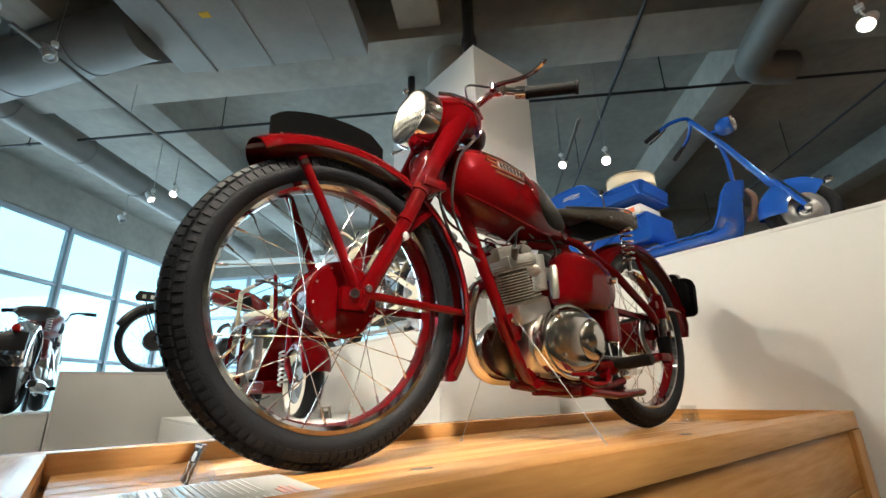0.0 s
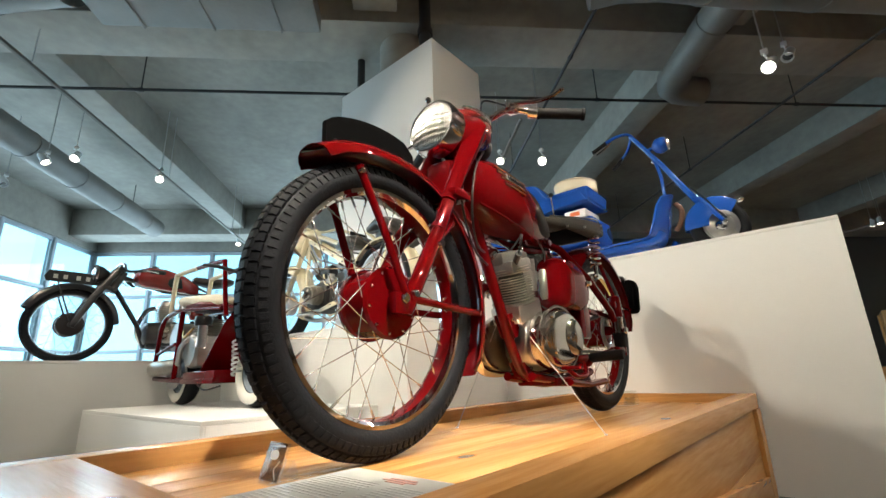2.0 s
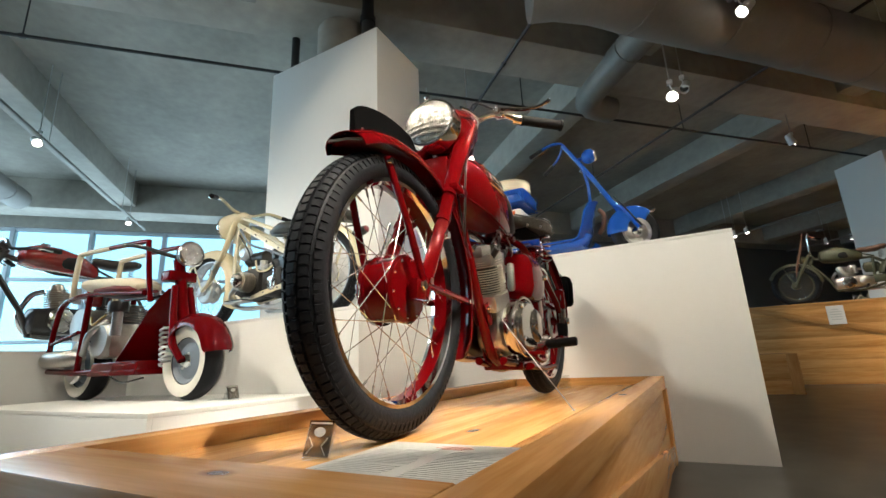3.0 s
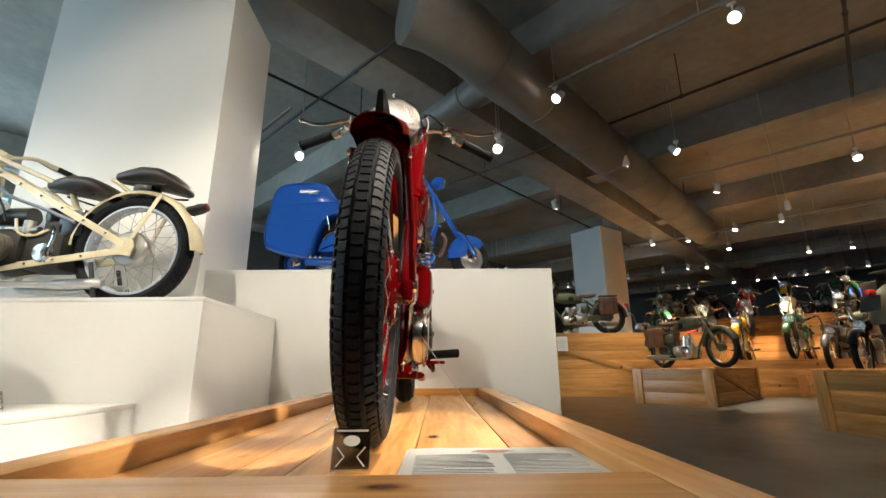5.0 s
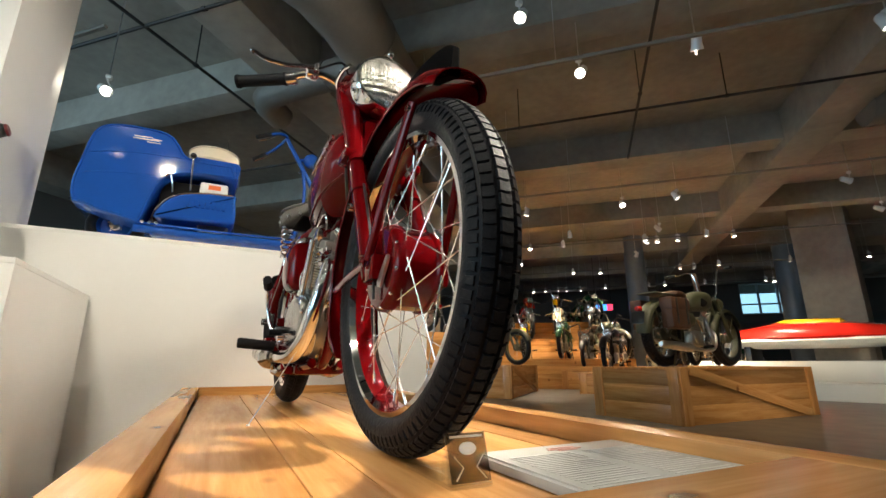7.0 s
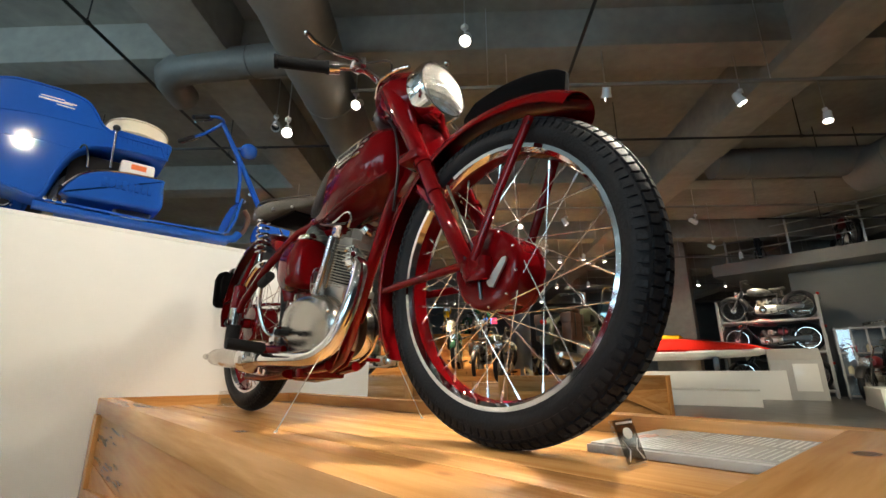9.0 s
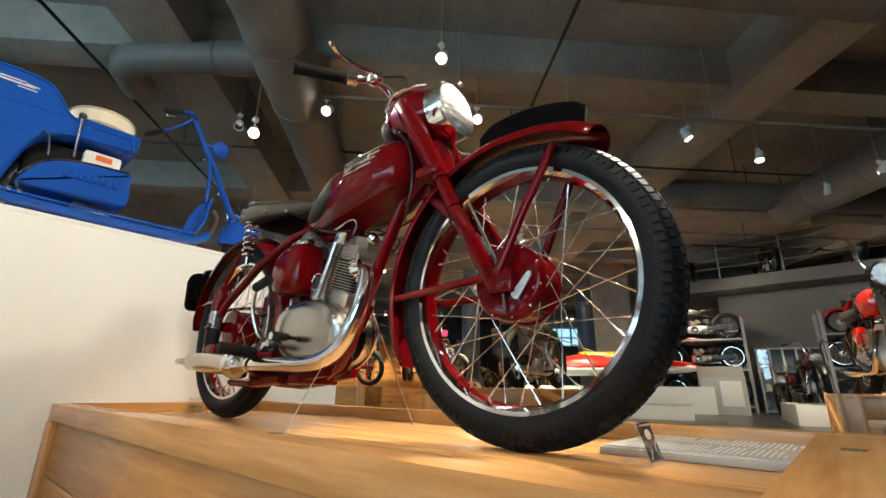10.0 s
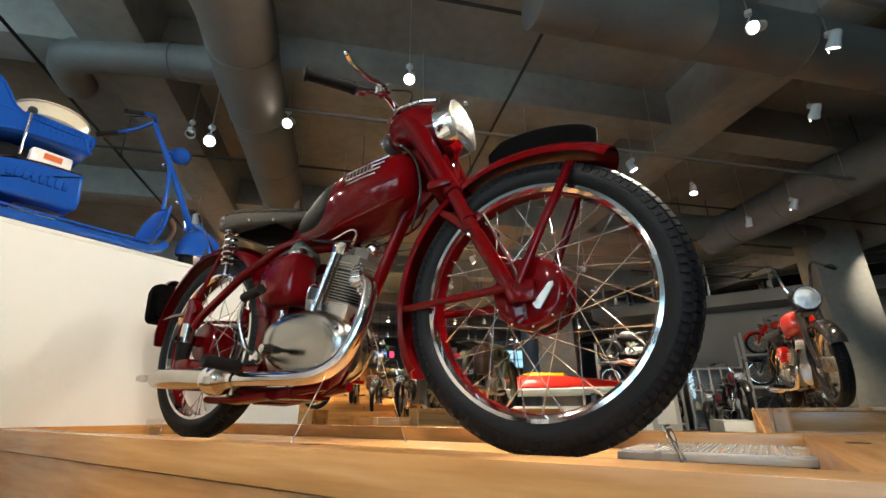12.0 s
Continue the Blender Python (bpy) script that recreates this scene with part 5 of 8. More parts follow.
def show_bike(m, label, base=1.38, r=0.325, rim=0.25, half=0.045, paint=BLACK, tank=None, guard=None, rims=None, hub=None, drum=0.06, near=False, spokes=28, cylinders=1, bench=False,
              lamp=CHROME, lamp_r=0.085, bar_h=1.02, bar_w=0.36, bags=None, plate=False, fork_r=0.02, pipe=None, saddle_mat=None, tank_deep=0.12, screen=False, group="motorcycles on show", head=0.46, tail=None, engine=None):
    bike = thing("motorcycle", m, label, "motorcycle", group)
    F, B = -base / 2, base / 2
    tail, engine = tail or BRIGHT_RED, engine or ALLOY
    tank, guard, rims, hub, pipe, saddle_mat = tank or paint, guard or paint, rims or CHROME, hub or ALLOY, pipe or CHROME, saddle_mat or LEATHER

    def p(name, geo, material, parent=None, lab=""):
        return part(name, geo, material, parent or bike, lab)

    fw = bike_wheel(bike, F, r, rim, half, near, spokes, rims, hub, drum, 56 if near else 0)
    rw = bike_wheel(bike, B, r, rim, half, near, spokes, rims, hub, drum * 1.15, 56 if near else 0)
    part("rear_sprocket", Geo().lathe([(0.06, -0.003), (0.085, -0.003), (0.085, 0.003), (0.06, 0.003)], pose(0.052, 0, 0) @ AXLE, 28, True), STEEL, rw)
    part("brake_plate", Geo().lathe([(0.0001, 0.012), (drum * 0.8, 0.01), (drum * 1.02, 0.002), (drum * 1.02, -0.006)], pose(-0.042, 0, 0) @ AXLE @ pose(0, 0, 0, 180, 0, 0), 28), hub, fw)
    n = 36 if near else 22
    g1 = p("front_mudguard", guard_geo(F, r, r + 0.035, 158, 4, half + 0.022, 0.05, n), guard)
    g2 = p("rear_mudguard", guard_geo(B, r, r + 0.04, 170, 0, half + 0.026, 0.055, n), guard)
    for s in (1, -1):
        part("guard_stay", Geo().tube([(s * 0.055, F, r), (s * (half + 0.02), F - 0.12, r + 0.3)], 0.006, 6), guard, g1)
        part("guard_stay", Geo().tube([(s * 0.06, B, r), (s * (half + 0.024), B + 0.2, r + 0.26)], 0.007, 6), guard, g2)
    if plate:
        out = [(-0.2, -0.035), (0.2, -0.035), (0.215, 0.0), (0.19, 0.05), (-0.19, 0.05), (-0.215, 0.0)]
        pl = part("number_plate", Geo().slab(out, 0.006, pose(0, F + 0.02, 2 * r + 0.07, 90, 0, 90)), BLACK, g1, "black number plate along the mudguard")
        for s in (1, -1):
            for k in range(6):
                part("plate_bar", Geo().box((0.001, 0.026, 0.032), (s * 0.0036, F - 0.13 + 0.058 * k + (0.02 if k > 1 else 0), 2 * r + 0.075)), CARD, pl)
    # fork, head and bars
    hy, hz = F + 0.26, r + head
    for s in (1, -1):
        lg = p("fork_leg", Geo().tube([(s * 0.065, F, r - 0.02), (s * 0.065, F + 0.1, r + 0.2), (s * 0.062, hy - 0.01, hz)], [fork_r, fork_r * 1.25, fork_r * 1.1], 12), paint if fork_r < 0.026 else CHROME)
        part("fork_cap", Geo().ball((s * 0.062, hy, hz + 0.012), fork_r * 1.05, 10), CHROME, lg)
    yk = p("fork_yoke", Geo().box((0.19, 0.06, 0.028), (0, hy - 0.005, hz - 0.02), pose(0, 0, 0, -25, 0, 0), bevel=0.01), paint)
    part("lower_yoke", Geo().box((0.18, 0.06, 0.03), (0, hy - 0.075, hz - 0.17), pose(0, 0, 0, -25, 0, 0), bevel=0.01), paint, yk)
    p("head_tube", Geo().tube([(0, hy - 0.04, hz - 0.19), (0, hy + 0.03, hz - 0.02)], 0.03, 14), paint)
    lm = p("headlamp", Geo().lathe([(0.0001, -lamp_r * 1.25), (lamp_r * 0.45, -lamp_r * 1.15), (lamp_r * 0.85, -lamp_r * 0.55), (lamp_r, 0.0), (lamp_r * 0.98, 0.012)], pose(0, hy - 0.15, hz - 0.06, 90, 0, 0), 24), lamp)
    part("lamp_rim", Geo().lathe([(lamp_r * 0.9, 0.006), (lamp_r * 1.04, 0.0), (lamp_r * 1.05, 0.012), (lamp_r * 0.93, 0.02)], pose(0, hy - 0.15, hz - 0.06, 90, 0, 0), 24, True), CHROME, lm)
    part("lamp_glass", Geo().lathe([(0.0001, 0.028), (lamp_r * 0.5, 0.024), (lamp_r * 0.92, 0.01), (lamp_r * 0.92, 0.006), (0.0001, 0.006)], pose(0, hy - 0.15, hz - 0.06, 90, 0, 0), 24), mat_lens(), lm)
    bz = bar_h
    hb = p("handlebar", Geo().tube(smooth([(-bar_w, hy + 0.2, bz - 0.02), (-bar_w * 0.72, hy + 0.11, bz), (-bar_w * 0.4, hy + 0.02, bz), (-0.08, hy, hz + 0.03), (0.08, hy, hz + 0.03), (bar_w * 0.4, hy + 0.02, bz), (bar_w * 0.72, hy + 0.11, bz), (bar_w, hy + 0.2, bz - 0.02)], 5), 0.0115, 8), CHROME)
    for s in (1, -1):
        part("grip", Geo().tube([(s * bar_w * 0.8, hy + 0.135, bz - 0.006), (s * bar_w * 1.03, hy + 0.21, bz - 0.022)], 0.017, 10), MATTE, hb)
        part("lever", Geo().tube(smooth([(s * bar_w * 0.7, hy + 0.085, bz - 0.01), (s * bar_w * 0.88, hy + 0.1, bz - 0.01), (s * bar_w * 1.05, hy + 0.165, bz - 0.03)], 4), [0.006] * 9, 6), CHROME, hb)
    # tank and seats
    tz = r + 0.38
    if tank_deep:
        tk = p("fuel_tank", Geo().loft([oval(y, z, w, h, 2.6, 20) for y, z, w, h in ((F + 0.36, tz + 0.03, 0.03, 0.03), (F + 0.38, tz + 0.03, 0.09, tank_deep * 0.62), (F + 0.45, tz + 0.035, 0.12, tank_deep * 0.88), (F + 0.58, tz + 0.03, 0.13, tank_deep * 0.92), (F + 0.72, tz + 0.01, 0.115, tank_deep * 0.8), (F + 0.83, tz - 0.02, 0.08, tank_deep * 0.55), (F + 0.87, tz - 0.03, 0.03, 0.03))]), tank)
        part("filler_cap", Geo().lathe([(0.0001, 0.014), (0.026, 0.012), (0.03, 0.0), (0.03, -0.012)], pose(0.03, F + 0.5, tz + 0.035 + tank_deep * 0.9), 16), CHROME, tk)
        for s in (1, -1):
            part("knee_pad", Geo().loft([oval(F + 0.66 + d, tz + 0.0, 0.012, h, 2.4, 14, x=s * (0.121 - 0.5 * max(0, d))) for d, h in ((-0.08, 0.015), (-0.06, 0.04), (0.0, 0.05), (0.05, 0.035), (0.06, 0.012))]), MATTE, tk)
    sy, sz = F + 0.98, tz - 0.01
    if bench:
        st = p("seat", Geo().loft([oval(y, z, w, h, 3.2, 20) for y, z, w, h in ((sy - 0.2, sz + 0.02, 0.06, 0.02), (sy - 0.17, sz + 0.02, 0.1, 0.04), (sy, sz + 0.005, 0.125, 0.05), (sy + 0.2, sz + 0.02, 0.13, 0.05), (sy + 0.36, sz + 0.035, 0.12, 0.045), (sy + 0.39, sz + 0.035, 0.08, 0.02))]), saddle_mat)
        part("seat_piping", Geo().tube(smooth([(0.1, sy - 0.17, sz), (0.128, sy, sz - 0.015), (0.132, sy + 0.2, sz), (0.12, sy + 0.37, sz + 0.02), (0, sy + 0.4, sz + 0.02), (-0.12, sy + 0.37, sz + 0.02), (-0.132, sy + 0.2, sz), (-0.128, sy, sz - 0.015), (-0.1, sy - 0.17, sz)], 3), 0.005, 6), saddle_mat, st)
    else:
        y, z = sy, sz + 0.05
        st = p("saddle", Geo().loft([oval(y + d, z + q, w, h, 2.6, 20) for d, q, w, h in ((-0.16, 0.03, 0.02, 0.012), (-0.14, 0.03, 0.045, 0.03), (-0.05, 0.018, 0.075, 0.04), (0.05, 0.018, 0.13, 0.042), (0.12, 0.03, 0.14, 0.04), (0.165, 0.035, 0.11, 0.03), (0.18, 0.035, 0.05, 0.012))]), saddle_mat)
        for s in (1, -1):
            part("saddle_spring", coil((s * 0.085, y + 0.1, z - 0.12), (s * 0.085, y + 0.1, z - 0.015), 0.018, 0.004, 5, 8), STEEL, st)
        part("saddle_frame", Geo().tube([(0, y - 0.14, z + 0.01), (0, y - 0.1, z - 0.04), (0, y + 0.02, z - 0.09)], 0.01, 8), paint, st)
    # frame
    ez = 0.30 + (r - 0.325)
    p("top_tube", Geo().tube([(0, hy + 0.02, hz - 0.06), (0, F + 0.6, tz - 0.06), (0, sy, sz - 0.05)], 0.019, 12), paint)
    p("down_tube", Geo().tube([(0, hy - 0.02, hz - 0.15), (0, F + 0.43, ez + 0.05), (0, F + 0.5, ez - 0.12)], 0.019, 12), paint)
    p("seat_tube", Geo().tube([(0, sy, sz - 0.05), (0, sy - 0.05, ez - 0.1)], 0.018, 12), paint)
    for s in (1, -1):
        p("seat_stay", Geo().tube([(s * 0.04, sy, sz - 0.06), (s * 0.075, sy + 0.18, r + 0.18), (s * 0.078, B, r)], 0.013, 10), paint)
        p("chain_stay", Geo().tube([(s * 0.06, sy - 0.05, ez - 0.1), (s * 0.078, B - 0.2, r - 0.06), (s * 0.078, B, r)], 0.014, 10), paint)
        p("lower_rail", Geo().tube([(s * 0.05, F + 0.5, ez - 0.12), (s * 0.065, F + 0.75, ez - 0.14), (s * 0.06, sy - 0.05, ez - 0.1)], 0.013, 10), paint)
        fr = p("footrest", Geo().tube([(s * 0.06, sy - 0.16, ez - 0.12), (s * 0.16, sy - 0.16, ez - 0.1)], 0.01, 8), paint)
        part("footrest_rubber", Geo().tube([(s * 0.15, sy - 0.16, ez - 0.102), (s * 0.25, sy - 0.16, ez - 0.09)], 0.017, 10), MATTE, fr)
    # engine
    case = p("crankcase", Geo().loft([oval(y, z, w, h, 3.0, 20) for y, z, w, h in ((F + 0.47, ez - 0.02, 0.05, 0.05), (F + 0.49, ez - 0.02, 0.085, 0.09), (F + 0.62, ez - 0.02, 0.1, 0.105), (F + 0.78, ez - 0.01, 0.1, 0.095), (F + 0.92, ez, 0.09, 0.08), (F + 0.95, ez, 0.05, 0.05))]), engine)
    for s in (1, -1):
        part("engine_cover", Geo().lathe([(0.0001, 0.03), (0.05, 0.028), (0.08, 0.016), (0.088, 0.0), (0.088, -0.02)], pose(s * 0.1, F + 0.64, ez - 0.015) @ pose(0, 0, 0, 0, 90 * s, 0), 26), POLISHED, case)
        part("gear_cover", Geo().lathe([(0.0001, 0.024), (0.04, 0.022), (0.058, 0.01), (0.062, -0.02)], pose(s * 0.095, F + 0.82, ez) @ pose(0, 0, 0, 0, 90 * s, 0), 22), ALLOY, case)
    leans = {1: (6,), 2: (28, -24), 3: (8,)}[cylinders]
    for a in leans:
        lm_ = pose(0, F + 0.645, ez + 0.07, a, 0, 0)
        by = p("cylinder", Geo().lathe([(0.05, -0.03), (0.05, 0.15), (0.035, 0.19), (0.0001, 0.2)], lm_, 20), ALLOY)
        w2 = 1.6 if cylinders == 3 else 1.0
        for k in range(9):
            rr = 0.078 - (0.012 if k > 6 else 0)
            part("fin", Geo().lathe([(0.045, -0.0022), (rr, -0.0022), (rr, 0.0022), (0.045, 0.0022)], lm_ @ pose(0, 0, 0.012 + 0.0165 * k) @ Matrix.Diagonal((w2, 1, 1, 1)), 20, True), FIN, by)
        part("pushrod_tube", Geo().tube([lm_ @ Vector((-0.085, 0.02, -0.03)), lm_ @ Vector((-0.07, 0.02, 0.16))], 0.012, 8), CHROME, by)
        ex = p("exhaust_pipe", Geo().tube(smooth([lm_ @ Vector((-0.03, -0.06, 0.14)), lm_ @ Vector((-0.07, -0.13, 0.11)), Vector((-0.115, F + 0.47 + (0.1 if a < 0 else 0), ez + 0.02)), Vector((-0.12, F + 0.56, ez - 0.11)), Vector((-0.125, F + 0.85, ez - 0.125)), Vector((-0.13, B - 0.3, ez - 0.11))], 5), 0.02, 12), pipe)
    part("silencer", Geo().tube([(-0.13, B - 0.36, ez - 0.112), (-0.132, B - 0.31, ez - 0.11), (-0.135, B - 0.02, ez - 0.095), (-0.136, B + 0.22, ez - 0.085), (-0.136, B + 0.26, ez - 0.083)], [0.022, 0.042, 0.046, 0.038, 0.024], 16), pipe, ex)
    p("carburettor", Geo().tube([(0.03, F + 0.75, ez + 0.12), (0.03, F + 0.745, ez + 0.24)], 0.026, 12).tube([(0.02, F + 0.66, ez + 0.18), (0.02, F + 0.82, ez + 0.18)], 0.022, 12), ALLOY)
    p("oil_tank", Geo().loft([oval(y, ez + 0.2, 0.04, h, 3.0, 16, x=-0.075) for y, h in ((F + 0.85, 0.03), (F + 0.87, 0.075), (F + 0.98, 0.085), (F + 1.03, 0.07), (F + 1.05, 0.03))]), tank)
    p("chain_case", Geo().loft([oval(y, z, 0.012, h, 3.0, 12, x=0.075) for y, z, h in ((F + 0.8, ez, 0.03), (F + 0.84, ez, 0.06), (B - 0.2, r - 0.01, 0.055), (B + 0.02, r, 0.085), (B + 0.08, r, 0.03))]), paint)
    st = p("stand", Geo().tube([(0.075, B - 0.14, r - 0.08), (0.09, B - 0.02, 0.012)], 0.011, 8), paint)
    part("stand_leg", Geo().tube([(-0.075, B - 0.14, r - 0.08), (-0.09, B - 0.02, 0.012)], 0.011, 8), paint, st)
    tl = p("rear_plate", Geo().box((0.15, 0.012, 0.13), (0, B + r + 0.06, r + 0.16), pose(0, 0, 0, 14, 0, 0), bevel=0.004), BLACK)
    part("tail_lamp", Geo().lathe([(0.0001, 0.03), (0.022, 0.026), (0.03, 0.0), (0.03, -0.03)], pose(0, B + r + 0.045, r + 0.25, -90, 0, 0), 16), tail, tl)
    if bags:
        for s in (1, -1):
            bg = p("saddlebag", Geo().box((0.13, 0.34, 0.3), (s * 0.17, B - 0.02, r + 0.2), bevel=0.035), bags, lab="worn saddlebag with buckled straps")
            part("bag_flap", Geo().box((0.145, 0.355, 0.13), (s * 0.172, B - 0.02, r + 0.31), bevel=0.03), bags, bg)
            for d in (-0.09, 0.09):
                part("strap", Geo().box((0.006, 0.028, 0.27), (s * 0.2475, B - 0.02 + d, r + 0.23), bevel=0.002), LEATHER, bg)
        p("luggage_rack", Geo().box((0.22, 0.36, 0.012), (0, B + 0.02, r + 0.43), bevel=0.004), paint)
    if screen:
        p("gun_scabbard", Geo().loft([oval(y, z, 0.035, h, 2.6, 14, x=0.16) for y, z, h in ((F + 0.02, r + 0.1, 0.04), (F + 0.05, r + 0.25, 0.06), (F + 0.17, r + 0.6, 0.055), (F + 0.22, r + 0.78, 0.035))]), TAN, lab="brown leather scabbard on the fork")
    return bike


LENS_MATS = []


def mat_lens():
    """Lamp glass over a silvered bowl."""
    if not LENS_MATS:
        LENS_MATS.append(mat("silvered_lamp_glass", (0.78, 0.8, 0.82), 0.12, 0.85, vary=0.1, scale=60, bump=0.5, bump_scale=160))
    return LENS_MATS[0]


def heading(x, y, z, degrees):
    """The pose of a bike on its support; degrees from the x axis to where it faces."""
    return pose(x, y, z, 0, 0, degrees + 90)


def bar_geo(p, q, high, wide, bevel=0.004):
    """A straight pressed-steel bar in a plane across the bike's x axis."""
    p, q = Vector(p), Vector(q)
    d = q - p
    turn = Matrix.Rotation(math.atan2(d.z, d.y), 4, "X")
    side = Matrix.Rotation(-math.atan2(d.x, math.hypot(d.y, d.z)), 4, "Z")
    return Geo().box((wide, d.length, high), bevel=bevel).moved(Matrix.Translation((p + q) / 2) @ turn @ side)


def cream_motorcycle(m):
    """A pressed-steel flat-twin with an open straight-bar frame and two rubber saddles."""
    bike = thing("motorcycle", m, "cream motorcycle with two black sprung saddles on a white plinth", "motorcycle", "motorcycles on show")
    F, B, r = -0.6, 0.605, 0.307
    rim = mat("pale_blue_rim", (0.6, 0.68, 0.78), 0.25, 0.3)

    def p(name, geo, material, parent=None, lab=""):
        return part(name, geo, material, parent or bike, lab)

    for y in (F, B):
        w = bike_wheel(bike, y, r, 0.243, 0.05, True, 36, rim, ALLOY, 0.085, 56)
        p("brake_plate", Geo().lathe([(0.0001, 0.02), (0.03, 0.02), (0.035, 0.012), (0.085, 0.008), (0.095, -0.004), (0.095, -0.02)], pose(0.052, 0, 0) @ AXLE, 32), ALLOY, w)
        p("brake_lever", bar_geo((0.075, 0, 0), (0.075, -0.07, -0.04), 0.014, 0.006), STEEL, w)
    rear = p("rear_mudguard", guard_geo(B, r, r + 0.032, 176, -2, 0.062, 0.032, 40, flare=0.012), IVORY)
    front = p("front_mudguard", guard_geo(F, r, r + 0.036, 150, -28, 0.07, 0.075, 36), IVORY)
    for s in (1, -1):
        p("guard_stay", bar_geo((s * 0.078, B, r), (s * 0.064, B + 0.13, r + 0.3), 0.022, 0.006), IVORY, rear)
        p("guard_stay", bar_geo((s * 0.078, F, r), (s * 0.07, F - 0.16, r + 0.25), 0.016, 0.006), IVORY, front)
        # frame: two straight bars meet at the rear axle
        fr = p("frame_bar", bar_geo((s * 0.062, -0.24, 0.79), (s * 0.082, B - 0.005, r + 0.012), 0.036, 0.016), IVORY)
        p("axle_plate", Geo().slab([(-0.05, -0.04), (0.03, -0.05), (0.05, 0.0), (0.03, 0.05), (-0.05, 0.05)], 0.012, pose(s * 0.082, B, r) @ Matrix(((0, 0, 1, 0), (1, 0, 0, 0), (0, 1, 0, 0), (0, 0, 0, 1)))), IVORY, fr)
        for k in range(6):
            u = 0.12 + 0.15 * k
            p("frame_bolt", Geo().ball(Vector((s * (0.072 + 0.014 * u), -0.24, 0.79)).lerp(Vector((s * 0.092, B, r + 0.012)), u), 0.0075, 8), CHROME, fr)
        lo = p("lower_bar", bar_geo((s * 0.075, -0.13, 0.185), (s * 0.082, B - 0.01, r - 0.02), 0.036, 0.016), IVORY)
        for k in range(4):
            p("frame_bolt", Geo().ball(Vector((s * 0.084, -0.1, 0.19)).lerp(Vector((s * 0.091, B, r - 0.02)), 0.1 + 0.2 * k), 0.0075, 8), CHROME, lo)
        p("down_tube", Geo().tube([(s * 0.04, -0.25, 0.76), (s * 0.06, -0.245, 0.55), (s * 0.075, -0.225, 0.28), (s * 0.075, -0.13, 0.185)], 0.015, 12), IVORY)
        p("seat_tube", Geo().tube([(s * 0.035, -0.225, 0.845), (s * 0.05, 0.0, 0.745), (s * 0.05, 0.2, 0.655)], 0.013, 12), IVORY)
        p("fork_leg", Geo().tube([(s * 0.078, F, r), (s * 0.078, F + 0.09, r + 0.06), (s * 0.07, F + 0.24, 0.62), (s * 0.05, -0.29, 0.82)], [0.014, 0.02, 0.022, 0.026], 12), IVORY)
        p("fork_spring", coil((s * 0.095, F + 0.12, r + 0.1), (s * 0.09, F + 0.2, 0.52), 0.022, 0.005, 7, 10), STEEL)
        # flat twin cylinder with its cooling ribs
        cy = p("cylinder", Geo().tube([(s * 0.07, -0.02, 0.3), (s * 0.2, -0.02, 0.305)], 0.05, 20), ALLOY)
        for k in range(7):
            p("fin", Geo().tube([(s * (0.085 + 0.016 * k), -0.02, 0.3), (s * (0.089 + 0.016 * k), -0.02, 0.3)], 0.072 if k < 5 else 0.066, 20), FIN, cy)
        p("head_cover", Geo().ball((s * 0.205, -0.02, 0.305), 0.052, 16, squash=(0.6, 1, 1)), POLISHED, cy)
        ex = p("exhaust_pipe", Geo().tube(smooth([(s * 0.16, -0.08, 0.27), (s * 0.16, -0.13, 0.2), (s * 0.12, -0.06, 0.12), (s * 0.1, 0.3, 0.105)], 5), 0.017, 12), STEEL)
        p("silencer", Geo().tube([(s * 0.1, 0.28, 0.105), (s * 0.1, 0.31, 0.107), (s * 0.1, 0.5, 0.112), (s * 0.1, 0.54, 0.113)], [0.02, 0.027, 0.027, 0.016], 16), STEEL, ex)
        fo = p("footboard", Geo().box((0.09, 0.2, 0.012), (s * 0.17, -0.04, 0.155), bevel=0.004), ALLOY)
        p("footboard_rubber", Geo().box((0.08, 0.18, 0.008), (s * 0.17, -0.04, 0.165), bevel=0.003), MATTE, fo)
    # engine, gearbox, wiring
    case = p("crankcase", Geo().loft([oval(y, z, w, h, 2.8, 24) for y, z, w, h in ((-0.2, 0.3, 0.06, 0.06), (-0.185, 0.3, 0.1, 0.11), (-0.05, 0.3, 0.11, 0.125), (0.07, 0.3, 0.1, 0.11), (0.085, 0.3, 0.06, 0.07))]), IRON)
    p("case_cover", Geo().lathe([(0.0001, 0.012), (0.06, 0.01), (0.075, 0.0), (0.075, -0.02)], pose(0, -0.2, 0.31, 90, 0, 0), 24), ALLOY, case)
    box = p("gearbox", Geo().box((0.17, 0.2, 0.2), (0, 0.18, 0.29), bevel=0.03).box((0.12, 0.12, 0.08), (0, 0.2, 0.42), bevel=0.02), IRON)
    p("gear_plate", Geo().lathe([(0.0001, 0.01), (0.045, 0.008), (0.055, -0.004)], pose(0.088, 0.19, 0.28) @ AXLE, 22), POLISHED, box)
    p("kick_start", Geo().tube(smooth([(0.1, 0.22, 0.23), (0.13, 0.25, 0.25), (0.14, 0.28, 0.36), (0.15, 0.27, 0.4)], 4), 0.008, 8), CHROME)
    p("horn", Geo().lathe([(0.0001, 0.03), (0.03, 0.028), (0.045, 0.012), (0.055, 0.0), (0.05, -0.03), (0.0001, -0.035)], pose(0.06, -0.14, 0.54) @ AXLE, 24), rim)
    p("generator", Geo().tube([(0, -0.16, 0.5), (0, 0.03, 0.5)], 0.05, 20), BLACK)
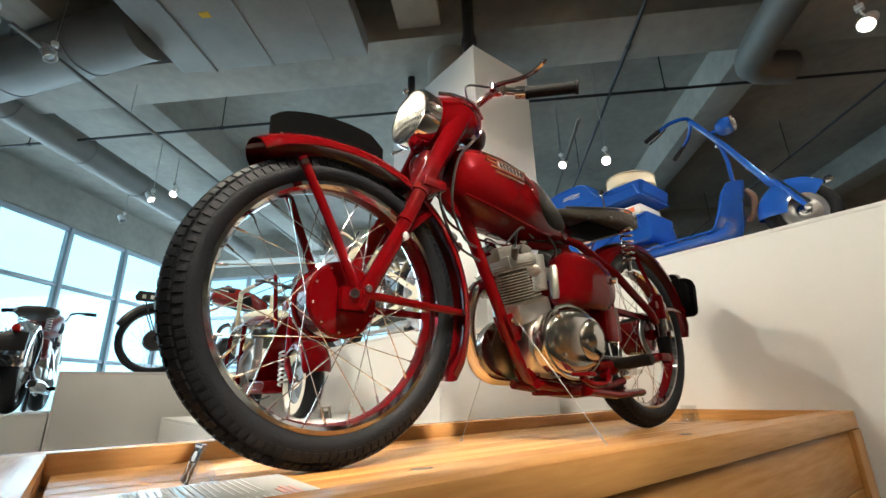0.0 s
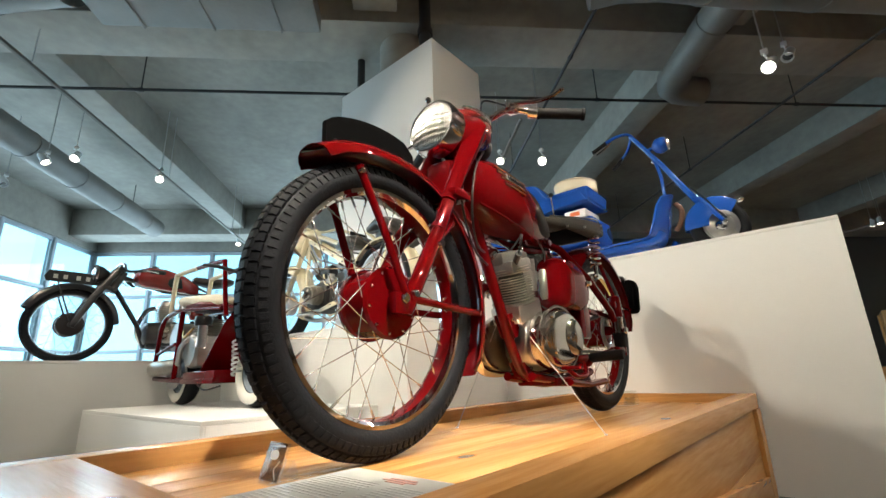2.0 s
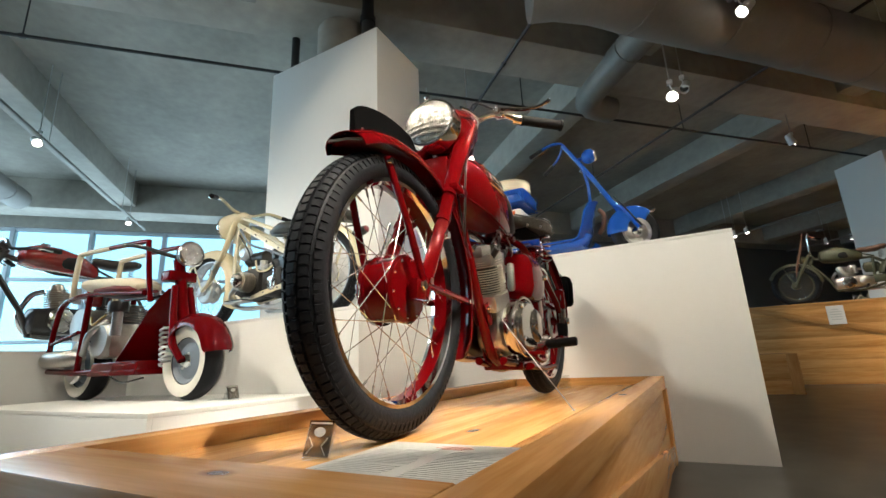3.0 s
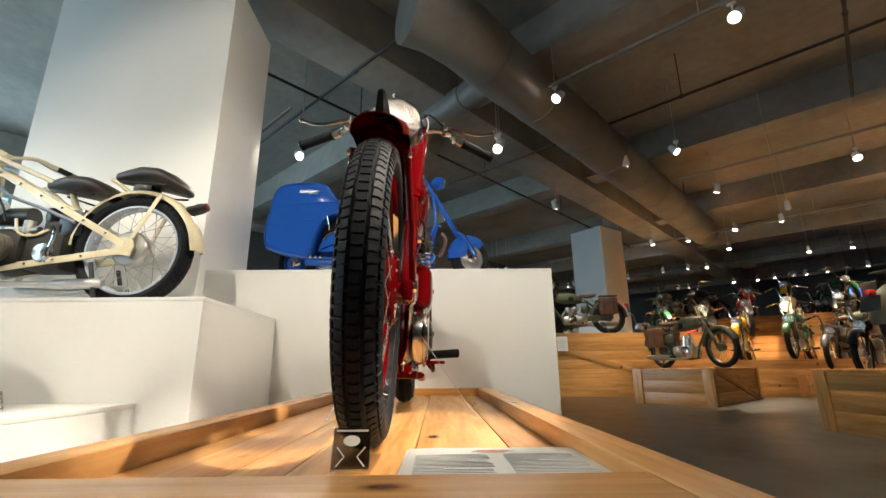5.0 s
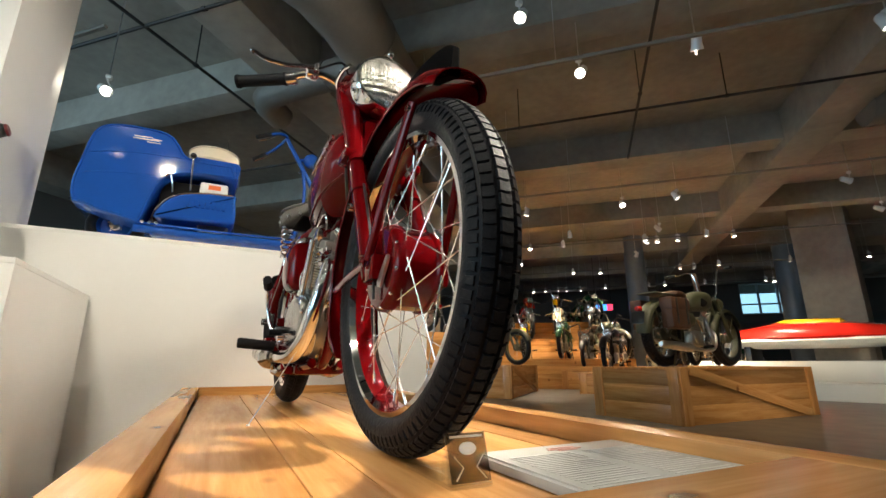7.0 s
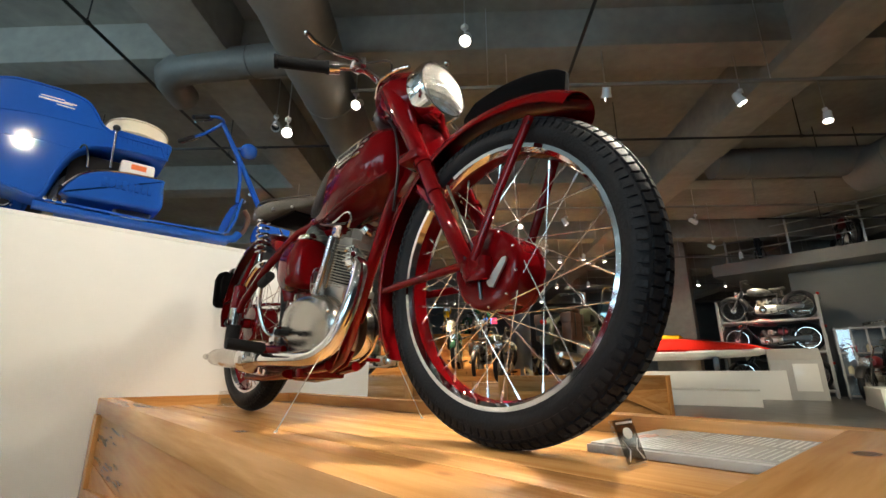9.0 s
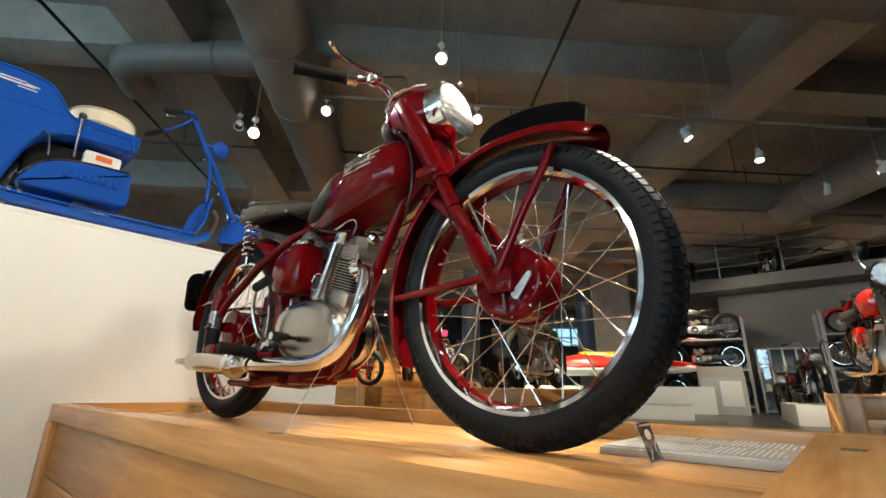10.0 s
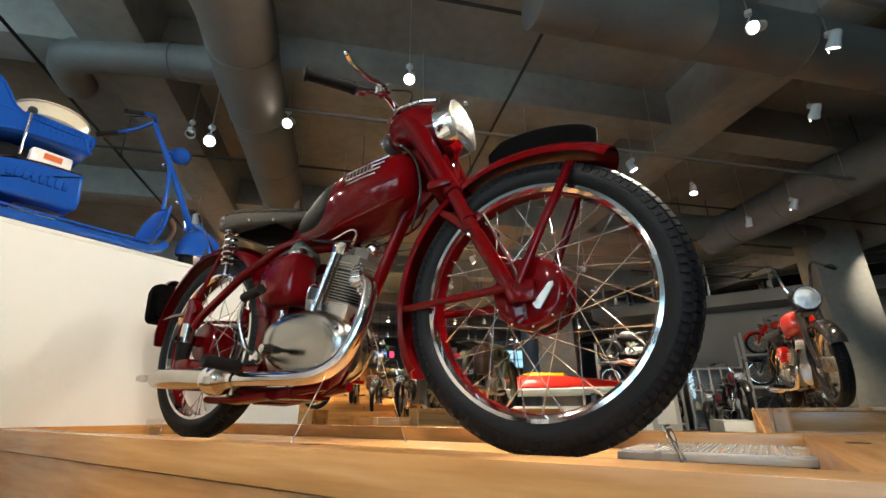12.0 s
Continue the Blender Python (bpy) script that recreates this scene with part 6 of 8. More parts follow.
    p("carburettor", Geo().tube([(0.05, 0.06, 0.36), (0.05, 0.06, 0.46)], 0.026, 14).tube([(0.05, 0.0, 0.41), (0.05, 0.12, 0.41)], 0.02, 12), ALLOY)
    p("air_filter", Geo().lathe([(0.0001, 0.04), (0.05, 0.036), (0.055, 0.0), (0.05, -0.036), (0.0001, -0.04)], pose(0.0, 0.16, 0.5), 20), BLACK)
    p("battery", Geo().box((0.12, 0.13, 0.15), (0, 0.28, 0.45), bevel=0.012), BLACK)
    for k, pts in enumerate(([(0.07, -0.2, 0.74), (0.09, -0.06, 0.6), (0.09, 0.14, 0.52), (0.09, 0.33, 0.44)], [(0.06, -0.22, 0.7), (0.07, -0.1, 0.56), (0.06, -0.06, 0.46)], [(0.09, 0.02, 0.46), (0.1, 0.06, 0.38), (0.095, 0.14, 0.37), (0.09, 0.2, 0.4)])):
        p("cable", Geo().tube(smooth(pts, 5), (0.009, 0.006, 0.007)[k], 8), (GREY_BLUE, BLACK, IVORY)[k])
    # head, lamp and bars
    p("head_tube", Geo().tube([(0, -0.33, 0.66), (0, -0.255, 0.86)], 0.034, 16), IVORY)
    lm = p("headlamp", Geo().loft([oval(y, z, w, h, 2.0, 28) for y, z, w, h in ((-0.2, 0.86, 0.02, 0.02), (-0.24, 0.855, 0.05, 0.05), (-0.32, 0.83, 0.08, 0.085), (-0.4, 0.815, 0.094, 0.1), (-0.435, 0.81, 0.096, 0.102))]), IVORY, lab="cream pear-shaped headlamp shell")
    p("lamp_rim", Geo().lathe([(0.085, 0.006), (0.1, 0.0), (0.101, 0.012), (0.09, 0.02)], pose(0, -0.437, 0.81, 90, 0, 0), 28, True), CHROME, lm)
    p("lamp_glass", Geo().lathe([(0.0001, 0.03), (0.05, 0.024), (0.09, 0.008)], pose(0, -0.437, 0.81, 90, 0, 0), 28), mat_lens(), lm)
    hb = p("handlebar", Geo().tube(smooth([(-0.36, -0.13, 0.9), (-0.22, -0.24, 0.95), (-0.08, -0.27, 0.9), (0.08, -0.27, 0.9), (0.22, -0.24, 0.95), (0.36, -0.13, 0.9)], 5), 0.012, 10), IVORY)
    for s in (1, -1):
        p("grip", Geo().tube([(s * 0.3, -0.18, 0.925), (s * 0.4, -0.09, 0.885)], 0.017, 12), MATTE, hb)
        p("lever", Geo().tube(smooth([(s * 0.25, -0.25, 0.945), (s * 0.31, -0.24, 0.935), (s * 0.38, -0.16, 0.905)], 4), 0.006, 8), CHROME, hb)
    # saddles: broad moulded rubber on cream carriers
    for nm, y, z in (("saddle", 0.075, 0.62), ("pillion_saddle", 0.44, 0.67)):
        prof = [(0.0, 0.055, 0.02, 0.01), (0.02, 0.055, 0.045, 0.026), (0.1, 0.055, 0.08, 0.038), (0.2, 0.048, 0.13, 0.046), (0.29, 0.03, 0.145, 0.05), (0.35, 0.008, 0.13, 0.044), (0.385, -0.012, 0.09, 0.026), (0.395, -0.016, 0.04, 0.01)]
        sd = p(nm, Geo().loft([oval(y + d, z + e, w, h, 2.4, 24) for d, e, w, h in prof]), SADDLE_RUBBER, lab="black moulded rubber saddle")
        p("carrier", Geo().tube(smooth([(0, y - 0.03, z + 0.05), (0, y + 0.02, z + 0.02), (0, y + 0.12, z - 0.06), (0, y + 0.2, z - 0.09)], 4), 0.011, 10), IVORY, sd)
        for s in (1, -1):
            p("under_strap", Geo().tube([(s * 0.05, y + 0.06, z + 0.02), (s * 0.12, y + 0.2, z - 0.02), (s * 0.11, y + 0.34, z - 0.03)], 0.006, 8), BLACK, sd)
    p("saddle_post", Geo().tube([(0, 0.2, 0.655), (0, 0.24, 0.56), (0, 0.3, 0.5)], 0.016, 12), IVORY)
    p("rear_carrier", Geo().box((0.1, 0.1, 0.05), (0, B + 0.01, r + 0.345), bevel=0.012), BLACK)
    tl = p("tail_lamp", Geo().lathe([(0.0001, 0.075), (0.024, 0.072), (0.03, 0.05), (0.03, -0.02), (0.02, -0.03)], pose(0, B + 0.275, r + 0.225, -74, 0, 0), 20), BLACK)
    p("lamp_lens", Geo().lathe([(0.0001, 0.01), (0.02, 0.007), (0.025, 0.0)], pose(0, B + 0.35, r + 0.246, -74, 0, 0), 18), MAROON, tl)
    p("stand_leg", Geo().tube([(0.1, 0.46, 0.22), (0.11, 0.52, 0.013)], 0.011, 8).tube([(-0.1, 0.46, 0.22), (-0.11, 0.52, 0.013)], 0.011, 8).tube([(-0.11, 0.52, 0.013), (0.11, 0.52, 0.013)], 0.011, 8), IRON)
    return bike


SADDLE_RUBBER = mat("moulded_saddle_rubber", (0.02, 0.016, 0.012), 0.45, vary=0.25, scale=14, bump=0.15, bump_scale=80)
cream_motorcycle(heading(-2.085, 1.31, 0.462, 180))
show_bike(heading(-3.5, 0.63, 0.331, -88), "vintage black motorcycle with a red tank on a plinth", base=1.27, r=0.275, rim=0.235, half=0.042, paint=BLACK, tank=DEEP_RED, guard=BLACK, near=True, spokes=32,
          hub=BLACK, rims=BLACK, plate=True, engine=BLACK, bar_h=0.70, bar_w=0.34, lamp=BLACK, lamp_r=0.07, drum=0.085, tank_deep=0.1)
show_bike(heading(-4.22, -0.76, 0.071, 176), "black and chrome touring motorcycle beside the windows", base=1.3, r=0.3, rim=0.22, half=0.055, paint=BLACK, tank=MAROON, guard=CHROME, bar_h=0.86, bar_w=0.31, cylinders=2, fork_r=0.027)
white_plinth(-5.5, -3.1, -1.4, -0.56, 0.07, "low white painted plinth beside the windows")


def scooter_disc(bike, at, r, rim, half, disc, wall):
    w = part("wheel", Geo().lathe([(0.0001, -half * 0.7), (rim * 0.45, -half * 0.7), (rim * 0.8, -half * 0.35), (rim * 0.97, -half * 0.75), (rim, -half * 0.7), (rim, half * 0.7), (rim * 0.97, half * 0.75), (rim * 0.8, half * 0.35), (rim * 0.45, half * 0.7), (0.0001, half * 0.7)], AXLE, 32), disc, bike, at=at)
    part("tyre", tyre_geo(r, half, r - rim + 0.012, 0.0, 56), RUBBER, w)
    for s in (1, -1):
        part("hub_cap", Geo().lathe([(0.0001, 0.02), (0.025, 0.017), (0.036, 0.006), (0.038, 0.0)], pose(s * half * 0.7, 0, 0) @ pose(0, 0, 0, 0, 90 * s, 0), 20), CHROME, w)
        if wall:
            prof = [(rim + 0.003, half * 0.78), (rim + 0.02, half * 1.0), ((r + rim) / 2 + 0.012, half * 1.035), ((r + rim) / 2 + 0.02, half * 0.99)]
            part("whitewall", Geo().lathe([(a, s * b) for a, b in prof], AXLE, 48), wall, w)
        for k in range(4):
            part("wheel_nut", Geo().lathe([(0.0001, 0.008), (0.007, 0.008), (0.007, -0.004)], pose(s * half * 0.66, rim * 0.36 * math.cos(k * 1.571 + 0.5), rim * 0.36 * math.sin(k * 1.571 + 0.5)) @ pose(0, 0, 0, 0, 90 * s, 0), 6), STEEL, w)
    return w


def inset(outline, d):
    """The closed outline drawn in by a distance along its normals."""
    n = len(outline)
    turn = math.copysign(1, sum(outline[k][0] * outline[(k + 1) % n][1] - outline[(k + 1) % n][0] * outline[k][1] for k in range(n)))
    out = []
    for k in range(n):
        (ax, az), (bx, bz), (cx, cz) = outline[k - 1], outline[k], outline[(k + 1) % n]
        u, v = Vector((bx - ax, bz - az)), Vector((cx - bx, cz - bz))
        m = (u.normalized() if u.length > 1e-6 else v.normalized()) + (v.normalized() if v.length > 1e-6 else u.normalized())
        m = m.normalized() if m.length > 1e-6 else Vector((1, 0))
        out.append((bx - m.y * d * turn, bz + m.x * d * turn))
    return out


def pressed(outline, wide, soft=0.02):
    """A flat-sided steel pressing across y with softly turned edges."""
    rings = []
    for y, d in ((-wide, soft), (-wide, soft * 0.9), (-wide + soft * 0.12, soft * 0.5), (-wide + soft * 0.45, soft * 0.16), (-wide + soft, 0.0), (wide - soft, 0.0), (wide - soft * 0.45, soft * 0.16), (wide - soft * 0.12, soft * 0.5), (wide, soft * 0.9), (wide, soft)):
        rings.append([Vector((x, y, z)) for x, z in inset(outline, d)])
    return Geo().loft(rings)


def curve2(pts, n=5):
    return [(v.x, v.y) for v in smooth([(x, z, 0) for x, z in pts], n)]


def blue_scooter():
    X, Y, Z = -0.4, 2.30, 0.753
    t = thing("scooter", pose(X, Y, Z + 0.029), "blue motor scooter with a cream seat on a tall white plinth", "scooter")

    def q(x, z, y=0.0):
        return Vector((x - X, y, z - Z))

    def line(pts, n=5):
        return [(x - X, z - Z) for x, z in curve2(pts, n)]

    hull = line([(-1.115, 0.975), (-1.134, 1.03), (-1.138, 1.107), (-1.122, 1.21), (-1.1, 1.351), (-1.078, 1.42), (-1.042, 1.458), (-0.978, 1.482), (-0.869, 1.491), (-0.77, 1.489), (-0.7, 1.468), (-0.655, 1.415), (-0.618, 1.36), (-0.56, 1.337), (-0.46, 1.335), (-0.335, 1.337)], 5)
    hull += line([(-0.323, 1.25), (-0.43, 1.245), (-0.545, 1.238), (-0.645, 1.217), (-0.706, 1.17), (-0.742, 1.093), (-0.768, 0.99), (-0.79, 0.905), (-0.815, 0.893)], 5) + line([(-0.87, 0.905), (-0.93, 0.92), (-1.02, 0.943)], 4)
    body = part("body_shell", pressed(hull, 0.18), BLUE, t, "glossy blue pressed-steel body shell")
    for s in (1, -1):
        part("edge_roll", Geo().tube([(x, s * 0.179, z) for x, z in inset(hull, 0.013)[::2]], 0.0075, 8, True), BLUE, body)
        for pts in ([(-1.085, 1.278), (-0.98, 1.3), (-0.872, 1.318), (-0.75, 1.325), (-0.625, 1.33)], [(-1.11, 1.148), (-1.0, 1.17), (-0.893, 1.185), (-0.8, 1.188), (-0.735, 1.187)]):
            part("crease", Geo().tube([q(x, z, s * 0.179) for x, z in curve2(pts, 4)], 0.0055, 6, flat=0.7), BLUE, body)
        for k, (dx, dz, w, h) in enumerate(((-0.845, 1.424, 0.09, 0.005), (-0.83, 1.41, 0.13, 0.007), (-0.79, 1.396, 0.07, 0.005), (-0.775, 1.418, 0.05, 0.006))):
            part("script_bar", Geo().box((w, 0.002, h), q(dx, dz, s * 0.1815), pose(0, 0, 0, 0, -3 + k, 0)), SILVER, body)
    # band with louvres under the seat, and the seat
    band = part("seat_band", pressed(line([(-0.585, 1.365), (-0.59, 1.33), (-0.57, 1.268), (-0.45, 1.262), (-0.335, 1.262), (-0.312, 1.3), (-0.318, 1.36), (-0.45, 1.366)], 4), 0.172), BLUE, t)
    for s in (1, -1):
        for k in range(11):
            part("louvre", Geo().box((0.009, 0.02, 0.05), q(-0.562 + 0.0235 * k, 1.318, s * 0.172), bevel=0.003), BLUE, band)
        part("band_trim", Geo().tube([q(-0.585, 1.262, s * 0.175), q(-0.45, 1.257, s * 0.177), q(-0.318, 1.258, s * 0.175)], 0.007, 8), BLUE, band)
    seat = part("seat", Geo().lathe([(0.0001, 0.094), (0.1, 0.0935), (0.134, 0.09), (0.147, 0.078), (0.15, 0.04), (0.151, 0.01), (0.142, 0.0), (0.0001, 0.0)], Matrix.Translation(q(-0.468, 1.364)) @ Matrix.Diagonal((1, 1.14, 1, 1)), 40), CREAM, t, "round cream vinyl seat")
    part("seat_piping", Geo().tube([q(-0.468 + 0.149 * math.cos(a), 1.445, 0.17 * math.sin(a)) for a in [2 * math.pi * k / 40 for k in range(40)]], 0.005, 6, True), CREAM, seat)
    can = part("fuel_can", Geo().box((0.16, 0.26, 0.085), q(-0.443, 1.178, 0.0), bevel=0.016), CARD, t, "white tin with an orange label")
    for s in (1, -1):
        part("tin_label", Geo().box((0.07, 0.003, 0.03), q(-0.44, 1.188, s * 0.1305)), ORANGE, can)
    cowl = part("engine_cowl", pressed(line([(-0.738, 0.955), (-0.728, 0.985), (-0.705, 1.03), (-0.665, 1.078), (-0.59, 1.115), (-0.473, 1.135), (-0.325, 1.142), (-0.312, 1.1), (-0.31, 0.964), (-0.42, 0.95), (-0.56, 0.944), (-0.7, 0.94)], 5), 0.172), BLUE, t)
    for s in (1, -1):
        for k in range(8):
            part("louvre", Geo().loft([[q(-0.575 + 0.0285 * k + dx, 1.055 + dz * f, s * (0.17 + d)) for dx, dz in ((-0.009, -0.026), (0.009, -0.026), (0.011, 0.0), (0.009, 0.026), (-0.009, 0.026), (-0.011, 0.0))] for f, d in ((1.0, 0.0), (0.9, 0.008), (0.6, 0.012))]), BLUE, cowl)
        part("cowl_trim", Geo().tube([q(x, z, s * 0.171) for x, z in curve2([(-0.73, 0.985), (-0.702, 1.03), (-0.662, 1.075), (-0.59, 1.111), (-0.473, 1.131), (-0.33, 1.138)], 4)], 0.0045, 6), CHROME, cowl)
    part("flywheel", Geo().lathe([(0.0001, -0.09), (0.08, -0.09), (0.088, -0.08), (0.088, 0.08), (0.08, 0.09), (0.0001, 0.09)], Matrix.Translation(q(-0.425, 0.965)) @ pose(0, 0, 0, 90, 0, 0) @ pose(0, 0, 0, 0, 0, 0), 32), ALLOY, t)
    part("engine_block", Geo().box((0.34, 0.2, 0.24), q(-0.56, 1.09, 0.0), bevel=0.02).box((0.09, 0.24, 0.06), q(-0.7, 0.98, 0.0), bevel=0.01), MATTE, t)
    rod = part("gear_rod", Geo().tube([q(-0.565, 1.13, -0.19), q(-0.574, 1.34, -0.2)], 0.0055, 10), CHROME, t, "chrome gear rod with a black knob")
    part("knob", Geo().ball(q(-0.574, 1.352, -0.2), 0.018, 16), BLACK, rod)
    part("grab_rail", Geo().tube([q(x, z, -0.186) for x, z in curve2([(-0.7, 1.195), (-0.69, 1.214), (-0.676, 1.21), (-0.662, 1.16), (-0.655, 1.105)], 5)], 0.005, 8), CHROME, t)
    # running boards, shield, steering, front wheel
    for y in (-0.16, 0.16):
        ft = part("floor_tube", Geo().tube([q(x, z, y) for x, z in ((-0.82, 0.87), (-0.5, 0.862), (0.03, 0.868), (0.085, 0.885), (0.11, 0.92))], 0.024, 12), BLUE, t)
        part("floor_rail", Geo().tube([q(x, z, y * 1.12) for x, z in ((-0.8, 0.897), (-0.4, 0.893), (0.02, 0.898))], 0.007, 8), BLUE, ft)
        for x in (-0.78, -0.745, -0.71):
            part("bolt", Geo().ball(q(x, 0.905, y * 1.13), 0.012, 10), CHROME, ft)
    part("floor_board", Geo().box((0.8, 0.3, 0.018), q(-0.34, 0.858, 0.0), bevel=0.004), BLUE, t)
    part("leg_shield", Geo().loft([[q(x + 0.012 * e, z, y) for y, e in ((-w, 0), (-w * 0.7, 1.2), (0, 2), (w * 0.7, 1.2), (w, 0), (w, 1), (w * 0.7, 2.4), (0, 3.2), (-w * 0.7, 2.4), (-w, 1))] for x, z, w in ((-0.04, 0.872, 0.17), (0.035, 0.915, 0.185), (0.07, 1.0, 0.18), (0.09, 1.1, 0.15), (0.115, 1.17, 0.1), (0.135, 1.19, 0.04))]), BLUE, t)
    st = part("steering_column", Geo().tube([q(0.3, 1.1), q(0.13, 1.42), q(-0.03, 1.69)], [0.019, 0.017, 0.0145], 14), BLUE, t)
    part("steering_tube", Geo().tube([q(0.12, 1.17), q(0.12, 1.33), q(0.1, 1.46)], 0.012, 10), BLUE, st)
    # short brown tube that curves down beside the shield
    part("brown_tube", Geo().tube(smooth([q(0.17, 1.13), q(0.2, 1.08), q(0.185, 1.0), q(0.15, 0.95)], 4), 0.016, 12), TAN, t, "short curved brown tube by the leg shield")
    hub = Matrix.Translation(q(0.385, 0.925)) @ pose(0, 0, 0, 0, 0, 28)  # the front wheel is turned aside
    for s in (1, -1):
        part("steering_bolt", Geo().ball(q(0.14 + 0.06 * s, 1.36 - 0.1 * s, 0.02), 0.012, 8), CHROME, st)
        foot = hub @ Vector((0, s * 0.082, 0))
        lg = part("fork_leg", Geo().tube([q(0.29, 1.12, s * 0.05), q(0.33, 1.09, s * 0.085), foot], 0.0125, 10), BLUE, t)
        part("fork_damper", Geo().tube([q(0.29, 1.18, s * 0.08), foot + Vector((0.015, 0, 0.02))], 0.0065, 8), CHROME, lg)
        part("axle_nut", Geo().ball(foot, 0.017, 10), CHROME, lg)
    hb = part("handlebar", Geo().tube(smooth([q(-0.17, 1.605, -0.17), q(-0.1, 1.65, -0.13), q(-0.05, 1.685, -0.06), q(-0.03, 1.695, 0), q(-0.05, 1.685, 0.06), q(-0.1, 1.65, 0.13), q(-0.17, 1.605, 0.17)], 5), 0.011, 10), BLUE, t)
    for s in (1, -1):
        part("grip", Geo().tube([q(-0.15, 1.617, s * 0.16), q(-0.235, 1.565, s * 0.19)], 0.014, 12), MATTE, hb)
        part("lever", Geo().tube(smooth([q(-0.12, 1.62, s * 0.14), q(-0.17, 1.58, s * 0.155), q(-0.22, 1.55, s * 0.17)], 4), 0.005, 6), CHROME, hb)
    hl = part("headlamp", Geo().ball(q(0.15, 1.55), 0.055, 20).tube([q(0.05, 1.54), q(0.11, 1.55)], 0.012, 10), BLUE, t, "small round blue headlamp")
    part("lamp_glass", Geo().lathe([(0.0001, 0.012), (0.03, 0.009), (0.046, 0.0)], Matrix.Translation(q(0.193, 1.55)) @ pose(0, 0, 0, 0, 90, 0), 20), mat_lens(), hl)
    fen = part("front_fender", guard_geo(0, 0, 0.19, 185, 52, 0.072, 0.11, 30).moved(hub @ pose(0, 0, 0, 0, 0, -90)), BLUE, t)
    part("marker_lamp", Geo().lathe([(0.0001, 0.02), (0.014, 0.018), (0.018, 0.0), (0.012, -0.02)], hub @ pose(0.135, 0, 0.155, 0, 60, 0), 14), CHROME, fen)
    scooter_disc(t, hub @ pose(0, 0, 0, 0, 0, 90), 0.165, 0.1, 0.04, STEEL, None)
    scooter_disc(t, Matrix.Translation(q(-0.93, 0.9)) @ pose(0, 0, 0, 0, 0, 90), 0.147, 0.09, 0.045, BLUE, None)
    return t


def red_scooter():
    X, Y, Z = -2.0, 0.40, 0.021
    t = thing("scooter", pose(X - 0.235, Y + 0.17, Z), "red tubular motor scooter with whitewall tyres and cream seat", "scooter")

    def q(x, z, y=0.0):
        return Vector((x - X, y * 0.76, z - Z))

    def tube(name, pts, r, m, y=0.0, parent=None, lab=""):
        return part(name, Geo().tube(smooth([q(x, z, y) for x, z in pts], 5), r, 12), m, parent or t, lab)

    scooter_disc(t, Matrix.Translation(q(-1.44, 0.215)) @ pose(0, 0, 0, 0, 0, 90), 0.195, 0.115, 0.055, GREY_BLUE, WHITE_RUBBER)
    scooter_disc(t, Matrix.Translation(q(-2.5, 0.215)) @ pose(0, 0, 0, 0, 0, 90), 0.195, 0.115, 0.055, GREY_BLUE, WHITE_RUBBER)
    part("front_fender", guard_geo(0, 0, 0.235, 172, 25, 0.082, 0.07, 30).moved(Matrix.Translation(q(-1.42, 0.225)) @ pose(0, 0, 0, 0, 0, 90)), RED, t, "rounded red front mudguard")
    for s in (1, -1):
        fk = part("fork_leg", Geo().tube([q(-1.44, 0.215, s * 0.085), q(-1.53, 0.3, s * 0.085), q(-1.57, 0.47, s * 0.07), q(-1.6, 0.62, s * 0.055)], [0.018, 0.022, 0.02, 0.018], 12), RED, t)
        part("fork_spring", coil(q(-1.56, 0.2, s * 0.1), q(-1.6, 0.4, s * 0.09), 0.024, 0.006, 8, 10), STEEL, fk)
        part("rear_rail", Geo().tube([q(-1.95, 0.19, s * 0.15), q(-2.3, 0.18, s * 0.16), q(-2.72, 0.2, s * 0.16)], 0.018, 12), RED, t)
        fr = part("side_frame", Geo().tube(smooth([q(-2.74, 0.22, s * 0.17), q(-2.7, 0.5, s * 0.17), q(-2.62, 0.62, s * 0.165), q(-2.3, 0.64, s * 0.16), q(-1.8, 0.6, s * 0.12)], 5), 0.016, 12), RED, t)
        part("frame_post", Geo().tube([q(-2.35, 0.19, s * 0.165), q(-2.33, 0.63, s * 0.162)], 0.017, 12), RED, fr)
        part("frame_brace", Geo().tube([q(-2.74, 0.36, s * 0.17), q(-2.4, 0.42, s * 0.166)], 0.012, 10), RED, fr)
        lp = part("hand_rail", Geo().tube(smooth([q(-2.56, 0.62, s * 0.16), q(-2.56, 0.75, s * 0.16), q(-2.545, 0.905, s * 0.158), q(-2.5, 0.925, s * 0.155), q(-2.2, 0.92, s * 0.14)], 4), 0.016, 12), CREAM, t, "cream and red hand-rail round the seat")
        part("rail_front", Geo().tube(smooth([q(-2.2, 0.92, s * 0.14), q(-1.86, 0.905, s * 0.12), q(-1.82, 0.88, s * 0.118), q(-1.79, 0.7, s * 0.11), q(-1.76, 0.55, s * 0.1)], 4), 0.015, 12), RED, lp)
    part("floor_pan", Geo().box((0.48, 0.3, 0.03), q(-1.93, 0.17), bevel=0.008).box((0.46, 0.28, 0.06), q(-1.93, 0.2), bevel=0.008), RED, t)
    part("leg_shield", Geo().loft([[q(x, z, y), q(x + 0.02, z + 0.012, y), q(x + 0.02, z + 0.012, -y), q(x, z, -y)] for x, z, y in ((-2.03, 0.17, 0.15), (-1.9, 0.28, 0.16), (-1.72, 0.5, 0.13), (-1.66, 0.6, 0.07))]), RED, t, "slanted red leg shield")
    st = part("steering_column", Geo().tube([q(-1.55, 0.42), q(-1.66, 0.78)], 0.03, 14), RED, t)
    part("steering_bracket", Geo().box((0.09, 0.16, 0.06), q(-1.64, 0.68), bevel=0.014), RED, st)
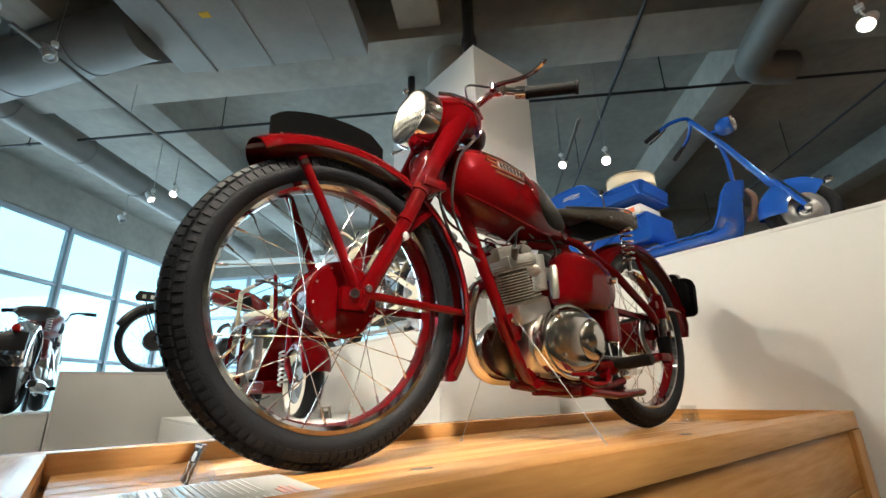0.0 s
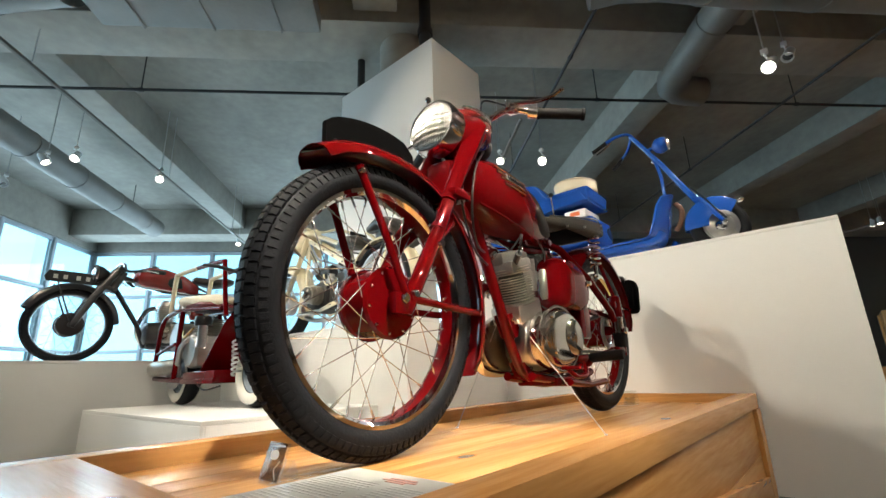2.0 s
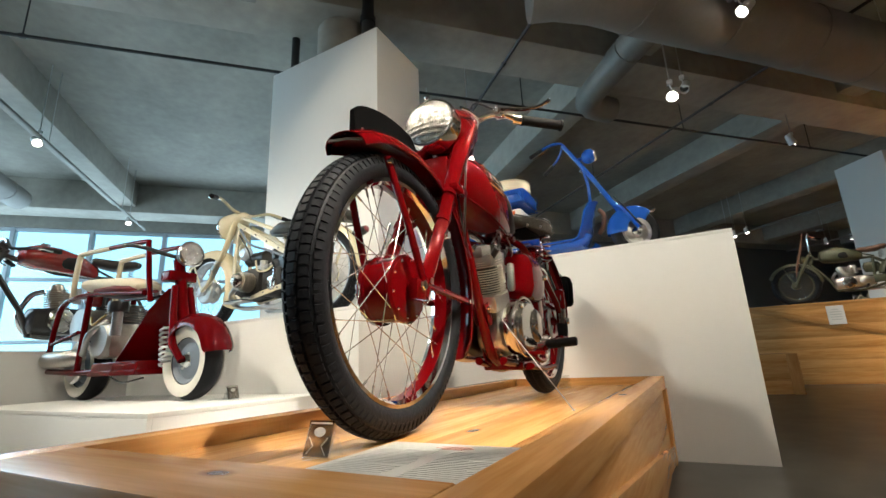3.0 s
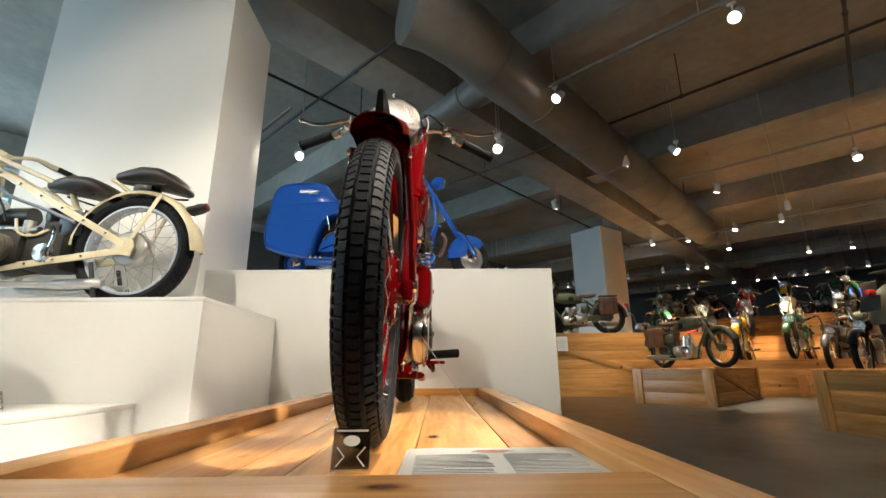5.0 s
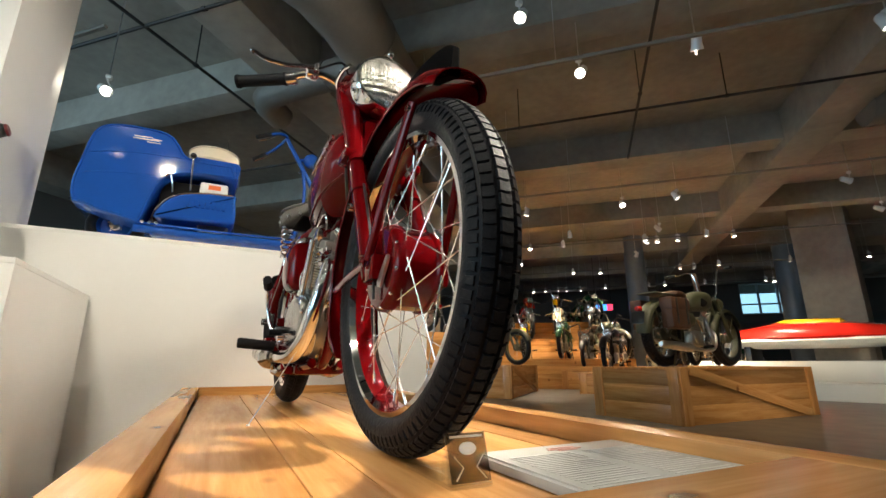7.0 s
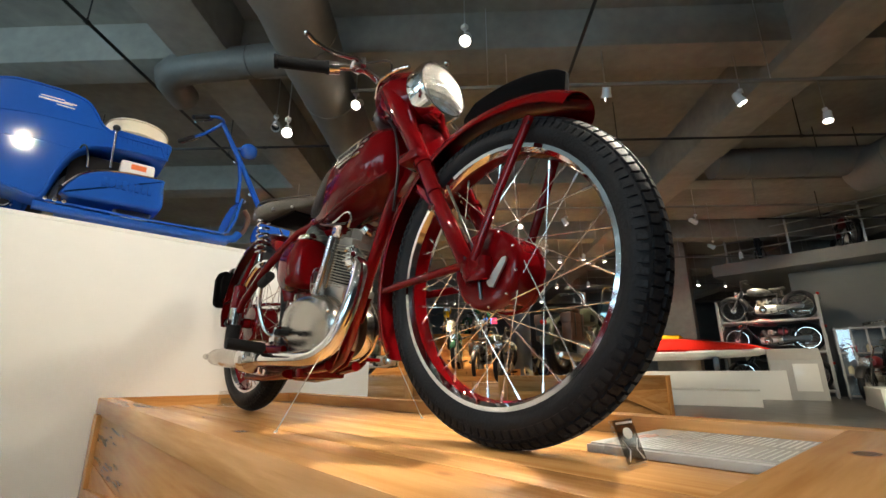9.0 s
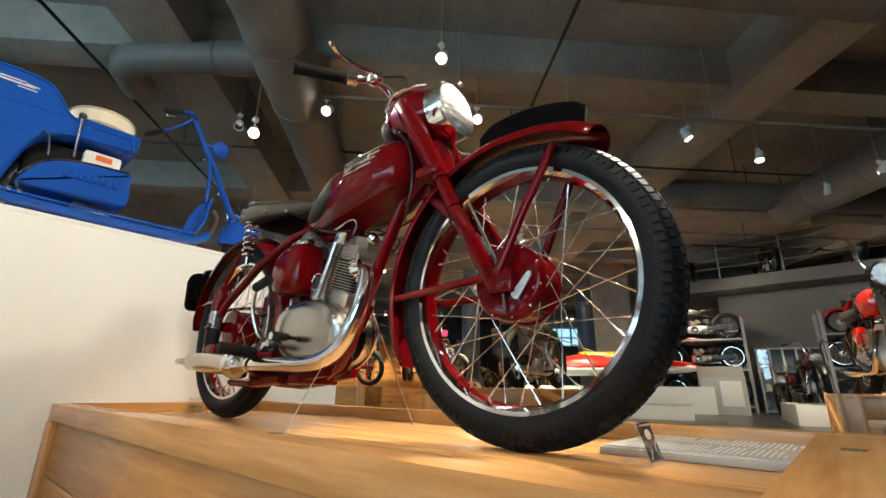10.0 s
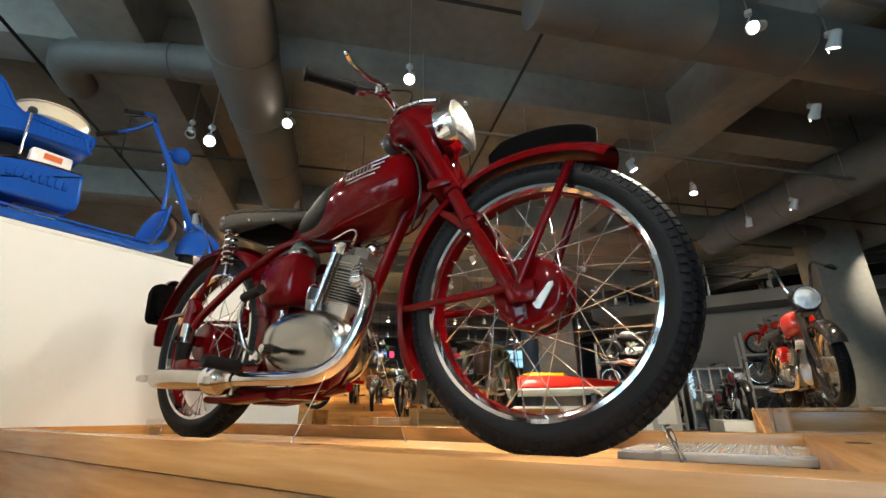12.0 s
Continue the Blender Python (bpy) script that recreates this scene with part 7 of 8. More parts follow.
    part("handlebar", Geo().tube(smooth([q(-1.84, 0.86, -0.27), q(-1.74, 0.84, -0.22), q(-1.66, 0.8, -0.06), q(-1.66, 0.8, 0.06), q(-1.74, 0.84, 0.22), q(-1.84, 0.86, 0.27)], 5), 0.012, 10), BLACK, t)
    hl = part("headlamp", Geo().lathe([(0.0001, -0.11), (0.045, -0.1), (0.08, -0.05), (0.09, 0.0), (0.088, 0.012)], Matrix.Translation(q(-1.55, 0.80)) @ Matrix.Diagonal((0.78, 0.78, 0.78, 1)) @ pose(0, 0, 0, 0, 90, 0), 28), BLACK, t)
    part("lamp_rim", Geo().lathe([(0.08, 0.008), (0.094, 0.0), (0.095, 0.012), (0.084, 0.02)], Matrix.Translation(q(-1.55, 0.80)) @ Matrix.Diagonal((0.78, 0.78, 0.78, 1)) @ pose(0, 0, 0, 0, 90, 0), 28, True), CHROME, hl)
    part("lamp_glass", Geo().lathe([(0.0001, 0.034), (0.045, 0.028), (0.083, 0.012)], Matrix.Translation(q(-1.55, 0.80)) @ Matrix.Diagonal((0.78, 0.78, 0.78, 1)) @ pose(0, 0, 0, 0, 90, 0), 28), mat_lens(), hl)
    seat = part("seat", Geo().loft([[q(x, z + h * math.sin(a), w * math.cos(a)) for a in [2 * math.pi * k / 20 for k in range(20)]] for x, z, w, h in ((-2.58, 0.73, 0.05, 0.02), (-2.55, 0.735, 0.12, 0.045), (-2.4, 0.715, 0.155, 0.05), (-2.2, 0.69, 0.16, 0.055), (-2.05, 0.675, 0.14, 0.055), (-1.93, 0.66, 0.1, 0.04), (-1.9, 0.655, 0.04, 0.015))]), CREAM, t, "cream vinyl seat with maroon sides")
    part("seat_side", Geo().loft([[q(x, z + h * math.sin(a), w * math.cos(a)) for a in [2 * math.pi * k / 20 for k in range(20)]] for x, z, w, h in ((-2.36, 0.665, 0.06, 0.02), (-2.32, 0.665, 0.155, 0.035), (-2.1, 0.655, 0.168, 0.045), (-1.98, 0.645, 0.13, 0.04), (-1.9, 0.635, 0.05, 0.015))]), MAROON, seat)
    eng = part("engine", Geo().box((0.2, 0.18, 0.2), q(-2.2, 0.36), bevel=0.03).lathe([(0.0001, 0.03), (0.09, 0.028), (0.105, 0.01), (0.105, -0.03)], Matrix.Translation(q(-2.2, 0.36, -0.1)) @ pose(0, 0, 0, 90, 0, 0), 28), ALLOY, t, "exposed grimy alloy engine")
    for k in range(8):
        part("fin", Geo().box((0.14, 0.16, 0.005), q(-2.17, 0.47 + 0.014 * k), bevel=0.002), FIN, eng)
    part("carburettor", Geo().tube([q(-2.05, 0.38, -0.12), q(-2.05, 0.52, -0.12)], 0.028, 14), STEEL, eng)
    part("air_filter", Geo().lathe([(0.0001, 0.03), (0.05, 0.028), (0.055, 0.0), (0.05, -0.03), (0.0001, -0.03)], Matrix.Translation(q(-2.05, 0.545, -0.12)), 20), BLACK, eng)
    part("fuel_pipe", Geo().tube(smooth([q(-2.28, 0.5, -0.16), q(-2.2, 0.45, -0.19), q(-2.1, 0.5, -0.17)], 5), 0.007, 8), mat("brass", (0.6, 0.4, 0.15), 0.3, 1.0), eng)
    tank = part("fuel_tank", Geo().loft([[q(-2.46 + w * math.cos(a) * 1.1, 0.47 + w * math.sin(a), y) for a in [2 * math.pi * k / 24 for k in range(24)]] for y, w in ((-0.15, 0.07), (-0.14, 0.1), (0.14, 0.1), (0.15, 0.07))]), ALLOY, t, "dull silver fuel tank")
    part("filler_cap", Geo().lathe([(0.0001, 0.02), (0.026, 0.018), (0.028, 0.0)], Matrix.Translation(q(-2.46, 0.57)), 16), BLACK, tank)
    mu = part("silencer", Geo().tube([q(-2.36, 0.27, -0.14), q(-2.4, 0.27, -0.16), q(-2.7, 0.265, -0.18), q(-2.73, 0.265, -0.18)], [0.03, 0.052, 0.052, 0.03], 18), ALLOY, t)
    part("exhaust_pipe", Geo().tube(smooth([q(-2.2, 0.48, -0.08), q(-2.26, 0.4, -0.17), q(-2.32, 0.3, -0.16), q(-2.38, 0.27, -0.15)], 5), 0.016, 10), STEEL, mu)
    part("drive_pulley", Geo().lathe([(0.0001, 0.02), (0.085, 0.016), (0.095, 0.0), (0.085, -0.016), (0.0001, -0.02)], Matrix.Translation(q(-2.5, 0.215, -0.1)) @ pose(0, 0, 0, 90, 0, 0), 28), STEEL, t)
    part("wiring", Geo().tube(smooth([q(-2.0, 0.15, -0.14), q(-1.85, 0.12, -0.16), q(-1.7, 0.14, -0.13)], 5), 0.005, 6), BLACK, t)
    return t


blue_scooter()
red_scooter()


# ---- the hall's other things ----
def crate(x, y, top, long, wide, turn, label="varnished pine crate used as a display plinth", cards=0, brace=True):
    """A pine crate: inner body, boards on every face, corner posts, diagonal braces, top boards."""
    h = top - FLOOR
    t = thing("wooden_crate", pose(x, y, FLOOR, 0, 0, turn), label, "crate", "pine display crates")
    part("body", Geo().box((long - 0.06, wide - 0.06, h - 0.03), (0, 0, (h - 0.03) / 2)), PINE_X, t)
    rows = max(2, round(h / 0.16))
    bh = h / rows
    for axis, ln, off in (("x", long, wide / 2), ("y", wide, long / 2)):
        me = Geo().box((ln - 0.05, 0.022, bh - 0.002) if axis == "x" else (0.022, ln - 0.05, bh - 0.002), bevel=0.0012).mesh("board", PINE_X if axis == "x" else PINE)
        for s in (1, -1):
            for k in range(rows):
                part("board", me, None, t, at=pose(0, s * (off - 0.026), (k + 0.5) * bh) if axis == "x" else pose(s * (off - 0.026), 0, (k + 0.5) * bh))
    po = Geo().box((0.11, 0.022, h), (0, 0, h / 2), bevel=0.003).mesh("post", PINE_Z)
    po2 = Geo().box((0.022, 0.11, h), (0, 0, h / 2), bevel=0.003).mesh("post", PINE_Z)
    for sx in (1, -1):
        for sy in (1, -1):
            part("post", po, None, t, at=pose(sx * (long / 2 - 0.055), sy * (wide / 2 - 0.003), 0))
            part("post", po2, None, t, at=pose(sx * (long / 2 - 0.003), sy * (wide / 2 - 0.07), 0))
    if brace:
        run = math.hypot(long - 0.24, h - 0.04)
        ang = math.degrees(math.atan2(h - 0.04, long - 0.24))
        me = Geo().box((run - 0.06, 0.02, 0.085), bevel=0.003).mesh("brace", PINE_X)
        for s in (1, -1):
            part("brace", me, None, t, at=pose(0, s * (wide / 2 - 0.005), h / 2, 0, -ang * s, 0))
    n = max(4, round(wide / 0.2))
    me = Geo().box((long, wide / n - 0.003, 0.028), bevel=0.003).mesh("top_board", PINE_X)
    for k in range(n):
        part("top_board", me, None, t, at=pose(0, -wide / 2 + (k + 0.5) * wide / n, h - 0.014))
    for k in range(cards):
        c = tagged(part("info_card", Geo().box((0.2, 0.004, 0.27), (0, 0, 0)), CARD, None, at=t.matrix_basis @ pose(long * (-0.22 + 0.45 * k), -wide / 2 - 0.0165, h - 0.2)), "white information card on a pine crate", "card", "information cards")
        for j in range(5):
            part("text_line", Geo().box((0.13 if j else 0.08, 0.001, 0.012), (0, -0.0026, 0.08 - 0.036 * j)), INK, c)
    return t


def plain_box(x, y, turn, long, wide, top, label):
    t = thing("white_plinth", pose(x, y, FLOOR, 0, 0, turn), label, "plinth", "white display plinths")
    return plinth_parts(t, long, wide, top - FLOOR)


crate(4.54, 2.5, 0.115, 2.2, 1.06, 0, "pine crate under an olive military motorcycle")
mil = show_bike(heading(4.58, 2.55, 0.116, 7), "olive military motorcycle with leather saddlebags on a pine crate", base=1.36, r=0.33, rim=0.235, half=0.055, paint=OLIVE, spokes=32, cylinders=2, bags=TAN, bar_h=1.12, bar_w=0.38, lamp=OLIVE, rims=OLIVE, hub=OLIVE, pipe=STEEL, saddle_mat=TAN, screen=True, tank_deep=0.13, near=True)
crate(1.3, 6.25, 0.08, 0.75, 0.7, 0, "small low pine crate", brace=False)
crate(4.35, 6.4, 0.12, 2.3, 1.1, 42, "pine crate under a small olive motorcycle")
mil2 = show_bike(heading(4.3, 6.45, 0.121, -76), "small olive military motorcycle with tan pannier bags on a pine crate", base=1.25, r=0.3, rim=0.235, half=0.04, paint=OLIVE, spokes=28, bags=TAN, bar_h=0.98, lamp=OLIVE, rims=OLIVE, hub=OLIVE, pipe=STEEL, saddle_mat=TAN)
crate(3.45, 8.1, 0.78, 4.3, 1.0, 0, "long tall pine crate with white information cards", cards=2)
copy_thing(mil, heading(2.9, 8.05, 0.781, 172))["label"] = "olive military motorcycle on a tall pine crate"
structure("column_2", Geo().box((0.85, 0.85, 3.35 - FLOOR), (0, 0, (3.35 - FLOOR) / 2), bevel=0.004), WHITE, "square white boxed-in column", pose(4.05, 9.45, FLOOR, 0, 0, 35))
crate(4.6, -0.86, 0.1, 2.1, 1.0, 4, "pine crate under a red and chrome motorcycle")
show_bike(heading(4.45, -0.79, 0.101, 190), "bright red and chrome motorcycle on a pine crate", base=1.36, r=0.32, rim=0.25, half=0.045, paint=BLACK, tank=BRIGHT_RED, guard=CHROME, lamp=CHROME, spokes=32, bench=True, fork_r=0.027, lamp_r=0.1, head=0.62, bar_h=1.22, bar_w=0.36, cylinders=3, near=True)
plain_box(9.35, -0.05, 12, 1.9, 0.9, -0.08, "low white painted plinth under a dark motorcycle")
dark_bike = show_bike(heading(9.3, -0.05, -0.079, 192), "dark chrome-laden motorcycle on a low white plinth", base=1.4, r=0.32, rim=0.24, half=0.05, paint=BLACK, tank=MAROON, spokes=28, bench=True, cylinders=2, bar_h=0.98)
plain_box(8.45, 2.45, -75, 1.5, 0.9, -0.14, "low empty white painted plinth")
cab = thing("display_cabinet", pose(11.6, 1.75, FLOOR, 0, 0, -75), "grey and white display cabinet with a sloping top", "cabinet")
part("body", Geo().loft([[Vector((-0.45, y, z)), Vector((0.45, y, z)), Vector((0.45, y2, z)), Vector((-0.45, y2, z))] for z, y, y2 in ((0, -0.35, 0.35), (0.8, -0.35, 0.35), (1.05, -0.1, 0.35))]), GREY_PLASTIC, cab)
part("white_panel", Geo().box((0.42, 0.01, 0.55), (0.15, -0.357, 0.45), bevel=0.003), CARD, cab)
# low racing hull
hull = thing("racing_hull", pose(11.3, 4.4, 0.2, 0, 0, 105) @ Matrix.Diagonal((1.2, 1.0, 1.05, 1)), "low red and white racing hull with a yellow cockpit", "vehicle")
part("lower_body", Geo().loft([[Vector((x, w * math.cos(a), z + h * math.sin(a))) for a in [2 * math.pi * k / 20 for k in range(20)]] for x, z, w, h in ((-1.9, 0.42, 0.05, 0.03), (-1.7, 0.42, 0.4, 0.1), (-0.6, 0.4, 0.6, 0.15), (0.8, 0.4, 0.6, 0.15), (1.7, 0.42, 0.4, 0.1), (1.9, 0.42, 0.1, 0.03))]), WHITE, hull)
part("upper_body", Geo().loft([[Vector((x, w * math.cos(a), z + h * max(-0.2, math.sin(a)))) for a in [2 * math.pi * k / 20 for k in range(20)]] for x, z, w, h in ((-1.9, 0.46, 0.05, 0.02), (-1.6, 0.47, 0.42, 0.12), (-0.5, 0.47, 0.6, 0.3), (0.5, 0.47, 0.6, 0.34), (1.6, 0.47, 0.42, 0.16), (1.9, 0.46, 0.08, 0.02))]), BRIGHT_RED, hull)
part("cockpit", Geo().loft([[Vector((x, w * math.cos(a), 0.72 + h * max(-0.3, math.sin(a)))) for a in [2 * math.pi * k / 16 for k in range(16)]] for x, w, h in ((-0.5, 0.05, 0.02), (-0.4, 0.25, 0.13), (0.4, 0.25, 0.15), (0.8, 0.05, 0.02))]), YELLOW, hull)
for x in (-1.0, 1.0):
    part("stand_leg", Geo().box((0.1, 0.9, 0.3), (x, 0, 0.15), bevel=0.01), BLACK, hull)
plain_box(11.3, 4.4, 105, 4.9, 1.8, 0.2, "large white plinth under a racing hull")

# columns, mezzanine and racks at the far side
structure("column_3", Geo().box((1.1, 1.1, SLAB - FLOOR), (0, 0, (SLAB - FLOOR) / 2), bevel=0.01), CONCRETE, "square grey concrete column", pose(13.4, 4.75, FLOOR, 0, 0, 15))
for k, (x, y) in enumerate(((11.2, 8.8), (6.2, 14.5), (14.5, 6.2))):
    structure("column_%d" % (k + 4), Geo().lathe([(0.3, 0), (0.3, SLAB - FLOOR)], None, 28), GREY_BLUE, "round grey-blue column", pose(x, y, FLOOR))
structure("mezzanine", Geo().box((5.0, 12.0, 0.32), (0, 0, 0), bevel=0.01), WALL, "grey mezzanine floor at the far side", pose(15.4, -2.6, 2.86))
structure("wall_far", Geo().box((0.2, 7.4, 3.08), (0, 0, 0), bevel=0.01), WALL, "grey wall under the mezzanine", pose(13.9, -1.8, 1.15))
structure("column_7", Geo().box((0.8, 0.8, SLAB - FLOOR), (0, 0, (SLAB - FLOOR) / 2), bevel=0.01), CONCRETE, "square grey concrete column", pose(10.6, -2.1, FLOOR, 0, 0, 15))


RACK_GREY = mat("grey_painted_steel", (0.3, 0.31, 0.32), 0.45, vary=0.06, scale=5)


def rack(x, y, turn):
    t = thing("shelf_rack", pose(x, y, FLOOR, 0, 0, turn), "grey painted steel shelf rack with small motorcycles on it", "rack", "steel shelf racks")
    for sx in (-1.0, 1.0):
        for sy in (-0.35, 0.35):
            part("post", Geo().box((0.06, 0.06, 2.3), (sx, sy, 1.15), bevel=0.004), RACK_GREY, t)
    for z in (0.15, 1.0, 1.75):
        part("shelf", Geo().box((1.94, 0.76, 0.05), (0, 0, z), bevel=0.004), RACK_GREY, t)
    return t


rack1 = rack(12.7, 2.3, -80)
copy_thing(rack1, pose(13.0, -1.2, FLOOR, 0, 0, -80))
vitrine = thing("glass_cabinet", pose(12.6, 0.45, FLOOR, 0, 0, -80), "tall grey glazed cabinet with small objects on its shelves", "cabinet")
part("back", Geo().box((1.3, 0.03, 1.5), (0, 0.2, 0.75), bevel=0.004), GREY_BLUE, vitrine)
for z in (0.06, 0.5, 0.95, 1.47):
    part("shelf", Geo().box((1.3, 0.37, 0.03), (0, 0, z), bevel=0.003), RACK_GREY, vitrine)
for k in range(6):
    part("post", Geo().box((0.035, 0.035, 1.5), (-0.633 + 0.2532 * k, -0.185, 0.75), bevel=0.004), RACK_GREY, vitrine)
for k in range(5):
    part("pane", Geo().box((0.212, 0.006, 1.36), (-0.506 + 0.2532 * k, -0.185, 0.77)), ACRYLIC, vitrine)
for k in range(9):
    tin = tagged(part("tin", Geo().lathe([(0.0001, 0.0), (0.045, 0.0), (0.05, 0.006), (0.05, 0.13), (0.044, 0.15), (0.02, 0.155), (0.02, 0.175), (0.0001, 0.178)], None, 16), (IVORY, BRIGHT_RED, GREEN)[k % 3], None, at=vitrine.matrix_basis @ pose(-0.5 + 0.125 * k, 0.02, (0.516, 0.966)[k % 2])), "small old oil tin in a glazed cabinet", "tin", "oil tins in the cabinet")
rail = thing("mezzanine_rail", pose(12.95, -2.6, 3.02), "grey steel railing along the mezzanine", "railing")
for k in range(9):
    part("post", Geo().box((0.04, 0.04, 1.0), (0, -5.6 + 1.4 * k, 0.5)), STEEL, rail)
for z in (0.3, 0.55, 0.8, 1.0):
    part("bar", Geo().tube([(0, -5.9, z), (0, 5.9, z)], 0.014, 8), STEEL, rail)
sign = thing("illuminated_sign", pose(11.4, 10.3, 2.0, 0, 0, -45), "small illuminated blue and red sign hung from the ceiling", "sign")
part("blue_panel", Geo().box((0.42, 0.06, 0.2), (-0.2, 0, 0), bevel=0.01), glow("blue_sign_light", (0.05, 0.3, 1.0), 2.5), sign)
part("red_panel", Geo().box((0.18, 0.06, 0.2), (0.105, 0, 0), bevel=0.01), glow("red_sign_light", (1.0, 0.05, 0.12), 2.0), sign)
for x in (-0.35, 0.15):
    part("hanger", Geo().tube([(x, 0, 0.09), (x, 0, SLAB - 2.0)], 0.008, 6), CONDUIT, sign)

# many more motorcycles on crates in the depth of the hall
PROTO = [mil2, dark_bike]
PROTO.append(show_bike(heading(13.0, -1.2, FLOOR + 1.776, 100), "small red motorcycle on a steel rack", base=1.2, r=0.28, rim=0.22, paint=BRIGHT_RED, spokes=20, bench=True, bar_h=0.9))
PROTO.append(show_bike(heading(7.6, 7.3, 0.0, 215), "black and chrome motorcycle on a pine crate", base=1.38, paint=BLACK, tank=BLACK, spokes=24, cylinders=2))
PROTO.append(show_bike(heading(9.2, 8.6, 0.05, 230), "yellow motorcycle on a pine crate", base=1.38, paint=BLACK, tank=YELLOW, guard=YELLOW, spokes=24, bench=True))
PROTO.append(show_bike(heading(9.9, 10.4, 0.9, 240), "green motorcycle on a tall pine crate", base=1.36, paint=BLACK, tank=GREEN, guard=GREEN, spokes=24))
PROTO.append(show_bike(heading(11.3, 9.0, FLOOR + 0.001, 240), "pale motorcycle standing in the hall", base=1.36, paint=IVORY, tank=IVORY, spokes=24, cylinders=2))
STYLE = {0: "olive", 1: "dark chrome-laden", 2: "small red", 3: "black and chrome", 4: "yellow", 5: "green", 6: "pale"}
for x, y, top, turn in ((7.6, 7.3, -0.005, 35), (9.2, 8.6, 0.045, 50), (9.9, 10.4, 0.895, 60)):
    crate(x, y, top, 2.1, 0.9, turn, "pine crate under a motorcycle in the depth of the hall", brace=False)
deep = crate(6.9, 5.9, -0.02, 2.1, 0.9, 30, "low pine crate in the depth of the hall", brace=False)
copy_thing(PROTO[3], heading(6.9, 5.9, -0.019, 210))
rnd = random.Random(11)
for k, (x, y, style, h) in enumerate(((10.6, 13.0, 1, 0), (12.4, 11.2, 3, 0), (10.6, 6.9, 3, 0), (12.6, 9.6, 6, 0), (8.9, 14.4, 0, 1), (6.9, 16.0, 1, 1), (11.2, 15.0, 3, 1), (13.4, 12.8, 0, 1),
                                    (15.3, 9.8, 1, 0), (13.6, 7.2, 5, 0), (4.9, 13.8, 6, 1), (16.4, 12.6, 3, 1), (9.3, 17.6, 0, 1), (12.6, 17.4, 2, 1), (7.8, 4.6, 1, 0), (9.6, 6.2, 0, 0))):
    turn = rnd.uniform(150, 260)
    z = (0.55 + 0.5 * rnd.random()) if h else -0.1 + 0.25 * rnd.random()
    copy_thing(deep, pose(x, y, FLOOR + z + 0.02, 0, 0, turn)) if not h else crate(x, y, z, 2.1, 0.9, turn, "tall pine crate in the depth of the hall", brace=False)
    c = copy_thing(PROTO[style], heading(x, y, z + 0.001, turn + (180 if k % 3 == 0 else 0)))
    c["label"] = STYLE[style] + " motorcycle among others in the depth of the hall"
for x, y, z, style, a in ((12.7, 2.3, FLOOR + 1.776, 3, 95), (12.7, 2.3, FLOOR + 1.026, 1, 100), (12.7, 2.3, FLOOR + 0.176, 3, 95), (13.0, -1.2, FLOOR + 1.026, 3, 95), (13.0, -1.2, FLOOR + 0.176, 1, 100), (13.8, 2.4, 3.021, 3, 190), (13.8, 0.6, 3.021, 1, 200), (13.8, -1.2, 3.021, 6, 190),
                         (7.3, -2.4, FLOOR + 0.001, 1, 185), (7.5, -3.8, FLOOR + 0.001, 3, 175), (11.0, 0.4, FLOOR + 0.001, 1, 170), (10.9, -1.4, FLOOR + 0.001, 3, 185)):
    c = copy_thing(PROTO[style], heading(x, y, z, a))
    c["label"] = STYLE[style] + (" motorcycle on a steel rack" if 12 < x < 13.5 else " motorcycle on the mezzanine" if z > 2 else " motorcycle standing in the hall")

# three tiers of motorcycles, one behind the other
az = radians(38)
for row in range(3):
    D, top = 10.2 + 1.5 * row, (0.25, 0.75, 1.3)[row]
    cx, cy = D * math.sin(az), D * math.cos(az)
    crate(cx, cy, top, 4.6, 1.3, math.degrees(-az), "long pine tier for a row of motorcycles", brace=False)
    for k in range(5):
        off = -1.8 + 0.9 * k
        c = copy_thing(PROTO[(3, 1, 5, 2, 6, 0, 4)[(k * 3 + row * 2) % 7]], heading(cx + off * math.cos(az), cy - off * math.sin(az), top + 0.001, -90 - math.degrees(az) + rnd.uniform(-25, 25)))
        c["label"] = "motorcycle in a row on a pine tier"

# ---- under the ceiling ----
def duct(name, pts, r, label, seams=0.9):
    """A round sheet-metal duct with raised seams, hung from the ceiling."""
    pts = [Vector(p) for p in pts]
    t = thing(name, Matrix.Translation(pts[0]), label, "duct", "ceiling ducts")
    rel = [p - pts[0] for p in pts]
    pipe = part("pipe", Geo().tube(rel, r, 28), DUCT, t)
    for a, b in zip(rel, rel[1:]):
        d = b - a
        if d.length < 0.6:
            continue
        n = max(1, int(d.length / seams))
        for k in range(n):
            c = a + d * ((k + 0.5) / n)
            e = d.normalized() * 0.012
            part("seam", Geo().tube([c - e, c + e], r + 0.008, 28), DUCT, pipe)
    for p in (rel[0].lerp(rel[1], 0.3), rel[-1].lerp(rel[-2], 0.3)):
        part("hanger", Geo().tube([p + Vector((0, 0, r * 0.8)), Vector((p.x, p.y, SLAB - pts[0].z))], 0.008, 6), CONDUIT, t)
    return t


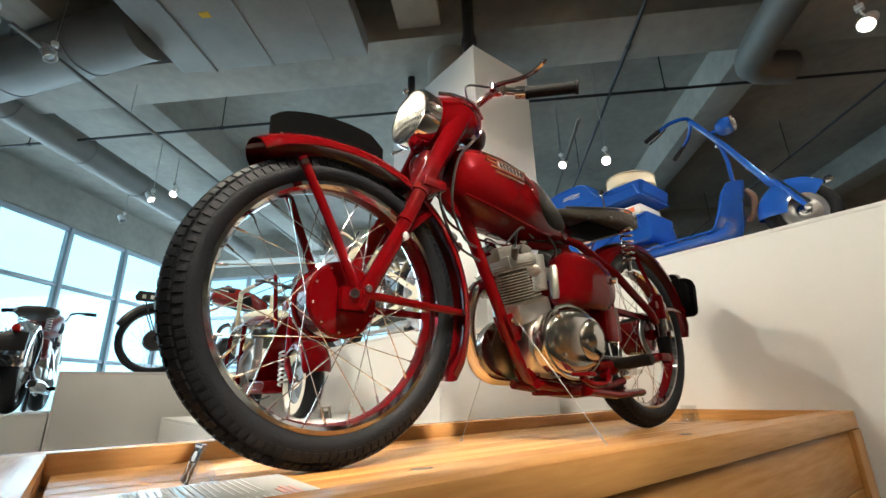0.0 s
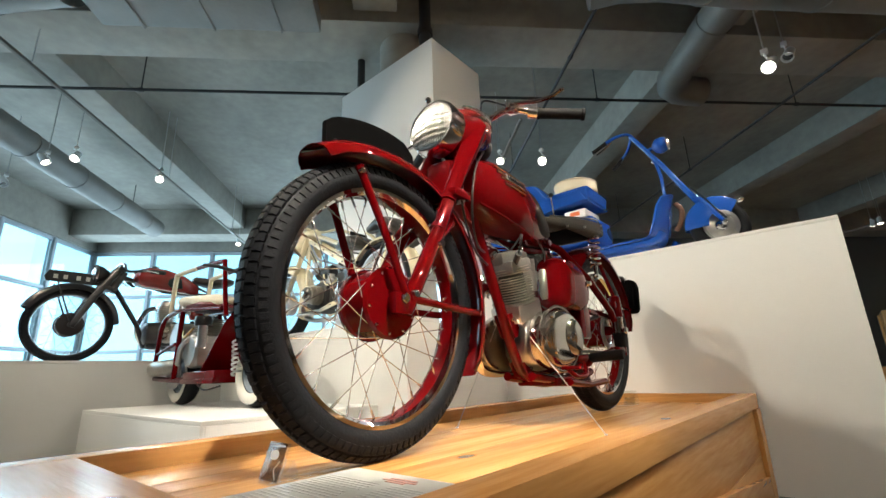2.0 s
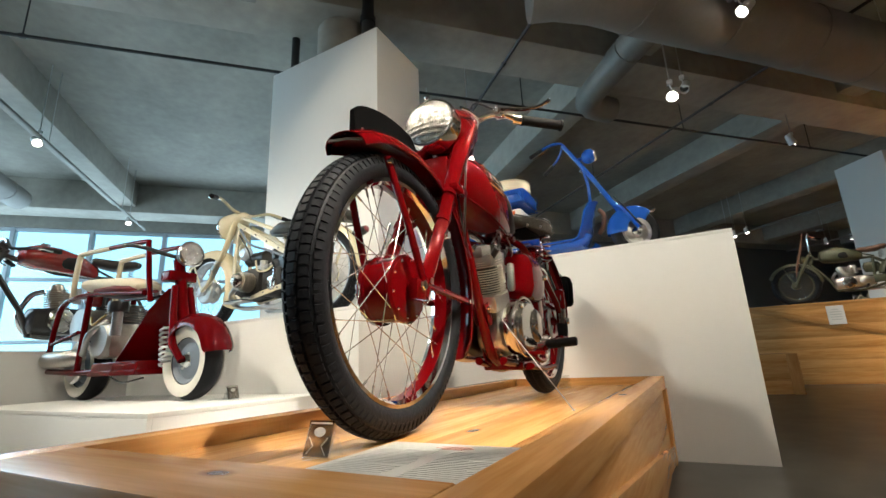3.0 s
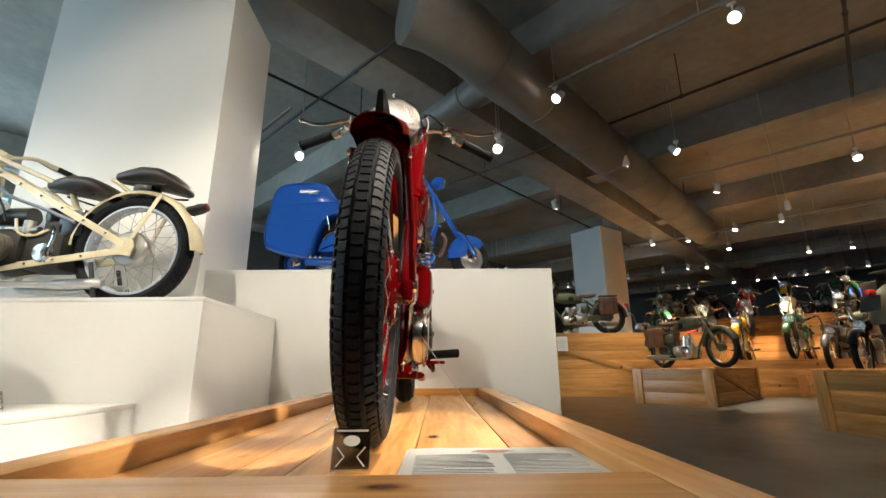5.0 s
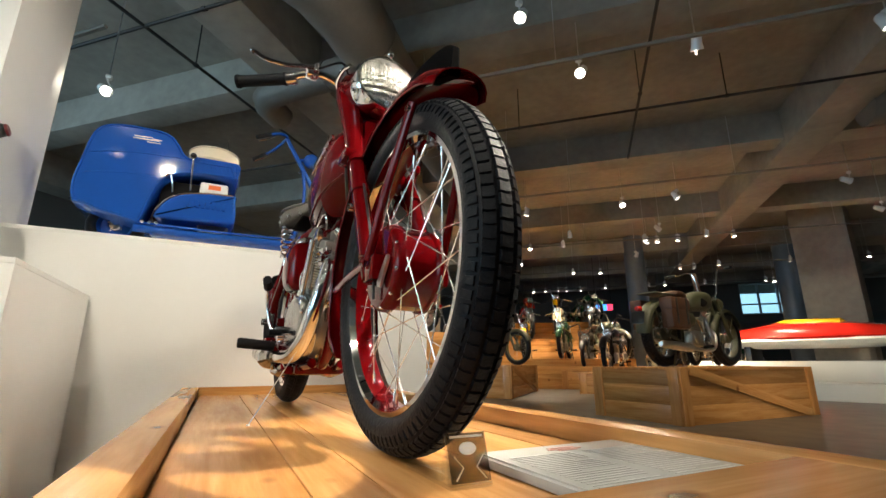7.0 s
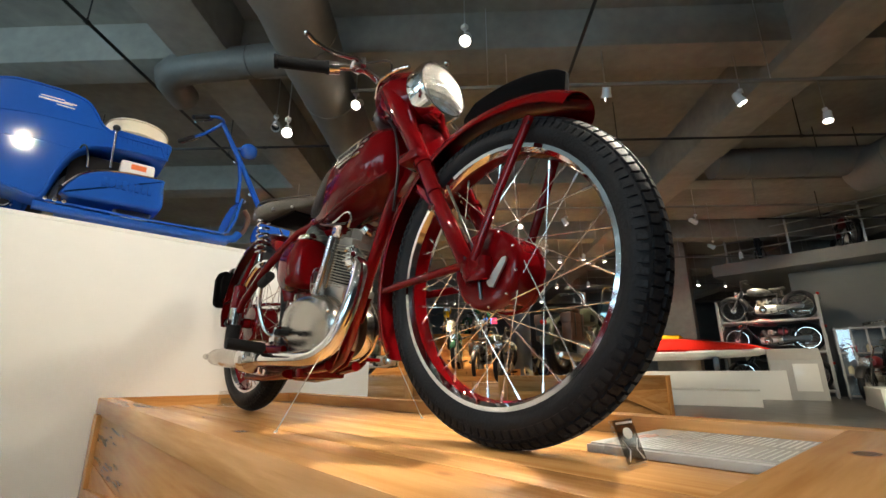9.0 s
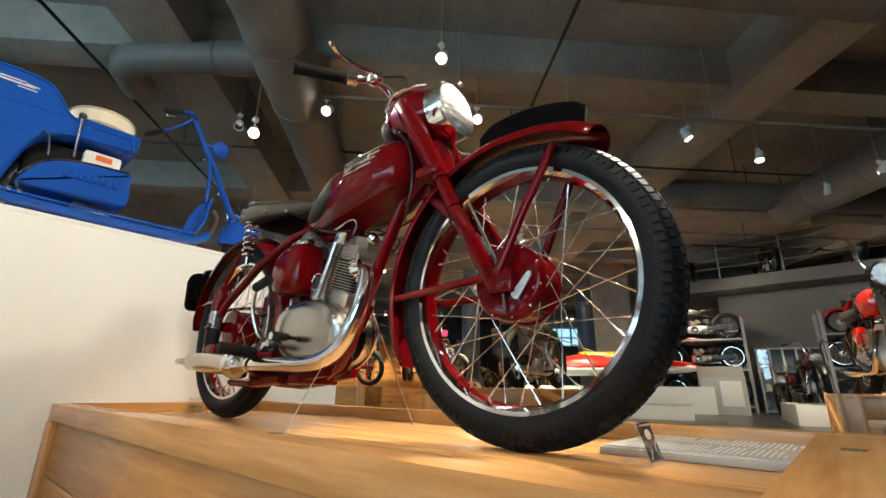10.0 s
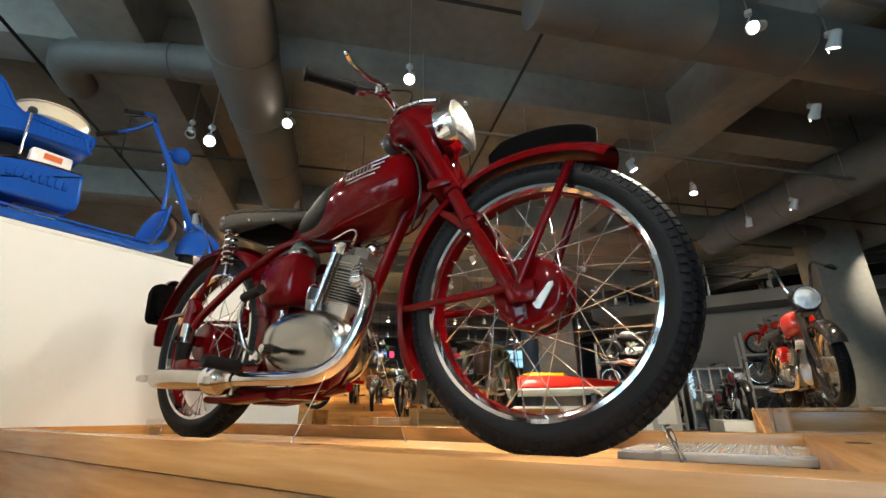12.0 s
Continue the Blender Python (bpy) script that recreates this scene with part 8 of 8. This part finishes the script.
duct("round_duct", [(-0.12, 2.2, 3.2), (0.1, 2.3, 3.2), (0.4, 2.55, 3.2), (0.88, 3.1, 3.2), (1.72, 3.96, 3.2), (3.6, 5.95, 3.2), (6.4, 8.9, 3.2)], 0.31, "large round galvanised duct under the ceiling")
duct("round_duct", [(0.9, 3.3, 3.36), (0.1, 4.3, 3.4), (-0.06, 4.52, 3.4), (-0.1, 4.66, 3.4), (-0.07, 4.8, 3.4), (0.04, 4.95, 3.4), (0.12, 5.05, 3.4)], 0.17, "small round galvanised branch duct with an elbow")
duct("round_duct", [(-3.35, -0.5, 3.42), (-3.5, -0.62, 3.42), (-5.26, -1.87, 3.45)], 0.27, "round galvanised duct with an open end")
duct("round_duct", [(-4.4, -2.7, 3.45), (-7.6, 0.1, 3.45), (-10.0, 2.2, 3.45)], 0.2, "round galvanised duct towards the windows")
duct("round_duct", [(1.75, 0.5, 3.3), (3.24, -0.92, 3.3), (4.75, -2.37, 3.3)], 0.27, "round galvanised duct under the ceiling")
duct("round_duct", [(8.75, -0.2, 3.25), (8.6, -0.36, 3.25), (6.0, -3.05, 3.25)], 0.33, "wide round galvanised duct at the far side")
duct("round_duct", [(7.0, 1.4, 3.42), (11.0, -2.6, 3.42)], 0.24, "large round galvanised duct beside the mezzanine")
tray = thing("flat_duct", TURN @ pose(*(TURN.inverted() @ Vector((-2.5, 0.12, 3.36)))), "flat galvanised duct under the ceiling", "duct", "ceiling ducts")
part("box", Geo().box((0.9, 1.9, 0.2), (-0.15, 0, 0), bevel=0.01), DUCT, tray)
for y in (-0.6, 0.0, 0.6):
    part("seam", Geo().box((0.93, 0.02, 0.22), (-0.15, y, 0), bevel=0.004), DUCT, tray)
for y in (-0.7, 0.7):
    part("hanger", Geo().tube([(0, y, 0.1), (0, y, SLAB - 3.36)], 0.008, 6), CONDUIT, tray)
part("label", Geo().box((0.06, 0.09, 0.002), (0.05, -0.3, -0.102)), YELLOW, tray, "small yellow sticker")


def pipe_run(name, a0, b0, a1, b1, z, r, material, label, category):
    p, q = grid(a0, b0, z), grid(a1, b1, z)
    t = thing(name, Matrix.Translation(p), label, category, name.replace("_", " ") + "s")
    d = q - p
    part("tube", Geo().tube([Vector(), d], r, 10), material, t)
    n = max(2, int(d.length / 2.6))
    for k in range(n):
        c = d * ((k + 0.5) / n)
        part("hanger", Geo().tube([c, Vector((c.x, c.y, SLAB - z))], 0.007, 6), material, t)
        part("clamp", Geo().tube([c - d.normalized() * 0.02, c + d.normalized() * 0.02], r + 0.008, 10), material, t)
    return t


for a0, b0, a1, b1 in ((-9.5, 1.87, 9.0, 1.87), (-9.5, 5.0, 14.0, 5.0), (-3.65, -7.0, -3.65, 12.0), (1.2, -1.0, 1.2, 6.5), (4.6, -3.5, 14.0, -3.5), (6.5, 8.6, 20.0, 8.6)):
    pipe_run("sprinkler_pipe", a0, b0, a1, b1, 3.42, 0.018, CONDUIT, "thin black sprinkler pipe under the ceiling", "pipe")


def track(a0, a1, b, z=3.03):
    p, q = grid(a0, b, z), grid(a1, b, z)
    d = q - p
    t = thing("lamp_track", Matrix.Translation(p), "pale metal lamp track hung below the ceiling", "track", "lamp tracks")
    part("rail", Geo().box((d.length, 0.035, 0.03), (d.length / 2, 0, 0), bevel=0.003).moved(pose(0, 0, 0, 0, 0, GRID)), DUCT, t)
    n = max(2, int(d.length / 2.4))
    for k in range(n):
        c = d * ((k + 0.5) / n)
        part("hanger", Geo().tube([c, Vector((c.x, c.y, SLAB - z))], 0.005, 6), STEEL, t)
    return t


for a0, a1, b in ((-1.2, 7.5, 3.15), (-1.0, 9.0, 6.75), (-8.5, 12.0, 10.4), (-8.5, 14.0, 14.0), (-9.0, -1.5, -3.35), (-8.5, -3.5, 1.45), (1.5, 9.0, 0.9), (-8.5, 12.0, 17.4)):
    track(a0, a1, b)
rise = tagged(part("riser_pipe", Geo().tube([(-1.62, 1.95, 3.0), (-1.62, 1.95, SLAB)], 0.06, 14), CONDUIT), "black riser pipe from the boxed column to the ceiling", "pipe")
part("collar", Geo().tube([(-1.62, 1.95, 3.3), (-1.62, 1.95, 3.36)], 0.074, 14), CONDUIT, rise)
tagged(part("round_column", Geo().tube([(-2.02, 2.06, 3.02), (-2.02, 2.06, SLAB)], 0.25, 28), CONCRETE), "round concrete column that rises out of the white box", "column")


tagged(part("riser_pipe", Geo().tube([(-2.47, 1.86, 3.0), (-2.47, 1.86, SLAB)], 0.04, 14), CONDUIT), "thin black riser pipe from the boxed column", "pipe")


def track_lamp(eye, target, lit):
    """A can lamp on a stem, aimed at what it lights."""
    e, g = Vector(eye), Vector(target)
    d = (g - e).normalized()
    t = thing("track_lamp", Matrix.Translation(e), "lit white can lamp hung below the ceiling" if lit else "unlit white can lamp hung below the ceiling", "lamp", "ceiling track lamps")
    turn = d.to_track_quat("Z", "Y").to_matrix().to_4x4()
    part("can", CAN, None, t, at=turn)
    part("lens", LIT if lit else UNLIT, None, t, at=turn)
    part("arm", ARM, None, t)
    part("stem", Geo().tube([(0, 0, 0.13), (0, 0, SLAB - e.z)], 0.006, 6), STEEL, t)
    return t


CAN = Geo().lathe([(0.0001, -0.15), (0.03, -0.148), (0.042, -0.13), (0.045, -0.06), (0.052, -0.02), (0.055, 0.0), (0.05, 0.0), (0.046, -0.02), (0.0001, -0.022)], None, 20).mesh("can", WHITE)
LIT = Geo().lathe([(0.0001, -0.012), (0.03, -0.013), (0.044, -0.016)], None, 20).mesh("lens", BULB)
UNLIT = Geo().lathe([(0.0001, -0.012), (0.03, -0.013), (0.044, -0.016)], None, 20).mesh("lens", CHROME)
ARM = Geo().tube([(0, 0, 0.14), (0.0, 0.0, 0.1), (0.03, 0.03, 0.06), (0.03, 0.03, -0.02)], 0.007, 8).box((0.05, 0.05, 0.04), (0, 0, 0.15), bevel=0.006).mesh("arm", WHITE)
# the added lamps behind the camera get cans too
for eye, target, watts in LAMPS:
    track_lamp(eye, target, watts > 0)
